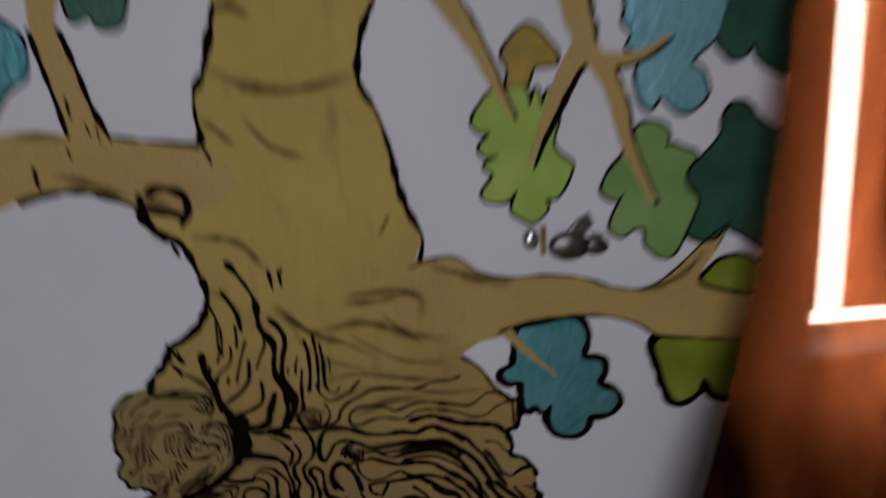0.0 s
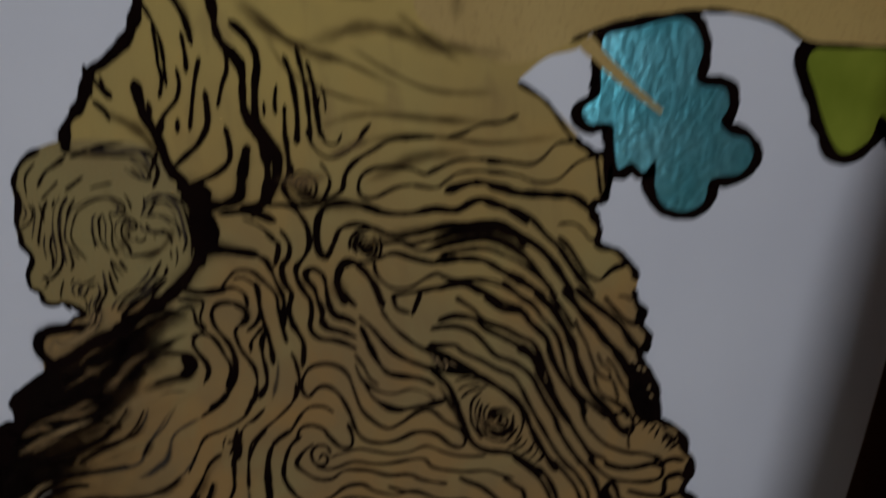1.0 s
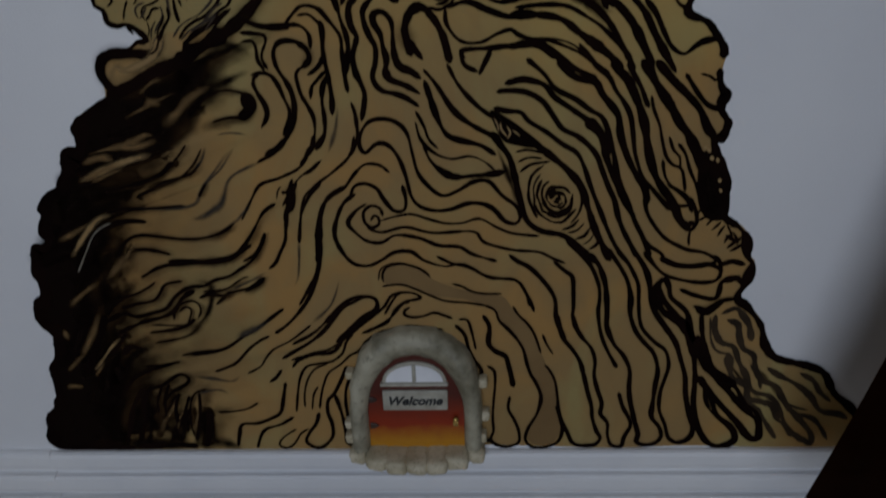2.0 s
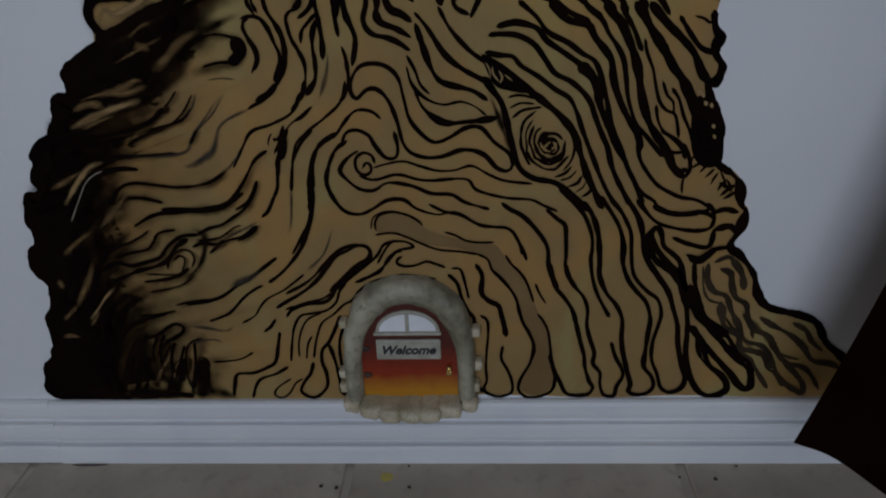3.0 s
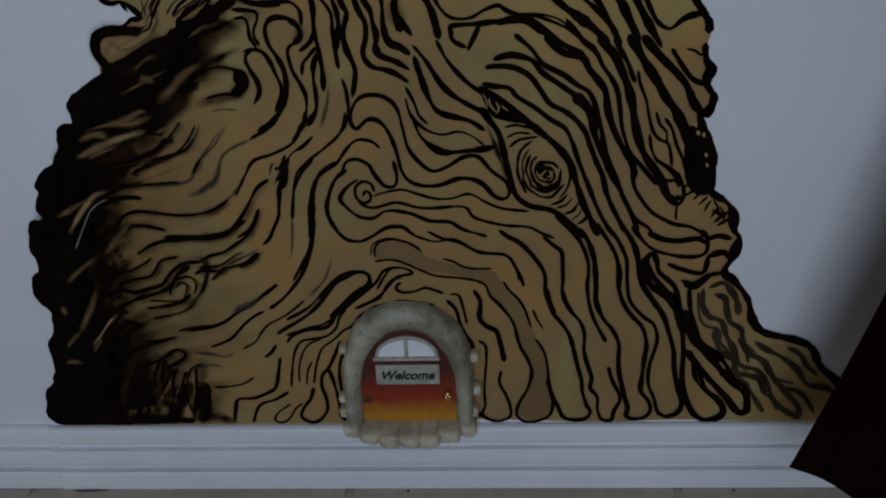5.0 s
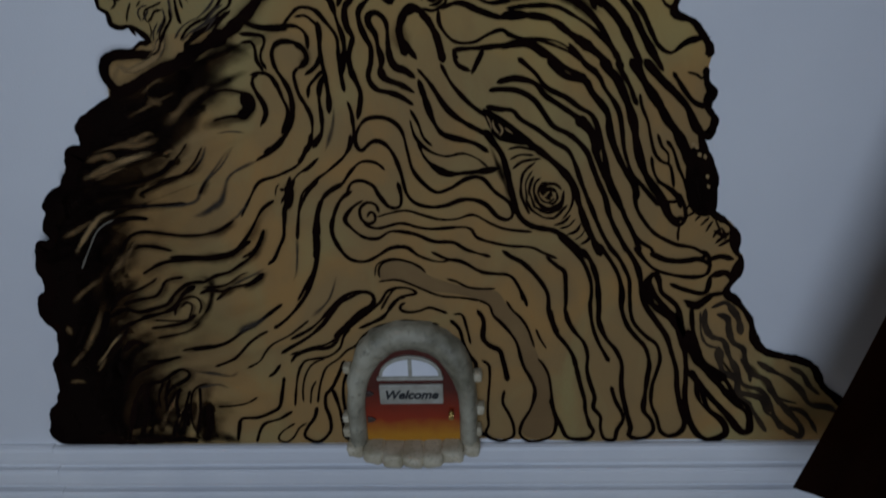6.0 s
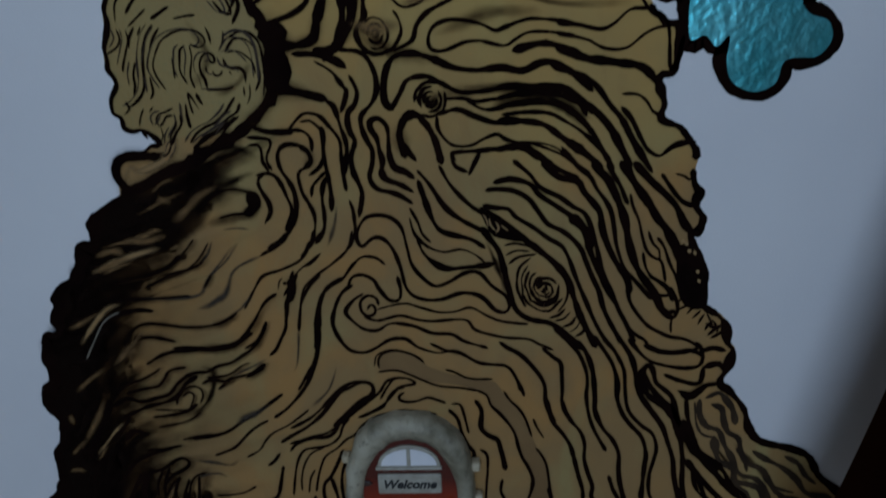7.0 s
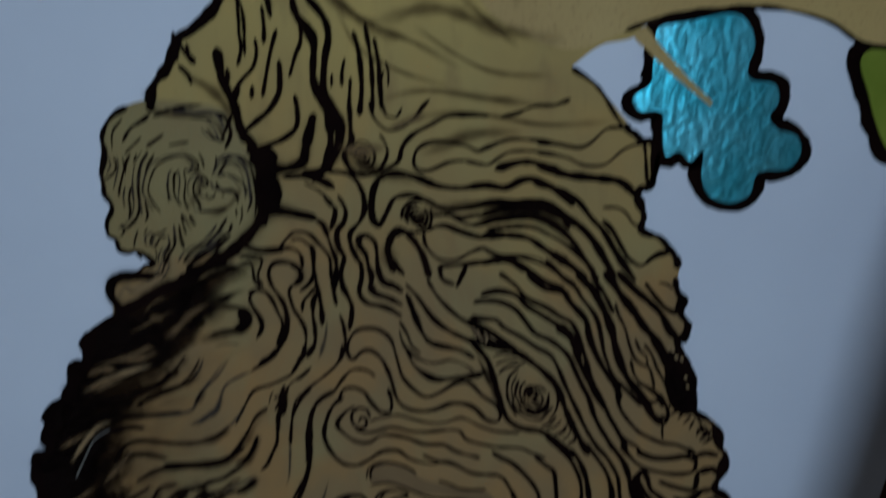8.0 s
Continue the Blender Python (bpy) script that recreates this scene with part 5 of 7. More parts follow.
bark(0.42, (-15.9, 60.0), (-16.6, 59.5), (-16.6, 58.6), (-16.2, 57.6), (-15.6, 56.5), (-15.5, 55.5), (-16.0, 54.5))
burl(0.18, (-30.4, 76.4), (-30.2, 75.4), (-30.8, 74.5), (-31.9, 73.9))
burl(0.21, (-29.4, 76.3), (-29.3, 75.4), (-29.7, 74.2), (-30.3, 72.6), (-30.4, 72.0))
burl(0.21, (-28.5, 76.6), (-29.2, 75.4), (-29.3, 74.5))
burl(0.18, (-27.7, 76.7), (-28.2, 75.7))
burl(0.21, (-26.4, 76.8), (-27.3, 75.6), (-27.9, 73.8), (-28.1, 72.2), (-28.2, 70.6), (-28.7, 69.4), (-29.6, 68.5), (-30.4, 68.1), (-30.7, 68.6))
burl(0.24, (-30.6, 68.6), (-30.4, 67.8), (-31.0, 67.3))
burl(0.21, (-28.9, 72.9), (-29.3, 71.6), (-29.3, 70.4), (-29.6, 69.4))
burl(0.18, (-25.7, 76.5), (-26.6, 75.3), (-27.2, 73.8), (-27.6, 72.5), (-27.5, 71.9))
burl(0.18, (-27.5, 71.3), (-27.4, 70.3), (-27.4, 69.5), (-27.8, 68.9))
burl(0.18, (-25.9, 69.9), (-26.5, 70.9), (-26.9, 71.9), (-26.9, 72.8), (-26.4, 74.0), (-25.7, 75.1), (-24.8, 75.7), (-23.8, 76.1), (-22.5, 76.2), (-21.6, 76.0), (-21.0, 75.5), (-20.8, 74.9), (-21.2, 74.4), (-22.0, 74.4), (-22.4, 74.7))
burl(0.21, (-23.2, 74.5), (-23.7, 74.1), (-23.9, 73.0), (-24.0, 71.9), (-23.7, 71.1), (-23.4, 70.5))
burl(0.18, (-24.7, 73.3), (-24.7, 72.1), (-24.7, 71.1))
burl(0.18, (-22.6, 74.5), (-22.5, 73.3), (-22.8, 72.0), (-22.9, 71.1), (-22.6, 70.0))
burl(0.24, (-21.2, 69.9), (-21.3, 70.8), (-21.7, 71.7), (-21.7, 72.6), (-21.3, 73.4), (-20.6, 73.7), (-20.1, 73.4), (-20.0, 72.8), (-20.4, 72.7), (-20.6, 73.1))
burl(0.25, (-20.3, 71.7), (-20.2, 71.3), (-19.6, 71.3), (-19.3, 71.7))
burl(0.18, (-21.0, 72.3), (-21.1, 71.6))
burl(0.18, (-18.7, 75.9), (-18.8, 75.0), (-19.4, 73.9))
burl(0.18, (-20.6, 76.4), (-20.3, 75.6), (-20.2, 74.7))
burl(0.18, (-18.7, 73.8), (-18.1, 74.6), (-17.6, 75.1), (-16.6, 75.1), (-15.7, 74.5), (-15.3, 73.6), (-15.2, 72.3), (-15.2, 70.8), (-15.8, 69.5))
burl(0.18, (-18.6, 73.7), (-17.4, 73.8), (-16.5, 73.3), (-15.8, 72.5), (-15.6, 71.4))
burl(0.24, (-19.0, 73.0), (-18.8, 72.3), (-18.1, 72.0), (-17.3, 72.0), (-16.8, 71.4), (-16.8, 70.5))
burl(0.21, (-18.5, 71.7), (-18.3, 71.3))
burl(0.28, (-18.2, 75.2), (-17.1, 75.8), (-15.9, 75.7), (-15.0, 74.8), (-14.7, 73.6), (-14.6, 72.0), (-14.7, 70.4), (-15.0, 68.9))
burl(0.15, (-17.1, 70.0), (-17.1, 68.9))
burl(0.17, (-16.4, 70.2), (-16.5, 68.9), (-16.9, 68.1))
burl(0.15, (-21.3, 69.7), (-20.2, 69.7), (-18.8, 69.8), (-18.2, 70.0))
burl(0.25, (-23.5, 69.4), (-23.4, 68.2), (-23.2, 67.2))
burl(0.24, (-23.9, 68.2), (-23.9, 66.9), (-23.8, 66.1), (-23.7, 65.6))
burl(0.18, (-23.4, 69.5), (-22.9, 68.5), (-22.5, 67.7))
burl(0.28, (-22.5, 69.3), (-22.3, 68.7), (-22.0, 68.2))
burl(0.25, (-23.9, 63.9), (-23.1, 64.9), (-22.0, 65.6), (-21.0, 66.0), (-20.3, 66.5), (-19.5, 67.2), (-18.9, 68.0), (-18.3, 68.8))
burl(0.28, (-23.1, 63.6), (-22.2, 64.4), (-21.1, 65.0), (-20.2, 65.6), (-19.2, 66.6), (-18.2, 67.2), (-17.8, 68.1))
burl(0.28, (-20.4, 64.5), (-19.7, 65.3), (-19.0, 66.0), (-18.1, 66.7))
burl(0.18, (-28.2, 67.4), (-27.6, 68.1))
burl(0.21, (-28.8, 67.8), (-29.3, 66.8), (-29.5, 66.0))
burl(0.28, (-27.3, 65.9), (-27.5, 66.6), (-27.1, 67.2), (-26.4, 67.4), (-25.5, 67.8))
burl(0.28, (-27.1, 65.9), (-26.7, 66.3), (-26.3, 66.9), (-25.6, 67.0))
burl(0.21, (-27.1, 65.7), (-27.0, 64.8), (-27.4, 63.9))
burl(0.25, (-24.7, 67.0), (-24.7, 66.0), (-25.3, 65.2), (-25.8, 64.4), (-26.1, 63.7))
burl(0.18, (-26.3, 63.7), (-26.1, 64.7), (-25.5, 65.6), (-25.2, 66.3))
burl(0.24, (-26.2, 63.7), (-26.7, 62.7), (-27.5, 62.3))
bark(0.27, (-25.3, 52.3), (-26.1, 51.3), (-27.0, 50.4))
bark(0.35, (-27.0, 50.3), (-28.2, 49.3), (-29.7, 48.5), (-31.5, 47.9), (-33.3, 47.5), (-35.4, 47.0))
bark(0.28, (-23.9, 50.3), (-24.9, 49.2), (-26.0, 48.7), (-28.0, 48.2), (-29.6, 47.5), (-32.0, 46.3))
faint(0.30, (-23.1, 51.9), (-23.8, 50.4), (-24.7, 49.6))
faint(0.36, (-19.9, 51.8), (-21.1, 50.8), (-22.1, 49.6), (-23.1, 48.5), (-23.9, 47.6), (-24.6, 46.4), (-25.2, 45.4), (-26.8, 44.9), (-29.5, 44.7), (-32.5, 44.9))
bark(0.28, (-23.7, 47.8), (-24.3, 46.9), (-24.7, 46.2))
faint(0.63, (-21.4, 47.3), (-21.9, 46.0), (-22.4, 45.1), (-23.6, 44.3), (-24.7, 43.6), (-25.7, 43.5))
faint(0.42, (-17.3, 50.1), (-19.0, 49.4), (-20.5, 48.6), (-21.3, 47.6), (-21.7, 46.3))
bark(0.30, (-13.8, 52.9), (-14.4, 52.0), (-15.5, 51.1), (-16.6, 50.5), (-17.4, 50.1))
faint(0.30, (-18.9, 45.2), (-19.9, 44.1), (-20.7, 43.2), (-21.8, 42.7))
bark(0.39, (-21.4, 42.6), (-22.3, 42.0), (-23.4, 41.4), (-24.5, 41.2))
bark(0.35, (-26.1, 34.6), (-24.5, 35.5), (-22.7, 36.0), (-21.1, 37.0), (-19.9, 37.8), (-18.9, 38.9), (-18.2, 40.0), (-17.6, 41.4))
bark(0.28, (-26.2, 34.0), (-24.8, 34.0), (-23.3, 34.3), (-22.1, 35.0), (-21.3, 35.6), (-20.4, 35.9))
bark(0.49, (-20.9, 33.9), (-19.6, 34.7), (-18.5, 35.7))
bark(0.42, (-26.7, 33.1), (-25.6, 33.6), (-23.8, 33.4), (-22.8, 34.0))
faint(0.35, (-22.8, 34.0), (-21.1, 34.9), (-19.6, 35.6), (-18.2, 36.4))
heavy(0.91, (-14.1, 46.8), (-14.0, 45.8), (-14.4, 44.4))
bark(0.42, (-13.7, 48.0), (-14.2, 46.4), (-14.7, 44.1), (-15.1, 42.0), (-15.3, 40.6), (-16.0, 39.2), (-16.8, 37.7), (-17.6, 37.0))
bark(0.24, (-15.1, 47.2), (-15.5, 46.7), (-15.7, 45.8))
heavy(0.49, (-15.0, 46.6), (-14.7, 46.5))
faint(0.30, (-13.7, 40.6), (-13.9, 38.4), (-14.3, 35.8), (-14.8, 34.7))


# broad lines over the shoulder, the eye-shaped knot and the roots
line(0.58, (12.9, 60.8), (14.6, 59.3), (15.5, 58.1), (16.3, 57.4), (18.1, 56.5), (19.7, 55.3), (20.9, 54.6), (21.6, 53.4), (22.2, 51.5), (22.7, 49.7), (23.0, 48.2), (23.8, 46.2), (24.6, 44.5), (25.3, 42.6), (26.4, 40.5), (27.5, 38.0))
line(0.76, (16.2, 60.6), (16.8, 59.9), (18.1, 58.8), (20.1, 58.3), (20.9, 57.0), (22.0, 55.7), (22.8, 54.5), (23.1, 52.7), (23.6, 51.1), (24.4, 49.3), (25.2, 47.9), (26.2, 46.4), (26.7, 44.7))
line(0.52, (26.4, 45.2), (26.7, 43.5), (27.6, 41.9), (29.0, 40.2), (30.6, 39.2), (31.9, 38.6), (33.8, 38.2), (35.8, 37.0))
line(0.52, (19.7, 60.4), (20.3, 59.8), (21.6, 58.7), (22.3, 57.4), (23.4, 55.9), (24.1, 54.5), (24.5, 52.6), (24.9, 50.3), (25.9, 47.6), (26.9, 46.4), (28.2, 44.9), (29.2, 43.7))
line(0.70, (10.7, 58.4), (11.9, 58.7), (12.9, 58.7), (14.7, 58.1), (15.8, 56.8), (17.5, 55.6), (19.6, 54.1), (20.7, 53.0), (21.5, 51.6), (21.7, 50.2), (22.4, 48.3), (23.4, 46.2), (24.2, 44.5), (25.3, 42.9))
line(1.17, (19.6, 54.0), (20.7, 53.0), (21.5, 51.6), (21.7, 50.1))
line(0.64, (9.8, 57.5), (10.7, 57.6), (12.7, 57.4), (14.5, 56.4), (15.7, 54.8), (16.8, 53.3), (18.5, 52.4), (19.9, 51.2), (20.8, 50.0), (21.3, 48.7), (22.2, 46.5), (23.0, 44.8), (23.5, 42.9), (24.2, 41.2), (25.1, 39.5), (26.0, 37.9))
line(0.55, (9.4, 55.7), (10.6, 55.4), (12.2, 55.2), (13.1, 54.2), (15.0, 53.0), (16.8, 51.6), (18.5, 50.5), (19.4, 48.8), (20.0, 47.1), (20.8, 45.1), (21.4, 43.7), (22.4, 41.3), (23.4, 39.3), (24.2, 38.1))
line(0.93, (21.9, 60.3), (22.5, 59.5), (23.5, 58.5), (24.4, 56.8), (25.2, 55.0), (25.8, 53.1), (26.1, 51.6), (26.6, 49.7), (27.3, 47.8), (28.2, 46.3), (29.2, 45.0), (29.9, 43.8), (30.6, 42.3), (31.6, 41.5))
line(0.58, (23.5, 60.2), (23.9, 59.4), (25.0, 57.6), (25.6, 56.2), (25.9, 55.6))
line(0.38, (26.2, 56.6), (26.5, 55.3), (27.3, 53.5), (27.7, 51.9), (28.3, 50.0), (29.1, 49.0), (30.1, 48.5), (30.5, 47.4), (30.8, 45.9))
line(0.32, (28.5, 52.1), (29.1, 50.6), (29.8, 49.9), (30.0, 48.6))
line(0.35, (28.0, 49.5), (28.3, 48.0), (28.9, 46.8), (30.0, 45.9), (31.0, 45.3))
line(0.38, (29.6, 51.3), (30.4, 50.2), (31.1, 48.3), (31.9, 46.7), (32.6, 44.9))
line(1.05, (25.1, 60.2), (25.6, 59.6), (26.7, 57.8), (28.4, 55.4), (29.5, 53.6), (30.5, 52.4), (31.3, 51.0), (32.0, 49.7), (32.6, 48.3))
line(0.81, (26.6, 60.2), (27.1, 59.6), (28.5, 58.1), (30.1, 56.6), (31.4, 55.2), (32.0, 54.1), (32.6, 52.9), (33.4, 52.0))
line(0.58, (29.7, 58.8), (30.6, 57.5), (31.5, 56.3), (32.2, 55.6), (33.2, 55.2), (34.0, 55.3))
line(0.29, (31.2, 58.9), (32.2, 58.6), (32.7, 58.2), (33.2, 58.5))
line(0.52, (28.9, 46.6), (30.3, 45.7), (31.3, 44.7), (31.8, 43.4))
line(0.41, (28.7, 46.1), (29.2, 44.9), (30.3, 44.1), (31.4, 44.1))
line(0.47, (31.5, 45.0), (32.2, 43.6), (32.5, 42.1), (31.9, 41.1), (30.8, 41.7), (29.9, 43.2))
line(0.81, (31.6, 42.2), (32.3, 41.7))
line(0.29, (31.9, 41.1), (31.8, 40.2), (31.9, 39.2))
line(0.29, (32.4, 42.6), (32.7, 43.5), (33.2, 44.1))
line(0.29, (32.7, 42.2), (33.5, 42.7), (34.5, 42.8))
line(0.52, (25.2, 42.9), (26.1, 41.0), (27.4, 39.2), (28.8, 38.2), (29.5, 37.2), (31.8, 36.6), (34.6, 36.7), (36.1, 35.9))
line(0.76, (9.2, 52.9), (9.9, 51.8), (11.0, 50.2), (11.6, 48.1), (12.3, 45.0), (13.1, 42.6), (14.7, 41.3), (17.2, 40.7), (18.8, 39.5), (20.3, 38.1), (21.2, 37.2))
line(0.87, (10.7, 53.8), (11.8, 52.9), (14.0, 51.5), (15.8, 50.1), (17.6, 48.5), (19.1, 46.6), (20.0, 44.1), (20.9, 41.5), (21.9, 39.4), (22.8, 37.6))
black_patch((8.9, 55.5), (10.7, 54.7), (12.7, 53.2), (14.7, 51.4), (13.4, 51.2), (11.8, 51.5), (10.4, 52.0), (9.5, 53.5))
tick(0.31, (11.8, 50.8), (13.1, 51.0), (15.0, 50.5))
tick(0.31, (12.0, 49.6), (13.1, 50.1), (14.6, 50.0))
tick(0.31, (12.3, 48.5), (13.4, 49.3), (15.4, 49.6))
tick(0.31, (17.9, 41.0), (18.9, 41.3), (19.6, 42.1))
tick(0.31, (18.8, 40.2), (19.8, 40.6), (20.3, 41.5))
tick(0.31, (19.7, 39.5), (20.5, 40.1), (20.8, 40.9))
tick(0.31, (20.4, 38.9), (21.2, 39.4), (21.4, 40.0))
tick(0.31, (17.2, 41.4), (18.3, 41.8), (19.0, 42.6))
tick(0.35, (34.5, 42.5), (34.1, 42.2), (33.7, 41.7))
tick(0.35, (35.7, 41.5), (35.4, 41.0), (35.1, 40.3))
tick(0.35, (36.8, 40.7), (36.3, 40.2), (36.0, 39.5))
tick(0.35, (37.7, 40.1), (37.1, 39.5), (36.4, 38.8))
tick(0.35, (38.4, 39.5), (37.6, 38.9), (36.8, 38.4))
tick(0.35, (35.2, 42.0), (34.8, 41.5), (34.4, 41.1))
dab(0.49, TAN, (32.3, 51.0), (32.7, 50.8))
dab(0.49, TAN, (33.2, 49.9), (33.5, 49.4))
dab(0.49, TAN, (33.9, 49.7), (34.1, 49.1))
dab(0.49, TAN, (34.4, 47.3), (34.6, 46.8))
dab(0.49, TAN, (34.6, 46.1), (34.9, 45.6))
dab(0.49, TAN, (32.8, 50.8), (33.1, 50.3))
dab(0.17, TAN, (9.3, 54.6), (9.7, 53.9), (9.8, 53.1))
dab(0.17, TAN, (10.0, 54.1), (10.1, 53.4), (10.7, 52.6))
dab(0.17, TAN, (10.7, 53.7), (11.1, 53.0), (10.8, 52.4))
dab(0.17, TAN, (11.3, 53.3), (12.2, 52.6))
root(0.69, (37.0, 30.2), (38.4, 30.8), (39.4, 29.8), (40.3, 28.4), (40.8, 26.5))
root(0.76, (37.8, 29.1), (38.9, 28.6), (39.3, 26.9), (40.0, 25.2), (41.4, 24.2), (41.9, 22.2), (43.0, 20.5), (44.9, 19.5), (46.4, 17.0), (48.2, 14.9), (50.3, 12.3), (50.5, 10.6), (49.3, 11.6))
root(0.62, (36.1, 29.8), (36.2, 27.9), (37.2, 26.1), (38.8, 25.4), (39.7, 23.3), (40.9, 21.2), (42.1, 18.9), (44.2, 18.1), (45.8, 16.3), (46.6, 14.2), (48.0, 12.4), (49.7, 11.0))
root(0.42, (35.5, 29.5), (35.9, 26.6), (36.8, 24.9), (38.3, 24.4))
root(0.90, (38.3, 24.3), (38.9, 21.6), (39.6, 20.6), (41.1, 19.9), (41.5, 17.8), (42.9, 17.4), (44.7, 16.7), (45.9, 14.9))
root(0.62, (41.5, 17.1), (43.1, 16.0), (44.2, 14.2), (45.8, 11.7))
root(0.76, (43.6, 22.2), (45.0, 21.2), (47.4, 19.8), (49.4, 18.0), (50.9, 15.9), (53.3, 15.3), (54.3, 14.7))
root(0.62, (47.7, 21.4), (49.3, 20.4), (50.4, 18.7), (51.8, 17.4))
root(0.56, (44.6, 17.0), (45.3, 14.9), (46.6, 13.8), (47.8, 12.0))
root(0.62, (46.0, 17.7), (47.5, 15.6), (49.9, 14.8), (51.3, 13.4), (52.5, 11.4))
root(0.42, (41.3, 22.7), (42.4, 21.1), (42.9, 19.4))
root(0.35, (45.0, 18.9), (45.7, 17.6), (47.5, 16.5), (49.2, 16.0))
line(0.81, (33.9, 30.7), (35.1, 30.4), (36.6, 31.9))
line(0.64, (34.4, 29.9), (34.7, 27.7), (35.2, 25.7))
line(1.17, (34.8, 26.1), (36.0, 23.0), (37.6, 21.2), (39.4, 19.9))
line(0.70, (37.6, 21.2), (39.7, 19.6), (41.2, 17.1), (42.8, 15.7), (43.7, 13.5), (43.8, 11.7), (42.8, 11.6), (41.0, 13.9), (38.6, 16.4), (36.6, 19.0), (35.3, 21.0))
dab(0.62, SOFT_BROWN, (-37.4, 48.5), (-35.7, 49.4), (-33.4, 50.1))
dab(0.35, SOFT_BROWN, (-36.8, 48.2), (-35.2, 48.9), (-32.9, 49.7))
dab(0.62, SOFT_BROWN, (-39.9, 30.9), (-41.2, 28.3), (-43.3, 25.0))
dab(0.42, SOFT_BROWN, (-43.3, 25.0), (-44.4, 24.0), (-45.5, 22.9))
dab(0.56, SOFT_BROWN, (-44.7, 28.6), (-44.7, 28.2), (-44.6, 27.7))
dab(0.28, SOFT_BROWN, (-40.6, 24.1), (-41.4, 23.0), (-42.2, 22.0))
dab(0.62, SOFT_BROWN, (-33.3, 52.4), (-31.1, 52.2), (-28.6, 52.9))
dab(0.49, SOFT_BROWN, (-30.9, 53.0), (-29.6, 53.6), (-29.0, 53.5))
dab(0.69, SOFT_BROWN, (-37.2, 50.5), (-35.6, 51.1), (-34.3, 51.2))
dab(0.83, SOFT_BROWN, (-27.1, 54.8), (-25.7, 55.8), (-23.8, 57.6), (-21.7, 58.7))
dab(0.56, SOFT_BROWN, (-28.5, 57.6), (-28.0, 57.1), (-27.4, 57.0))
dab(0.56, SOFT_BROWN, (-46.2, 20.3), (-45.3, 20.5), (-44.4, 20.3))
dab(0.56, SOFT_BROWN, (-43.1, 32.3), (-41.2, 33.9), (-39.1, 35.3))
dab(0.49, SOFT_BROWN, (-42.4, 41.0), (-40.9, 41.7), (-38.4, 43.1))
# lines sweeping to the miniature door and those above the burr
line(0.50, (-28.9, 25.0), (-26.0, 25.5), (-24.1, 26.2), (-22.0, 27.7), (-20.4, 28.6), (-18.3, 30.2), (-16.7, 31.4))
faint(0.83, (-22.9, 27.4), (-21.8, 28.1), (-20.2, 28.8), (-18.7, 29.8))
line(0.38, (-26.4, 22.5), (-24.6, 23.2), (-23.4, 23.9), (-21.5, 25.9), (-19.9, 27.1), (-18.9, 27.6))
line(0.50, (-17.9, 28.1), (-16.3, 29.3), (-14.6, 31.1), (-13.2, 33.1), (-12.0, 35.8), (-11.3, 38.7), (-11.1, 40.4))
line(0.31, (-22.2, 22.2), (-20.5, 23.2), (-19.6, 24.5), (-18.5, 25.7), (-16.3, 26.9), (-14.7, 28.1), (-13.5, 29.1))
faint(0.42, (-13.0, 29.6), (-11.0, 31.5), (-10.1, 33.1), (-9.4, 35.1))
line(0.50, (-17.4, 24.4), (-16.2, 25.2), (-14.2, 26.4), (-12.2, 28.0), (-10.5, 30.0), (-9.3, 31.5), (-8.0, 32.2), (-6.3, 33.0), (-5.1, 32.6), (-5.0, 31.2), (-6.2, 30.3), (-7.8, 28.7), (-9.4, 27.5), (-10.3, 25.9), (-11.4, 25.1), (-13.7, 24.8), (-15.6, 24.0), (-16.3, 23.1))
line(0.44, (-19.5, 20.9), (-18.7, 21.5), (-17.9, 22.6))
line(0.34, (-8.3, 27.8), (-9.2, 26.7), (-9.8, 25.1), (-11.2, 23.9), (-13.1, 23.5), (-14.6, 23.1), (-15.6, 21.4), (-16.2, 18.8), (-16.6, 16.3))
line(0.28, (-11.9, 23.5), (-13.6, 22.7), (-14.7, 21.0), (-15.3, 18.8), (-15.4, 17.0))
line(0.25, (-13.4, 20.1), (-14.1, 18.8), (-14.5, 16.6))
line(0.31, (-7.0, 26.3), (-7.8, 25.3), (-8.9, 24.7), (-10.2, 23.4), (-11.8, 22.2), (-12.6, 20.5), (-13.1, 18.8), (-13.5, 16.8))
line(0.50, (-9.5, 23.0), (-10.4, 20.9), (-11.4, 19.0), (-12.3, 17.9), (-12.5, 16.1), (-12.1, 14.3), (-12.2, 12.2), (-13.5, 10.6), (-14.7, 10.4), (-15.8, 11.4), (-15.2, 12.9), (-14.2, 14.3), (-13.7, 15.9))
line(0.50, (-11.3, 18.7), (-10.9, 17.0), (-10.6, 15.2), (-10.4, 13.3), (-10.3, 11.3), (-9.6, 10.7))
line(0.44, (-8.7, 22.3), (-9.7, 20.0), (-10.0, 17.8), (-9.9, 15.1))
line(0.50, (-17.6, 20.6), (-18.1, 18.4), (-18.7, 16.2), (-19.8, 15.3), (-21.9, 14.4), (-24.1, 14.2), (-24.7, 12.6), (-25.1, 10.8))
line(0.44, (-17.2, 15.3), (-18.9, 14.2), (-20.9, 13.5), (-21.8, 12.4), (-22.5, 10.5))
line(0.28, (-15.4, 13.4), (-16.4, 12.7), (-17.4, 11.1), (-18.6, 10.3), (-19.5, 10.9), (-18.8, 12.1), (-17.0, 13.4))
line(0.31, (-21.6, 17.6), (-23.1, 16.7), (-25.1, 16.3), (-27.0, 16.2))
heavy(0.62, (-28.0, 16.2), (-28.4, 13.6), (-29.4, 10.8))
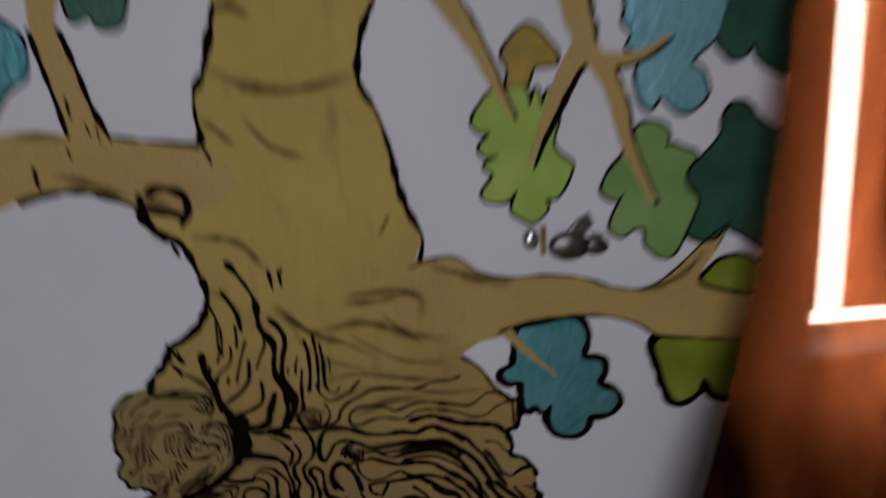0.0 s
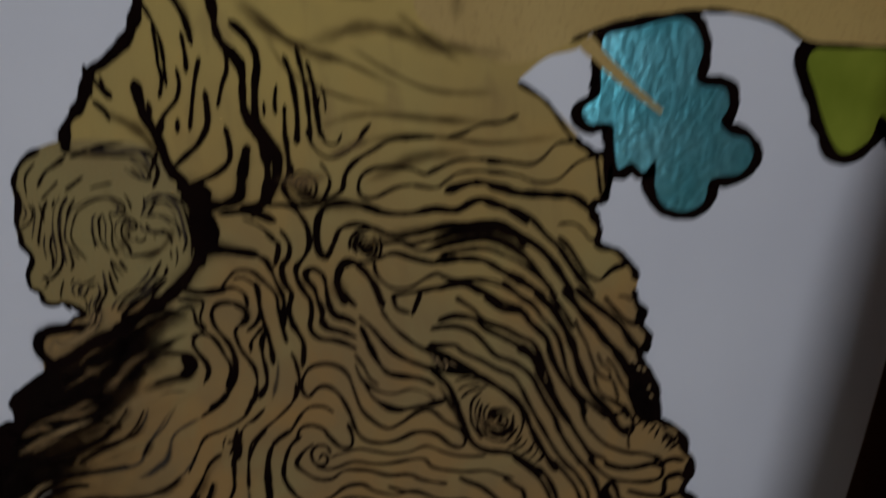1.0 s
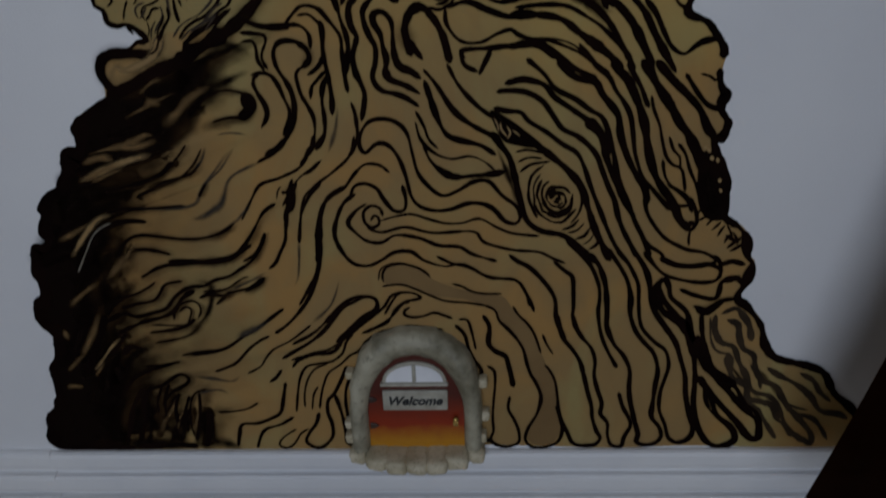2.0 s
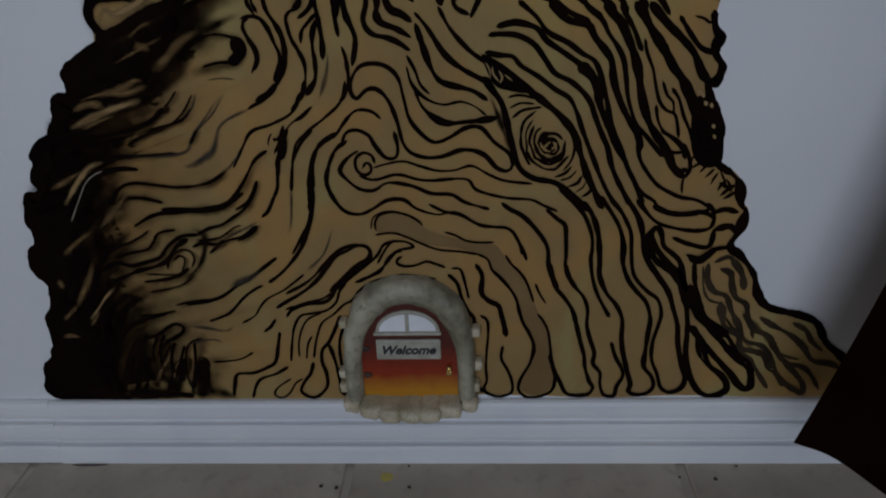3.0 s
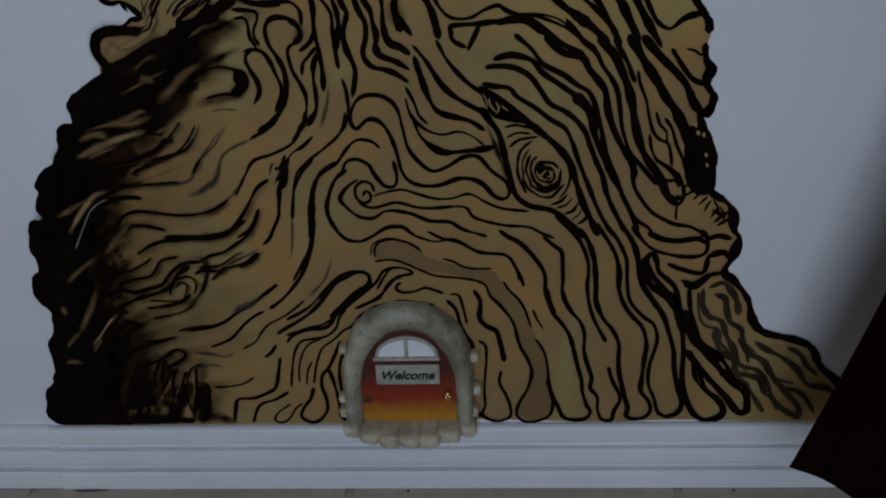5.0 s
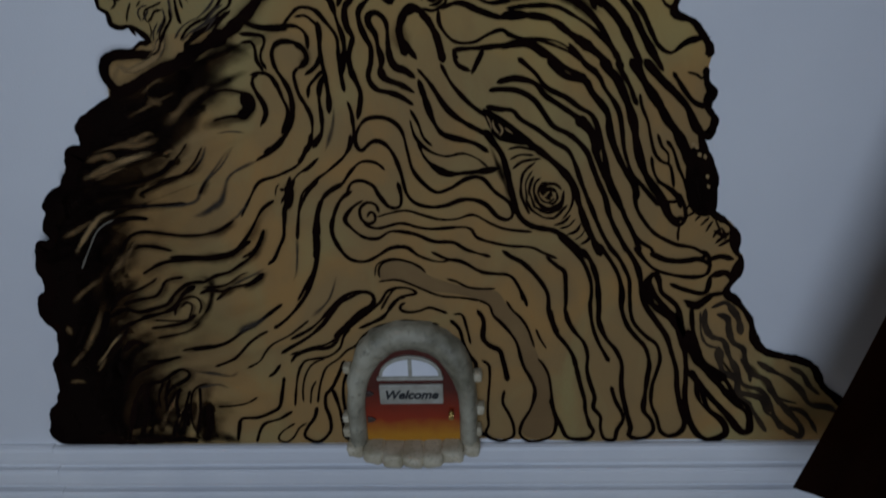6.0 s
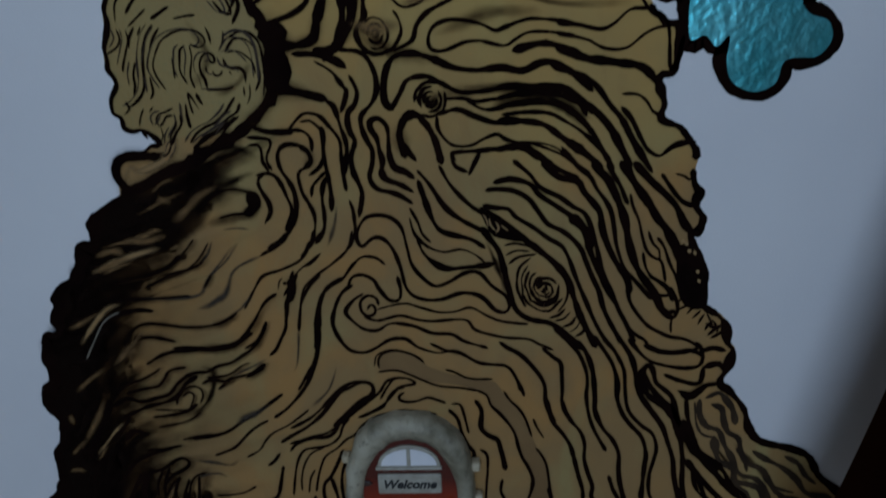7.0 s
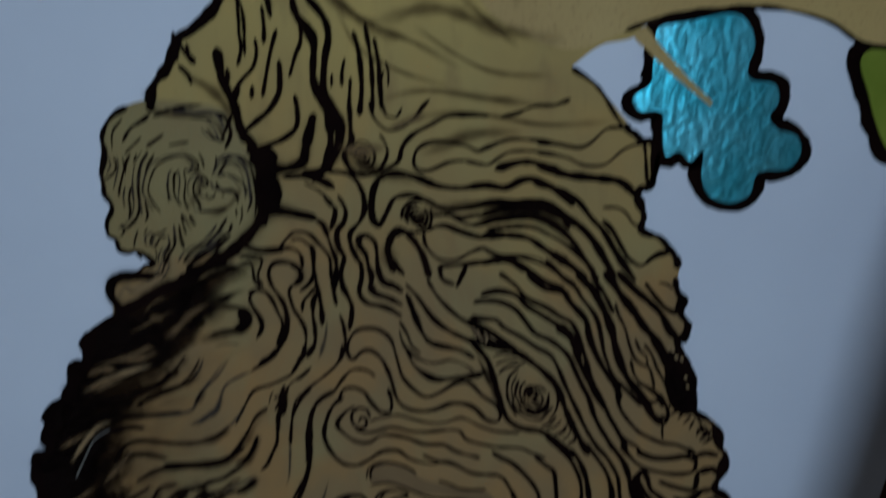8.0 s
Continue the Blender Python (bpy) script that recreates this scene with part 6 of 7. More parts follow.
faint(0.42, (-29.0, 21.7), (-26.8, 21.4), (-24.6, 21.0), (-23.6, 21.6))
faint(0.35, (-29.5, 19.1), (-26.7, 19.7), (-25.3, 19.2))
line(0.50, (-31.8, 19.1), (-32.6, 16.9), (-32.7, 14.6))
line(0.44, (-30.5, 18.7), (-31.5, 16.0), (-31.6, 13.2))
line(0.44, (-29.1, 19.1), (-29.6, 15.5), (-30.6, 11.8))
line(0.38, (-32.9, 20.5), (-33.8, 18.3), (-34.1, 15.6))
line(0.42, (-14.4, 92.8), (-14.5, 90.0), (-14.6, 89.2), (-14.5, 87.6), (-15.1, 85.8))
line(0.42, (-11.8, 91.8), (-11.8, 89.5), (-12.0, 88.0))
line(0.42, (-10.5, 89.2), (-11.1, 87.7), (-11.6, 86.2), (-12.2, 84.1), (-12.7, 82.3))
line(0.42, (-12.9, 88.4), (-12.9, 86.9), (-13.5, 85.4), (-14.7, 84.3), (-15.5, 83.4))
line(0.62, (-10.5, 85.9), (-10.6, 84.1), (-10.9, 82.5), (-12.1, 80.8), (-13.3, 79.9), (-14.8, 78.8))
line(0.42, (-7.9, 90.4), (-7.9, 88.1), (-8.7, 86.4), (-9.5, 84.3))
line(0.42, (-13.7, 83.6), (-14.0, 82.0))
line(0.83, (-6.8, 92.3), (-5.9, 91.3), (-5.0, 89.7), (-4.9, 88.0), (-5.4, 86.2), (-5.8, 83.8), (-5.8, 82.3), (-5.0, 80.7), (-4.5, 79.1), (-4.7, 76.9), (-5.3, 75.4), (-6.5, 74.2))
line(0.62, (-9.1, 82.1), (-9.0, 80.3), (-9.3, 78.7), (-10.7, 77.6), (-12.3, 77.0), (-13.9, 76.5))
line(0.42, (-7.5, 79.9), (-8.1, 78.1), (-8.5, 76.5), (-9.1, 74.9), (-10.8, 74.3))
line(1.04, (-17.2, 87.4), (-17.1, 85.0), (-16.7, 83.5), (-16.0, 81.6), (-15.6, 79.1), (-15.0, 77.5))
line(0.42, (-16.3, 85.6), (-16.3, 84.0))
line(0.83, (-15.3, 83.7), (-15.9, 82.0))
line(1.11, (-15.3, 78.4), (-14.3, 76.7), (-14.0, 74.9))
line(0.56, (-2.1, 88.5), (-1.7, 86.6), (-1.6, 84.2), (-1.7, 82.1), (-2.1, 79.8))
line(0.56, (0.1, 87.7), (0.4, 85.3), (0.4, 82.9), (0.4, 80.3))
line(0.28, (1.2, 85.3), (1.4, 84.0), (1.3, 82.7))
line(0.35, (-3.3, 85.8), (-3.7, 84.3), (-3.8, 83.0))
line(0.28, (-4.8, 84.4), (-5.0, 82.8))
line(0.42, (-2.8, 83.7), (-3.2, 80.6), (-3.3, 78.1), (-3.4, 76.8))
line(0.35, (-20.5, 88.5), (-20.3, 87.2))
line(0.49, (-21.6, 86.0), (-20.7, 85.0), (-20.5, 84.1))
smudge(1.81, (-4.1, 76.2), (-2.2, 75.8), (-0.1, 76.0))
smudge(1.25, (1.2, 78.2), (3.1, 78.7), (4.7, 79.3))
# the lines round the miniature door and down to the toes of the trunk
line(0.51, (17.8, 39.9), (19.7, 38.0), (20.9, 36.4), (21.8, 34.1), (22.0, 32.2), (21.9, 30.7), (22.3, 28.0), (23.1, 25.6), (24.6, 22.7))
line(0.63, (20.7, 38.2), (21.7, 36.7), (22.5, 34.5), (22.8, 32.6), (23.0, 30.3), (23.1, 28.4), (24.1, 26.0), (25.4, 24.3), (26.3, 22.2), (26.4, 19.7), (26.7, 17.5), (27.5, 14.4), (28.1, 12.2), (27.9, 11.2), (28.8, 10.6), (30.3, 10.8), (31.1, 11.9), (30.7, 13.5), (29.6, 15.1), (29.6, 17.5), (29.7, 20.1), (29.8, 22.2), (29.1, 24.6), (27.7, 26.3), (26.6, 27.9), (25.8, 30.2), (25.7, 32.5), (25.1, 34.8), (24.0, 36.8), (22.6, 38.8))
line(0.51, (23.7, 38.6), (25.0, 37.1), (25.9, 35.5), (26.5, 34.0), (26.7, 31.7), (27.0, 29.4), (27.6, 27.9), (29.1, 26.2), (30.5, 25.0), (31.1, 22.9), (30.8, 20.9), (30.4, 18.8), (30.5, 16.2), (31.4, 13.9), (32.1, 11.7), (33.2, 10.9))
line(0.70, (33.2, 10.9), (34.5, 11.4), (35.1, 13.0), (34.2, 16.1), (33.6, 18.7), (33.3, 21.2), (32.5, 23.7), (31.6, 26.2), (30.0, 28.6), (28.7, 30.6), (28.1, 32.5), (27.7, 34.7), (27.0, 36.5), (25.7, 38.5))
line(0.70, (34.0, 25.7), (32.7, 28.5), (31.2, 30.1), (29.7, 32.0), (29.0, 33.6), (29.0, 34.5), (29.6, 34.8), (30.1, 33.9), (30.5, 32.4), (31.8, 31.2), (32.7, 30.1), (33.3, 27.7), (34.0, 26.1))
line(0.60, (34.0, 26.1), (34.3, 22.9), (34.7, 19.5), (35.0, 16.1), (35.7, 13.9), (36.6, 11.8), (37.9, 10.5), (39.6, 10.2), (40.9, 11.4), (39.9, 13.6), (37.9, 15.4), (36.5, 19.0))
line(0.51, (16.4, 37.3), (17.7, 36.1), (18.6, 35.3), (18.8, 33.5), (18.9, 31.2), (18.9, 29.6), (20.0, 27.2), (21.3, 25.5), (21.9, 23.6), (21.9, 21.5), (22.4, 19.4), (23.1, 17.2), (23.0, 15.6), (24.0, 14.1), (24.1, 12.3), (24.7, 10.6), (26.0, 10.4), (26.3, 11.9), (27.0, 13.6), (26.7, 14.9), (25.8, 16.7), (25.2, 18.7))
line(0.57, (18.9, 30.0), (19.3, 28.5), (20.2, 26.9))
line(0.57, (20.0, 23.6), (20.6, 21.5), (21.2, 19.0), (21.8, 16.8), (22.0, 15.0), (22.7, 12.7), (23.2, 11.8), (22.6, 10.7), (20.9, 10.5), (19.6, 11.0), (18.8, 12.8), (18.0, 14.6), (17.4, 16.9))
line(0.51, (4.6, 28.8), (5.6, 27.6), (6.1, 25.6), (6.7, 23.9), (7.6, 22.6), (7.6, 21.6))
line(0.32, (5.0, 29.7), (6.0, 29.6), (6.5, 28.0), (7.0, 25.5))
line(0.63, (8.0, 30.1), (8.7, 28.7), (8.6, 26.3), (9.5, 25.1), (10.7, 24.4), (11.1, 23.0), (11.4, 21.7), (11.7, 20.0))
line(0.41, (8.5, 22.9), (9.3, 22.2), (9.4, 20.1), (9.2, 17.5), (9.1, 14.8), (9.2, 13.0), (8.8, 11.6), (9.6, 10.7), (11.1, 10.4), (12.5, 11.1), (12.5, 12.9), (11.9, 14.7), (11.1, 16.5), (11.3, 18.3))
line(0.70, (7.7, 12.0), (8.9, 11.1))
line(0.38, (8.0, 17.0), (8.2, 15.3))
line(0.29, (-4.0, 35.0), (-4.1, 35.9), (-3.5, 36.9), (-1.8, 37.3), (-0.1, 36.9), (1.0, 36.3), (1.6, 35.6))
line(0.29, (-4.1, 34.4), (-2.0, 34.6), (-0.3, 34.0), (1.3, 33.2), (3.4, 32.3), (6.1, 32.0), (8.2, 31.6))
line(0.44, (8.2, 31.6), (9.4, 30.9), (9.9, 29.5), (10.9, 28.4), (12.0, 27.0), (12.9, 25.4), (13.4, 23.3), (13.9, 21.7), (14.6, 20.4), (15.3, 18.2), (14.8, 15.6), (13.7, 13.3), (13.4, 11.5), (14.4, 10.3), (16.0, 10.3), (17.7, 11.2), (18.2, 13.3), (17.7, 15.5), (17.4, 18.2), (17.0, 20.7), (16.2, 22.4), (15.7, 23.0))
line(0.29, (4.3, 34.6), (5.5, 34.2), (6.7, 33.5), (8.2, 33.2), (10.1, 33.2))
line(0.32, (11.6, 31.4), (12.3, 30.2), (13.4, 29.0), (14.3, 27.4), (15.1, 24.9))
line(0.29, (15.3, 27.4), (15.8, 26.1), (16.6, 24.7))
line(0.44, (2.6, 38.2), (4.3, 37.3), (6.3, 36.8), (8.3, 35.6), (10.3, 35.2), (12.0, 34.9), (12.9, 33.6), (13.7, 32.1), (14.1, 30.8))
line(0.57, (11.2, 38.2), (12.0, 37.5), (13.4, 36.7), (14.7, 35.4), (16.1, 33.5), (16.7, 32.0), (16.8, 30.1), (17.2, 28.5), (17.8, 26.9), (19.0, 25.3), (20.0, 23.6), (20.5, 21.9))
line(0.76, (16.9, 30.1), (17.3, 28.5), (17.9, 26.9))
line(0.38, (-1.1, 31.4), (-1.6, 31.1), (-1.7, 30.5), (-0.9, 30.1), (0.5, 30.2), (1.9, 30.7), (2.9, 30.4), (4.1, 29.9))
line(0.32, (-4.1, 30.6), (-3.0, 32.5), (-2.1, 33.4), (-0.6, 33.5))
line(0.32, (-6.8, 27.9), (-5.3, 28.6), (-3.8, 29.4), (-3.0, 31.0), (-2.1, 31.9), (-1.1, 32.1))
line(0.25, (-1.8, 28.6), (0.0, 28.8), (1.4, 28.6), (3.0, 28.3))


def rings(cx, cz, rx, rz, lean, count, w, mat=BLACK):
    """Broken, hand-drawn rings of a knot in the bark."""
    for k in range(count):
        f = 0.16 + 0.84 * k / max(1, count - 1)
        for a0 in (random.uniform(0, 120), random.uniform(150, 300)):
            pts = []
            for s in range(7):
                a = radians(a0 + s * random.uniform(18, 24))
                x, z = rx * f * math.cos(a) * random.uniform(0.95, 1.05), rz * f * math.sin(a)
                c, d = math.cos(radians(lean)), math.sin(radians(lean))
                pts.append((cx + x * c - z * d, cz + x * d + z * c))
            stroke("knot_ring", w * random.uniform(0.7, 1.3), pts, mat, trunk, wobble=0.4, taper=2.0)


random.seed(11)
rings(16.2, 45.5, 2.9, 3.9, 18, 6, 0.30)
rings(16.6, 45.0, 1.5, 1.6, 0, 3, 0.34)
rings(-2.1, 75.2, 1.9, 2.3, 5, 4, 0.30)
rings(3.6, 68.0, 1.7, 1.9, 0, 4, 0.30)

# twigs over the leaves and the branch's own marks
for points, ends, count in ((TWIG_A, (3.6, 0.7), 1), (TWIG_B, (4.6, 0.5), 2), (TWIG_C, (3.2, 0.9), 3), (TWIG_D, (2.2, 0.5), 4)):
    line = spline(points)
    part("twig", ribbon_bm(line, 0.02, -0.0034 - 0.00003 * count, False, 0.2, ends=(ends[0] * 0.01, ends[1] * 0.01)), BRANCH, right_branch)
    part("twig_outline", ribbon_bm([q + Vector((0.004 + 0.004 * (ends[0] > 3), -0.006)) for q in line], 0.02, -0.0030 - 0.00002 * count, False, 0.3, ends=(ends[0] * 0.0098, ends[1] * 0.008)), BLACK, right_branch)


def painted_leaf(outline, mat, label, edge, y, vein=None, vein_ends=(0.016, 0.004)):
    """A leaf as a black rim, a coloured face and, where one shows, a brown midrib."""
    ob = tagged(new("painted_leaf"), label, "leaf", "leaves of the painted tree")
    line = spline(outline, True)
    c = sum(line, Vector((0, 0))) / len(line)
    ob.location = (c.x, 0, c.y)
    shift = Matrix.Translation((-c.x, 0, -c.y))
    if edge:
        rim = ribbon_bm(line, edge * 0.01, -0.0009 - y, True, 0.25)
        rim.transform(shift)
        part("rim", rim, BLACK, ob, "thick black painted rim")
    face = sheet_bm([(q.x, q.y) for q in line], -0.0014 - y)
    face.transform(shift)
    part("face", face, mat, ob)
    if vein:
        rib = ribbon_bm(spline(vein), 0.01, -0.0024 - y, False, 0.2, ends=vein_ends)
        rib.transform(shift)
        part("midrib", rib, BRANCH, ob, "ochre painted midrib")
    return ob


painted_leaf(LEAF_TEAL, TEAL, "shimmering turquoise oak leaf with thick black rim below the branch", 2.4, 0.0, TEAL_VEIN)
painted_leaf(LEAF_LIME, LIME, "lime green painted oak leaf with thin black edge", 1.0, 0.0004)
painted_leaf(LEAF_OLIVE, OLIVE, "small olive and orange painted leaf under a twig", 0.9, 0.0001)
painted_leaf(LEAF_MID, MID, "mid green painted oak leaf crossed by a twig", 1.0, 0.0008)
painted_leaf(LEAF_SKY, SKYBLUE, "light blue pearly painted oak leaf", 1.0, 0.0009)
painted_leaf(LEAF_PINE, FOREST, "dark green painted leaf beside the curtain", 1.0, 0.0006)
painted_leaf(LEAF_FOREST, FOREST, "large dark green painted oak leaf beside the curtain", 1.0, 0.0003)
painted_leaf(LEAF_MOSS, MOSS, "moss green painted leaf hanging under the branch", 2.6, -0.0004)
painted_leaf(LEAF_SPRIG, MOSS, "moss green painted leaf tip above the branch", 1.4, 0.0012)
painted_leaf(LEAF_FERN, FOREST, "dark green painted leaf above the side branch", 0.8, 0.0)
painted_leaf(LEAF_LAGOON, TEAL, "blue-green painted leaf at a twig", 1.0, -0.0003)


# ---- the fairy door ----
fairy = tagged(new("fairy_door"), "miniature arched resin fairy door in red and yellow with a stone surround", "fairy door")
fairy.location = (-0.008, 0, 0.10)
FX, FZ = -0.008, 0.10


def arch(half, spring, top, bottom, count=16, square=1.0):
    """Outline of an arch: up one side, over, down the other. square: below 1 it has fuller shoulders."""
    pts = [(-half, bottom)]
    for i in range(count + 1):
        a = math.pi - math.pi * i / count
        pts.append((half * math.copysign(abs(math.cos(a)) ** square, math.cos(a)), spring + (top - spring) * abs(math.sin(a)) ** square))
    pts.append((half, bottom))
    return pts


def local(bm):
    bm.transform(Matrix.Translation((-FX, 0, -FZ)))
    return bm


def surround_bm():
    """Rounded stone band swept along the arch."""
    bm = bmesh.new()
    outer, inner = arch(0.0845, 0.172, 0.289, 0.103, 24, 0.82), arch(0.062, 0.165, 0.2555, 0.103, 24)
    rows = []
    for i, ((ox, oz), (ix, iz)) in enumerate(zip(outer, inner)):
        lump = 1 + 0.24 * noise.noise((ox * 60, oz * 60, 3.0)) + 0.10 * noise.noise((ox * 190, oz * 190, 8.0))
        row = []
        for s, y in ((0.0, 0.0), (0.0, -0.016), (0.10, -0.025), (0.32, -0.030), (0.62, -0.029), (0.85, -0.023), (1.0, -0.017), (1.0, 0.0)):
            k = s if s else -0.04 * (lump - 1) * 10
            row.append(bm.verts.new((FX + ox + (ix - ox) * k, y * lump, oz + (iz - oz) * k)))
        rows.append(row)
    for a, b in zip(rows, rows[1:]):
        for j in range(len(a) - 1):
            bm.faces.new([a[j], a[j + 1], b[j + 1], b[j]])
    bmesh.ops.recalc_face_normals(bm, faces=bm.faces)
    return bm


def plate_bm(outline, y_back, y_front, bevel=0.0):
    bm = bmesh.new()
    f = bm.faces.new([bm.verts.new((FX + x, y_front, z)) for x, z in outline])
    f.normal_update()
    if f.normal.y > 0:
        f.normal_flip()
    made = bmesh.ops.extrude_face_region(bm, geom=[f])
    moved = [v for v in made["geom"] if isinstance(v, bmesh.types.BMVert)]
    for v in moved:
        v.co.y = y_back
    bmesh.ops.recalc_face_normals(bm, faces=bm.faces)
    if bevel:
        rim = [e for e in bm.edges if all(abs(v.co.y - y_front) < 1e-6 for v in e.verts)]
        bmesh.ops.bevel(bm, geom=rim, offset=bevel, segments=2, affect="EDGES", profile=0.5)
    return bm


part("surround", local(surround_bm()), STONE, fairy, "mottled grey stone arch", True)
slab = part("door_leaf", local(plate_bm(arch(0.0625, 0.165, 0.256, 0.104), 0.0, -0.013, 0.001)), SUNSET, fairy, "red door fading to yellow at the bottom")
# arched light with two panes
light_outline = arch(0.041, 0.214, 0.2455, 0.2125, 14)
inner_light = arch(0.036, 0.217, 0.2405, 0.2165, 14)
part("light_frame", local(plate_bm(light_outline, -0.012, -0.0165, 0.001)), SIGN, slab, "aged white arched window frame")
for x0, x1 in ((-0.05, -0.0025), (0.0025, 0.05)):
    pts = [(min(max(x, x0), x1), z) for x, z in inner_light]
    seen = []
    for q in pts:
        if not seen or (Vector(q) - Vector(seen[-1])).length > 1e-4:
            seen.append(q)
    # close the cut side at the height that the arch has there
    cut = x1 if x0 < -0.01 else x0
    high = max(z for x, z in inner_light)
    seen = [q for q in seen if abs(q[0] - cut) > 1e-5]
    side = [(cut, high), (cut, 0.2165)]
    seen = seen + side if cut < 0 else side[::-1] + seen
    part("pane", local(plate_bm(seen, -0.014, -0.0172)), PANE, slab, "white pane")
part("muntin", local(box_bm(FX - 0.0025, -0.0185, 0.2165, FX + 0.0025, -0.0165, 0.2415, 0.0008)), SIGN, slab)
part("light_sill", local(box_bm(FX - 0.0435, -0.0195, 0.2105, FX + 0.0425, -0.012, 0.2150, 0.0015)), SIGN, slab)
plate = part("sign", local(box_bm(FX - 0.0415, -0.0175, 0.1735, FX + 0.0415, -0.012, 0.2030, 0.0018)), SIGN, slab, "aged white sign lettered Welcome")


def text_mesh(words, size, m):
    cu = bpy.data.curves.new("letters", "FONT")
    cu.body, cu.size, cu.align_x, cu.align_y, cu.extrude, cu.shear = words, size, "CENTER", "CENTER", 0.0003, 0.32
    cu.offset = 0.0006
    tmp = new("letters", cu)
    bpy.context.view_layer.update()
    me = bpy.data.meshes.new_from_object(tmp.evaluated_get(bpy.context.evaluated_depsgraph_get()))
    bpy.data.objects.remove(tmp)
    me.transform(m)
    me.materials.clear()
    me.materials.append(INK)
    return me


letters = new("lettering", text_mesh("Welcome", 0.0176, pose(FX - 0.001, -0.0180, 0.1880, 90, 0, 0)))
letters.data.transform(Matrix.Translation((-FX, 0, -FZ)))
letters.parent = plate
letters["label"] = "black script word Welcome"


def knob_bm(x, z, r, y, length):
    bm = bmesh.new()
    bmesh.ops.create_uvsphere(bm, u_segments=14, v_segments=9, radius=r)
    bm.transform(Matrix.Translation((x, y - length, z)))
    post = bmesh.new()
    bmesh.ops.create_cone(post, cap_ends=True, segments=10, radius1=r * 0.6, radius2=r * 0.45, depth=length)
    post.transform(Matrix.Translation((x, y - length / 2, z)) @ pose(0, 0, 0, 90, 0, 0))
    return joined(bm, post)


part("knob", local(knob_bm(FX + 0.051, 0.160, 0.0042, -0.013, 0.006)), BRASS, slab, "tiny shiny door knob", True)
part("keyhole_plate", local(box_bm(FX + 0.047, -0.0148, 0.146, FX + 0.0545, -0.0125, 0.153, 0.001)), BRASS, slab)
for z in (0.148, 0.188):
    part("hinge", local(plate_bm([(-0.060, z - 0.0045), (-0.060, z + 0.0045), (-0.053, z + 0.0035), (-0.049, z), (-0.053, z - 0.0035)], -0.012, -0.0155, 0.0006)), IRON, slab)


def pebble_bm(x, y, z, sx, sy, sz, seed):
    bm = bmesh.new()
    bmesh.ops.create_cube(bm, size=1.0)
    bmesh.ops.bevel(bm, geom=bm.edges[:], offset=0.30, segments=3, affect="EDGES", profile=0.6)
    for v in bm.verts:
        v.co *= 1 + 0.16 * noise.noise(v.co * 2.2 + Vector((seed, seed * 2, 0)))
    bm.transform(Matrix.Translation((x, y, z)) @ Matrix.Diagonal((sx, sy, sz, 1)))
    return bm


# the doorstep: a row of rounded stones bulging forward
for i in range(7):
    a = (i - 3) / 3
    x = FX + 0.0775 * a
    front = -0.050 + 0.020 * a * a
    wide = 0.0295 if abs(a) < 0.9 else 0.022
    part("step_stone", local(pebble_bm(x, front / 2 - 0.001, 0.1045 + 0.003 * a * a, wide, -front + 0.004, 0.0185, i * 3.1)), STEP, fairy, "pale rounded step stone" if i == 0 else "", True)
part("threshold", local(box_bm(FX - 0.070, -0.030, 0.100, FX + 0.070, -0.0005, 0.1085, 0.003)), STEP, fairy)
for x, z, r in ((0.0865, 0.212, 0.0055), (0.089, 0.162, 0.006), (0.085, 0.128, 0.006), (-0.088, 0.150, 0.005), (-0.088, 0.128, 0.006), (-0.082, 0.225, 0.005)):
    part("side_pebble", local(pebble_bm(FX + x, -0.009, z, r * 2, 0.018, r * 2.3, x * 90)), STEP, fairy, "", True)


# ---- curtain ----
def curtain_bm():
    """Cloth that hangs close to the window above and swings out into the room at its hem."""
    bm = bmesh.new()
    nu, nv = 150, 46
    rows = []
    for j in range(nv + 1):
        z = 0.150 + (2.18 - 0.150) * j / nv
        near = min(1.0, max(0.0, (z - 0.55) / 0.45))
        near = near * near * (3 - 2 * near)
        h = min(z, 1.3)
        edge = 0.381 + 0.342 * h - 0.130 * h * h + 0.051 * near
        y0 = -0.15 + 0.08 * near
        swing = 1 - near
        row = []
        for i in range(nu + 1):
            s = 1.25 * i / nu
            x = edge + 0.62 * min(s, 0.14) + max(0.0, s - 0.14) * 0.92 + 0.05 * near * min(1.0, s / 0.14)
            y = y0 - 0.76 * min(s, 0.14) * swing
            deep = (0.020 - 0.006 * near) * min(1.0, s / 0.12)
            y += deep * math.sin(s * 46 + 0.7 * math.sin(z * 2.0 + s * 3))
            row.append(bm.verts.new((x, y, z + 0.006 * math.sin(s * 23) * (1 - j / nv))))
        rows.append(row)
    for a, b in zip(rows, rows[1:]):
        for i in range(nu):
            bm.faces.new([a[i], a[i + 1], b[i + 1], b[i]])
    return bm


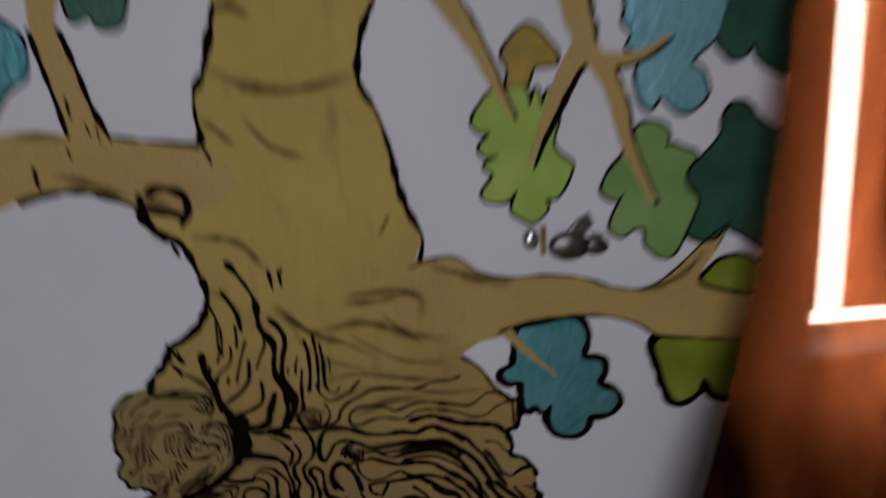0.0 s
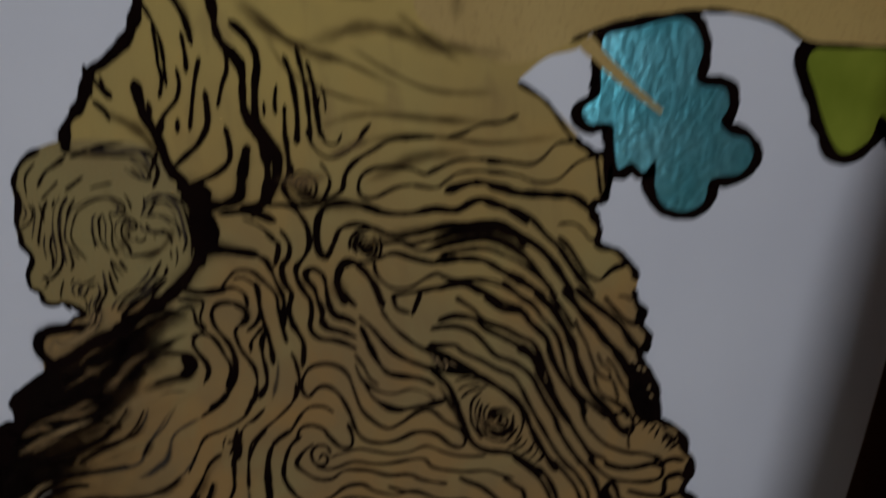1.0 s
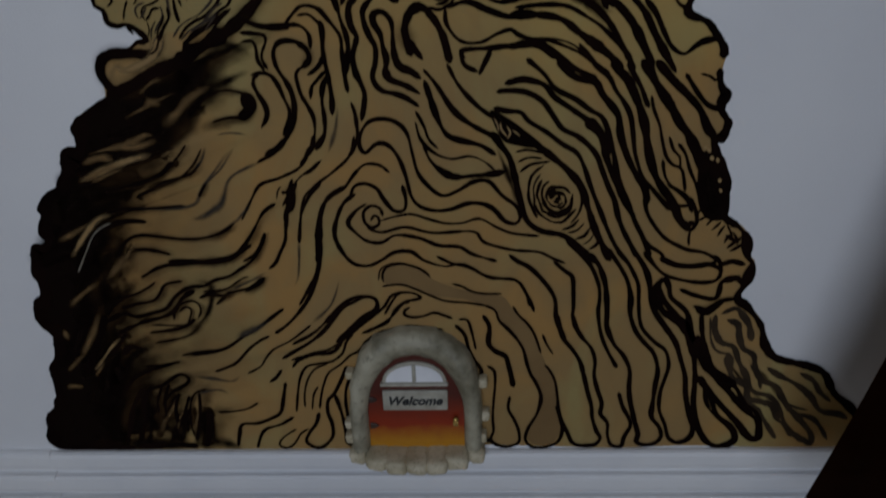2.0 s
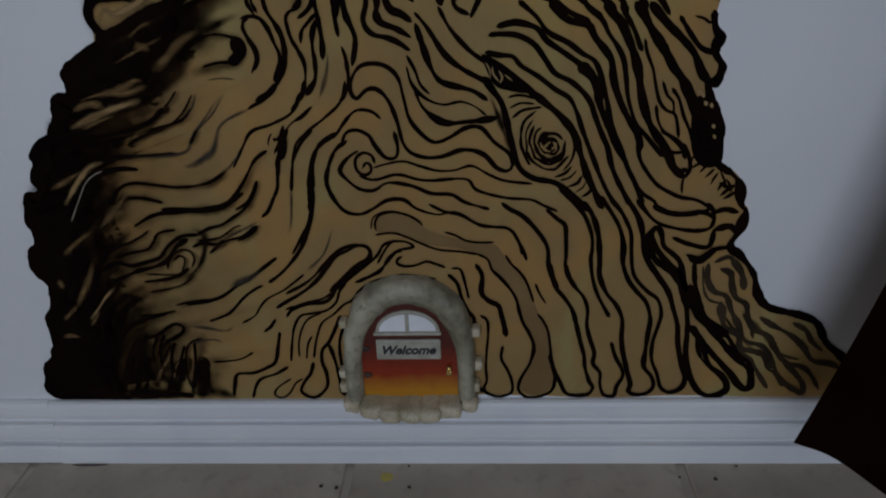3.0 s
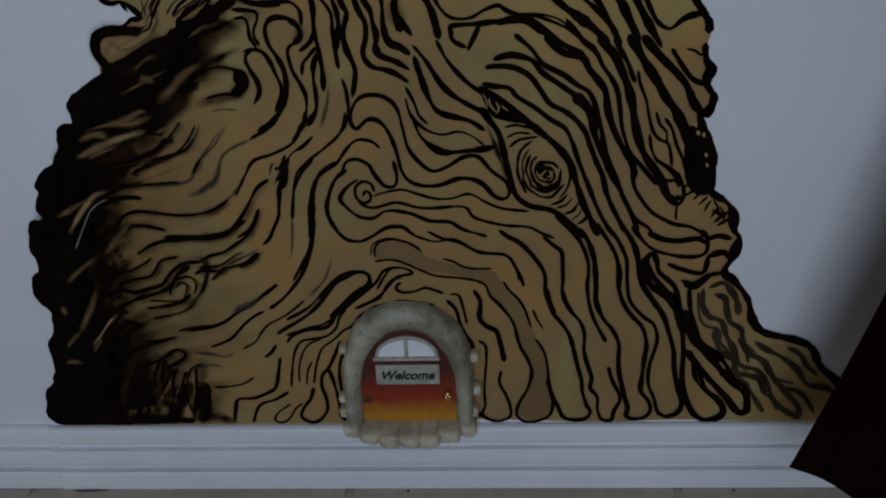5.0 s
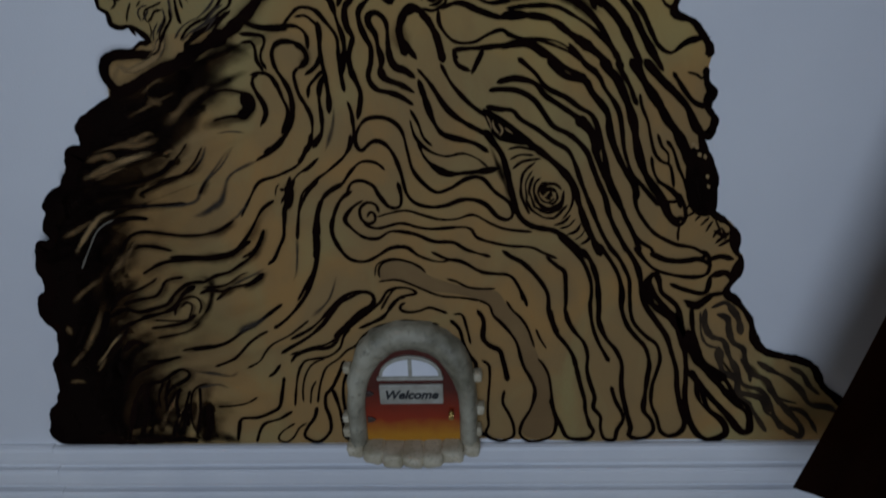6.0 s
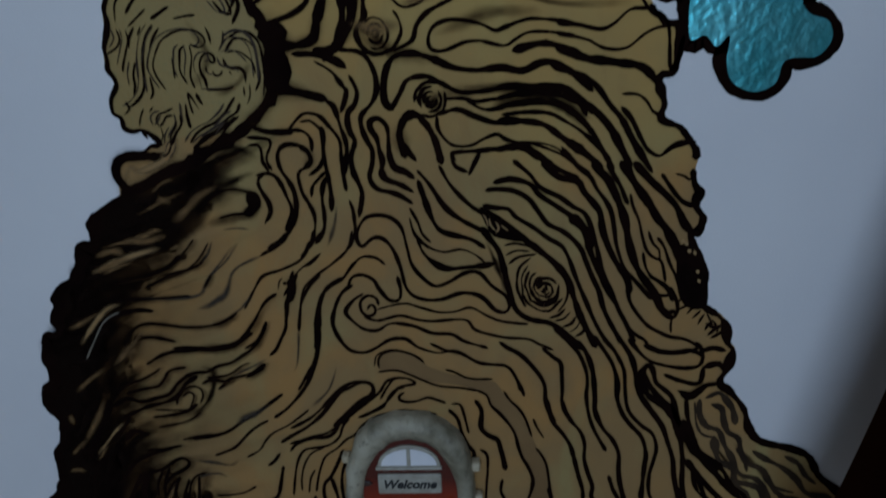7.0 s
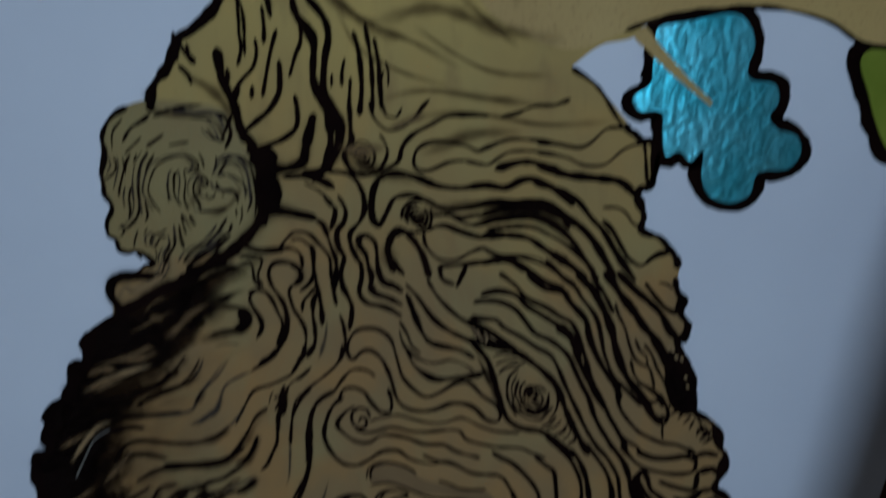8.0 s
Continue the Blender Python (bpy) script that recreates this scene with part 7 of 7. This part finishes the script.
curtain = tagged(new("curtain"), "dark rust-brown curtain hanging in folds, glowing orange over the window", "curtain")
curtain.location = (1.0, -0.25, 2.2)
back = Matrix.Translation((-1.0, 0.25, -2.2))
bm = curtain_bm()
bm.transform(back)
part("cloth", bm, CLOTH, curtain, "", True)
rod = bmesh.new()
bmesh.ops.create_cone(rod, cap_ends=True, segments=16, radius1=0.012, radius2=0.012, depth=1.5)
rod.transform(back @ Matrix.Translation((1.25, -0.07, 2.19)) @ pose(0, 0, 0, 0, 90, 0))
part("rod", rod, IRON, curtain, "dark curtain rod", True)
for x in (0.62, 1.75):
    part("rod_bracket", (lambda b: (b.transform(back), b)[1])(box_bm(x, -0.08, 2.17, x + 0.02, 0.0, 2.20, 0.003)), IRON, curtain)


# ---- small shiny ornament on the wall above the branch ----
ornament = tagged(new("wall_ornament"), "small shiny dark metal ornament with brass band above painted branch", "ornament")
ornament.location = (0.37, 0, 1.02)


def at_ornament(bm):
    bm.transform(Matrix.Translation((-0.37, 0, -1.02)))
    return bm


def lozenge_bm(x, z, rx, ry, rz, lean=0.0):
    bm = bmesh.new()
    bmesh.ops.create_uvsphere(bm, u_segments=20, v_segments=12, radius=1.0)
    bm.transform(Matrix.Translation((x, -ry - 0.001, z)) @ pose(0, 0, 0, 0, lean, 0) @ Matrix.Diagonal((rx, ry, rz, 1)))
    return bm


part("body", at_ornament(lozenge_bm(0.382, 1.006, 0.032, 0.008, 0.022)), PEWTER, ornament, "dark rounded metal body", True)
part("tail", at_ornament(lozenge_bm(0.420, 1.003, 0.022, 0.006, 0.014, 6)), PEWTER, ornament, "", True)
part("tail_rim", at_ornament(lozenge_bm(0.416, 1.020, 0.018, 0.006, 0.004, 6)), CHROME, ornament, "bright polished edge", True)
part("head", at_ornament(lozenge_bm(0.323, 1.020, 0.012, 0.007, 0.016)), CHROME, ornament, "bright polished metal", True)
part("band", at_ornament(box_bm(0.338, -0.013, 0.996, 0.345, -0.002, 1.040, 0.0015)), BRASS, ornament, "brass band")
wing = plate_bm([(0.372, 1.020), (0.400, 1.024), (0.418, 1.036), (0.410, 1.054), (0.392, 1.044)], -0.002, -0.009, 0.002)
wing.transform(Matrix.Translation((-FX, 0, 0)))
part("wing", at_ornament(wing), PEWTER, ornament)


# ---- crumbs and a paint drop on the floor ----
def crumb(x, y, r, mat, label, name="floor_crumb", flat=0.6):
    bm = bmesh.new()
    bmesh.ops.create_icosphere(bm, subdivisions=2, radius=r)
    for v in bm.verts:
        v.co *= 1 + 0.4 * noise.noise(v.co * (0.9 / r) + Vector((x * 90, y * 70, 0)))
        v.co.z *= flat
    lift = -min(v.co.z for v in bm.verts)
    bm.transform(Matrix.Translation((0, 0, lift)))
    ob = tagged(mesh_object(name, bm, mat), label, "crumb" if mat is DEBRIS else "paint drop", "crumbs on the floor" if mat is DEBRIS else "")
    ob.location = (x, y, 0.0)
    return ob


for x, y, r in ((-0.132, -0.061, 0.0026), (-0.111, -0.064, 0.0026), (-0.013, -0.063, 0.0024), (0.394, -0.047, 0.0026), (-0.017, -0.022, 0.0018), (0.429, -0.022, 0.0018), (0.348, -0.043, 0.0018)):
    crumb(x, y, r, DEBRIS, "tiny dark crumb on the tiled floor")
crumb(-0.046, -0.043, 0.0085, YELLOW, "flat yellow paint drop dried on the floor tile", "paint_drop", 0.05)
crumb(-0.47, -0.020, 0.012, DEBRIS, "thin dark scuff of dirt along the skirting", "floor_crumb", 0.08).scale = (2.2, 0.10, 1)

# ---- floor tiles ----
TILE_MESH = tile_mesh()
for i in range(-5, 5):
    for j in range(8):
        x, y = 0.128 + 0.454 * i, -0.016 - 0.221 + 0.20 - 0.45 * j
        if LEFT - 0.1 < x - 0.22 and x + 0.22 < RIGHT + 0.1:
            ob = new("tile", TILE_MESH)
            ob.parent = floor
            ob.location = (x, y, 0.0)
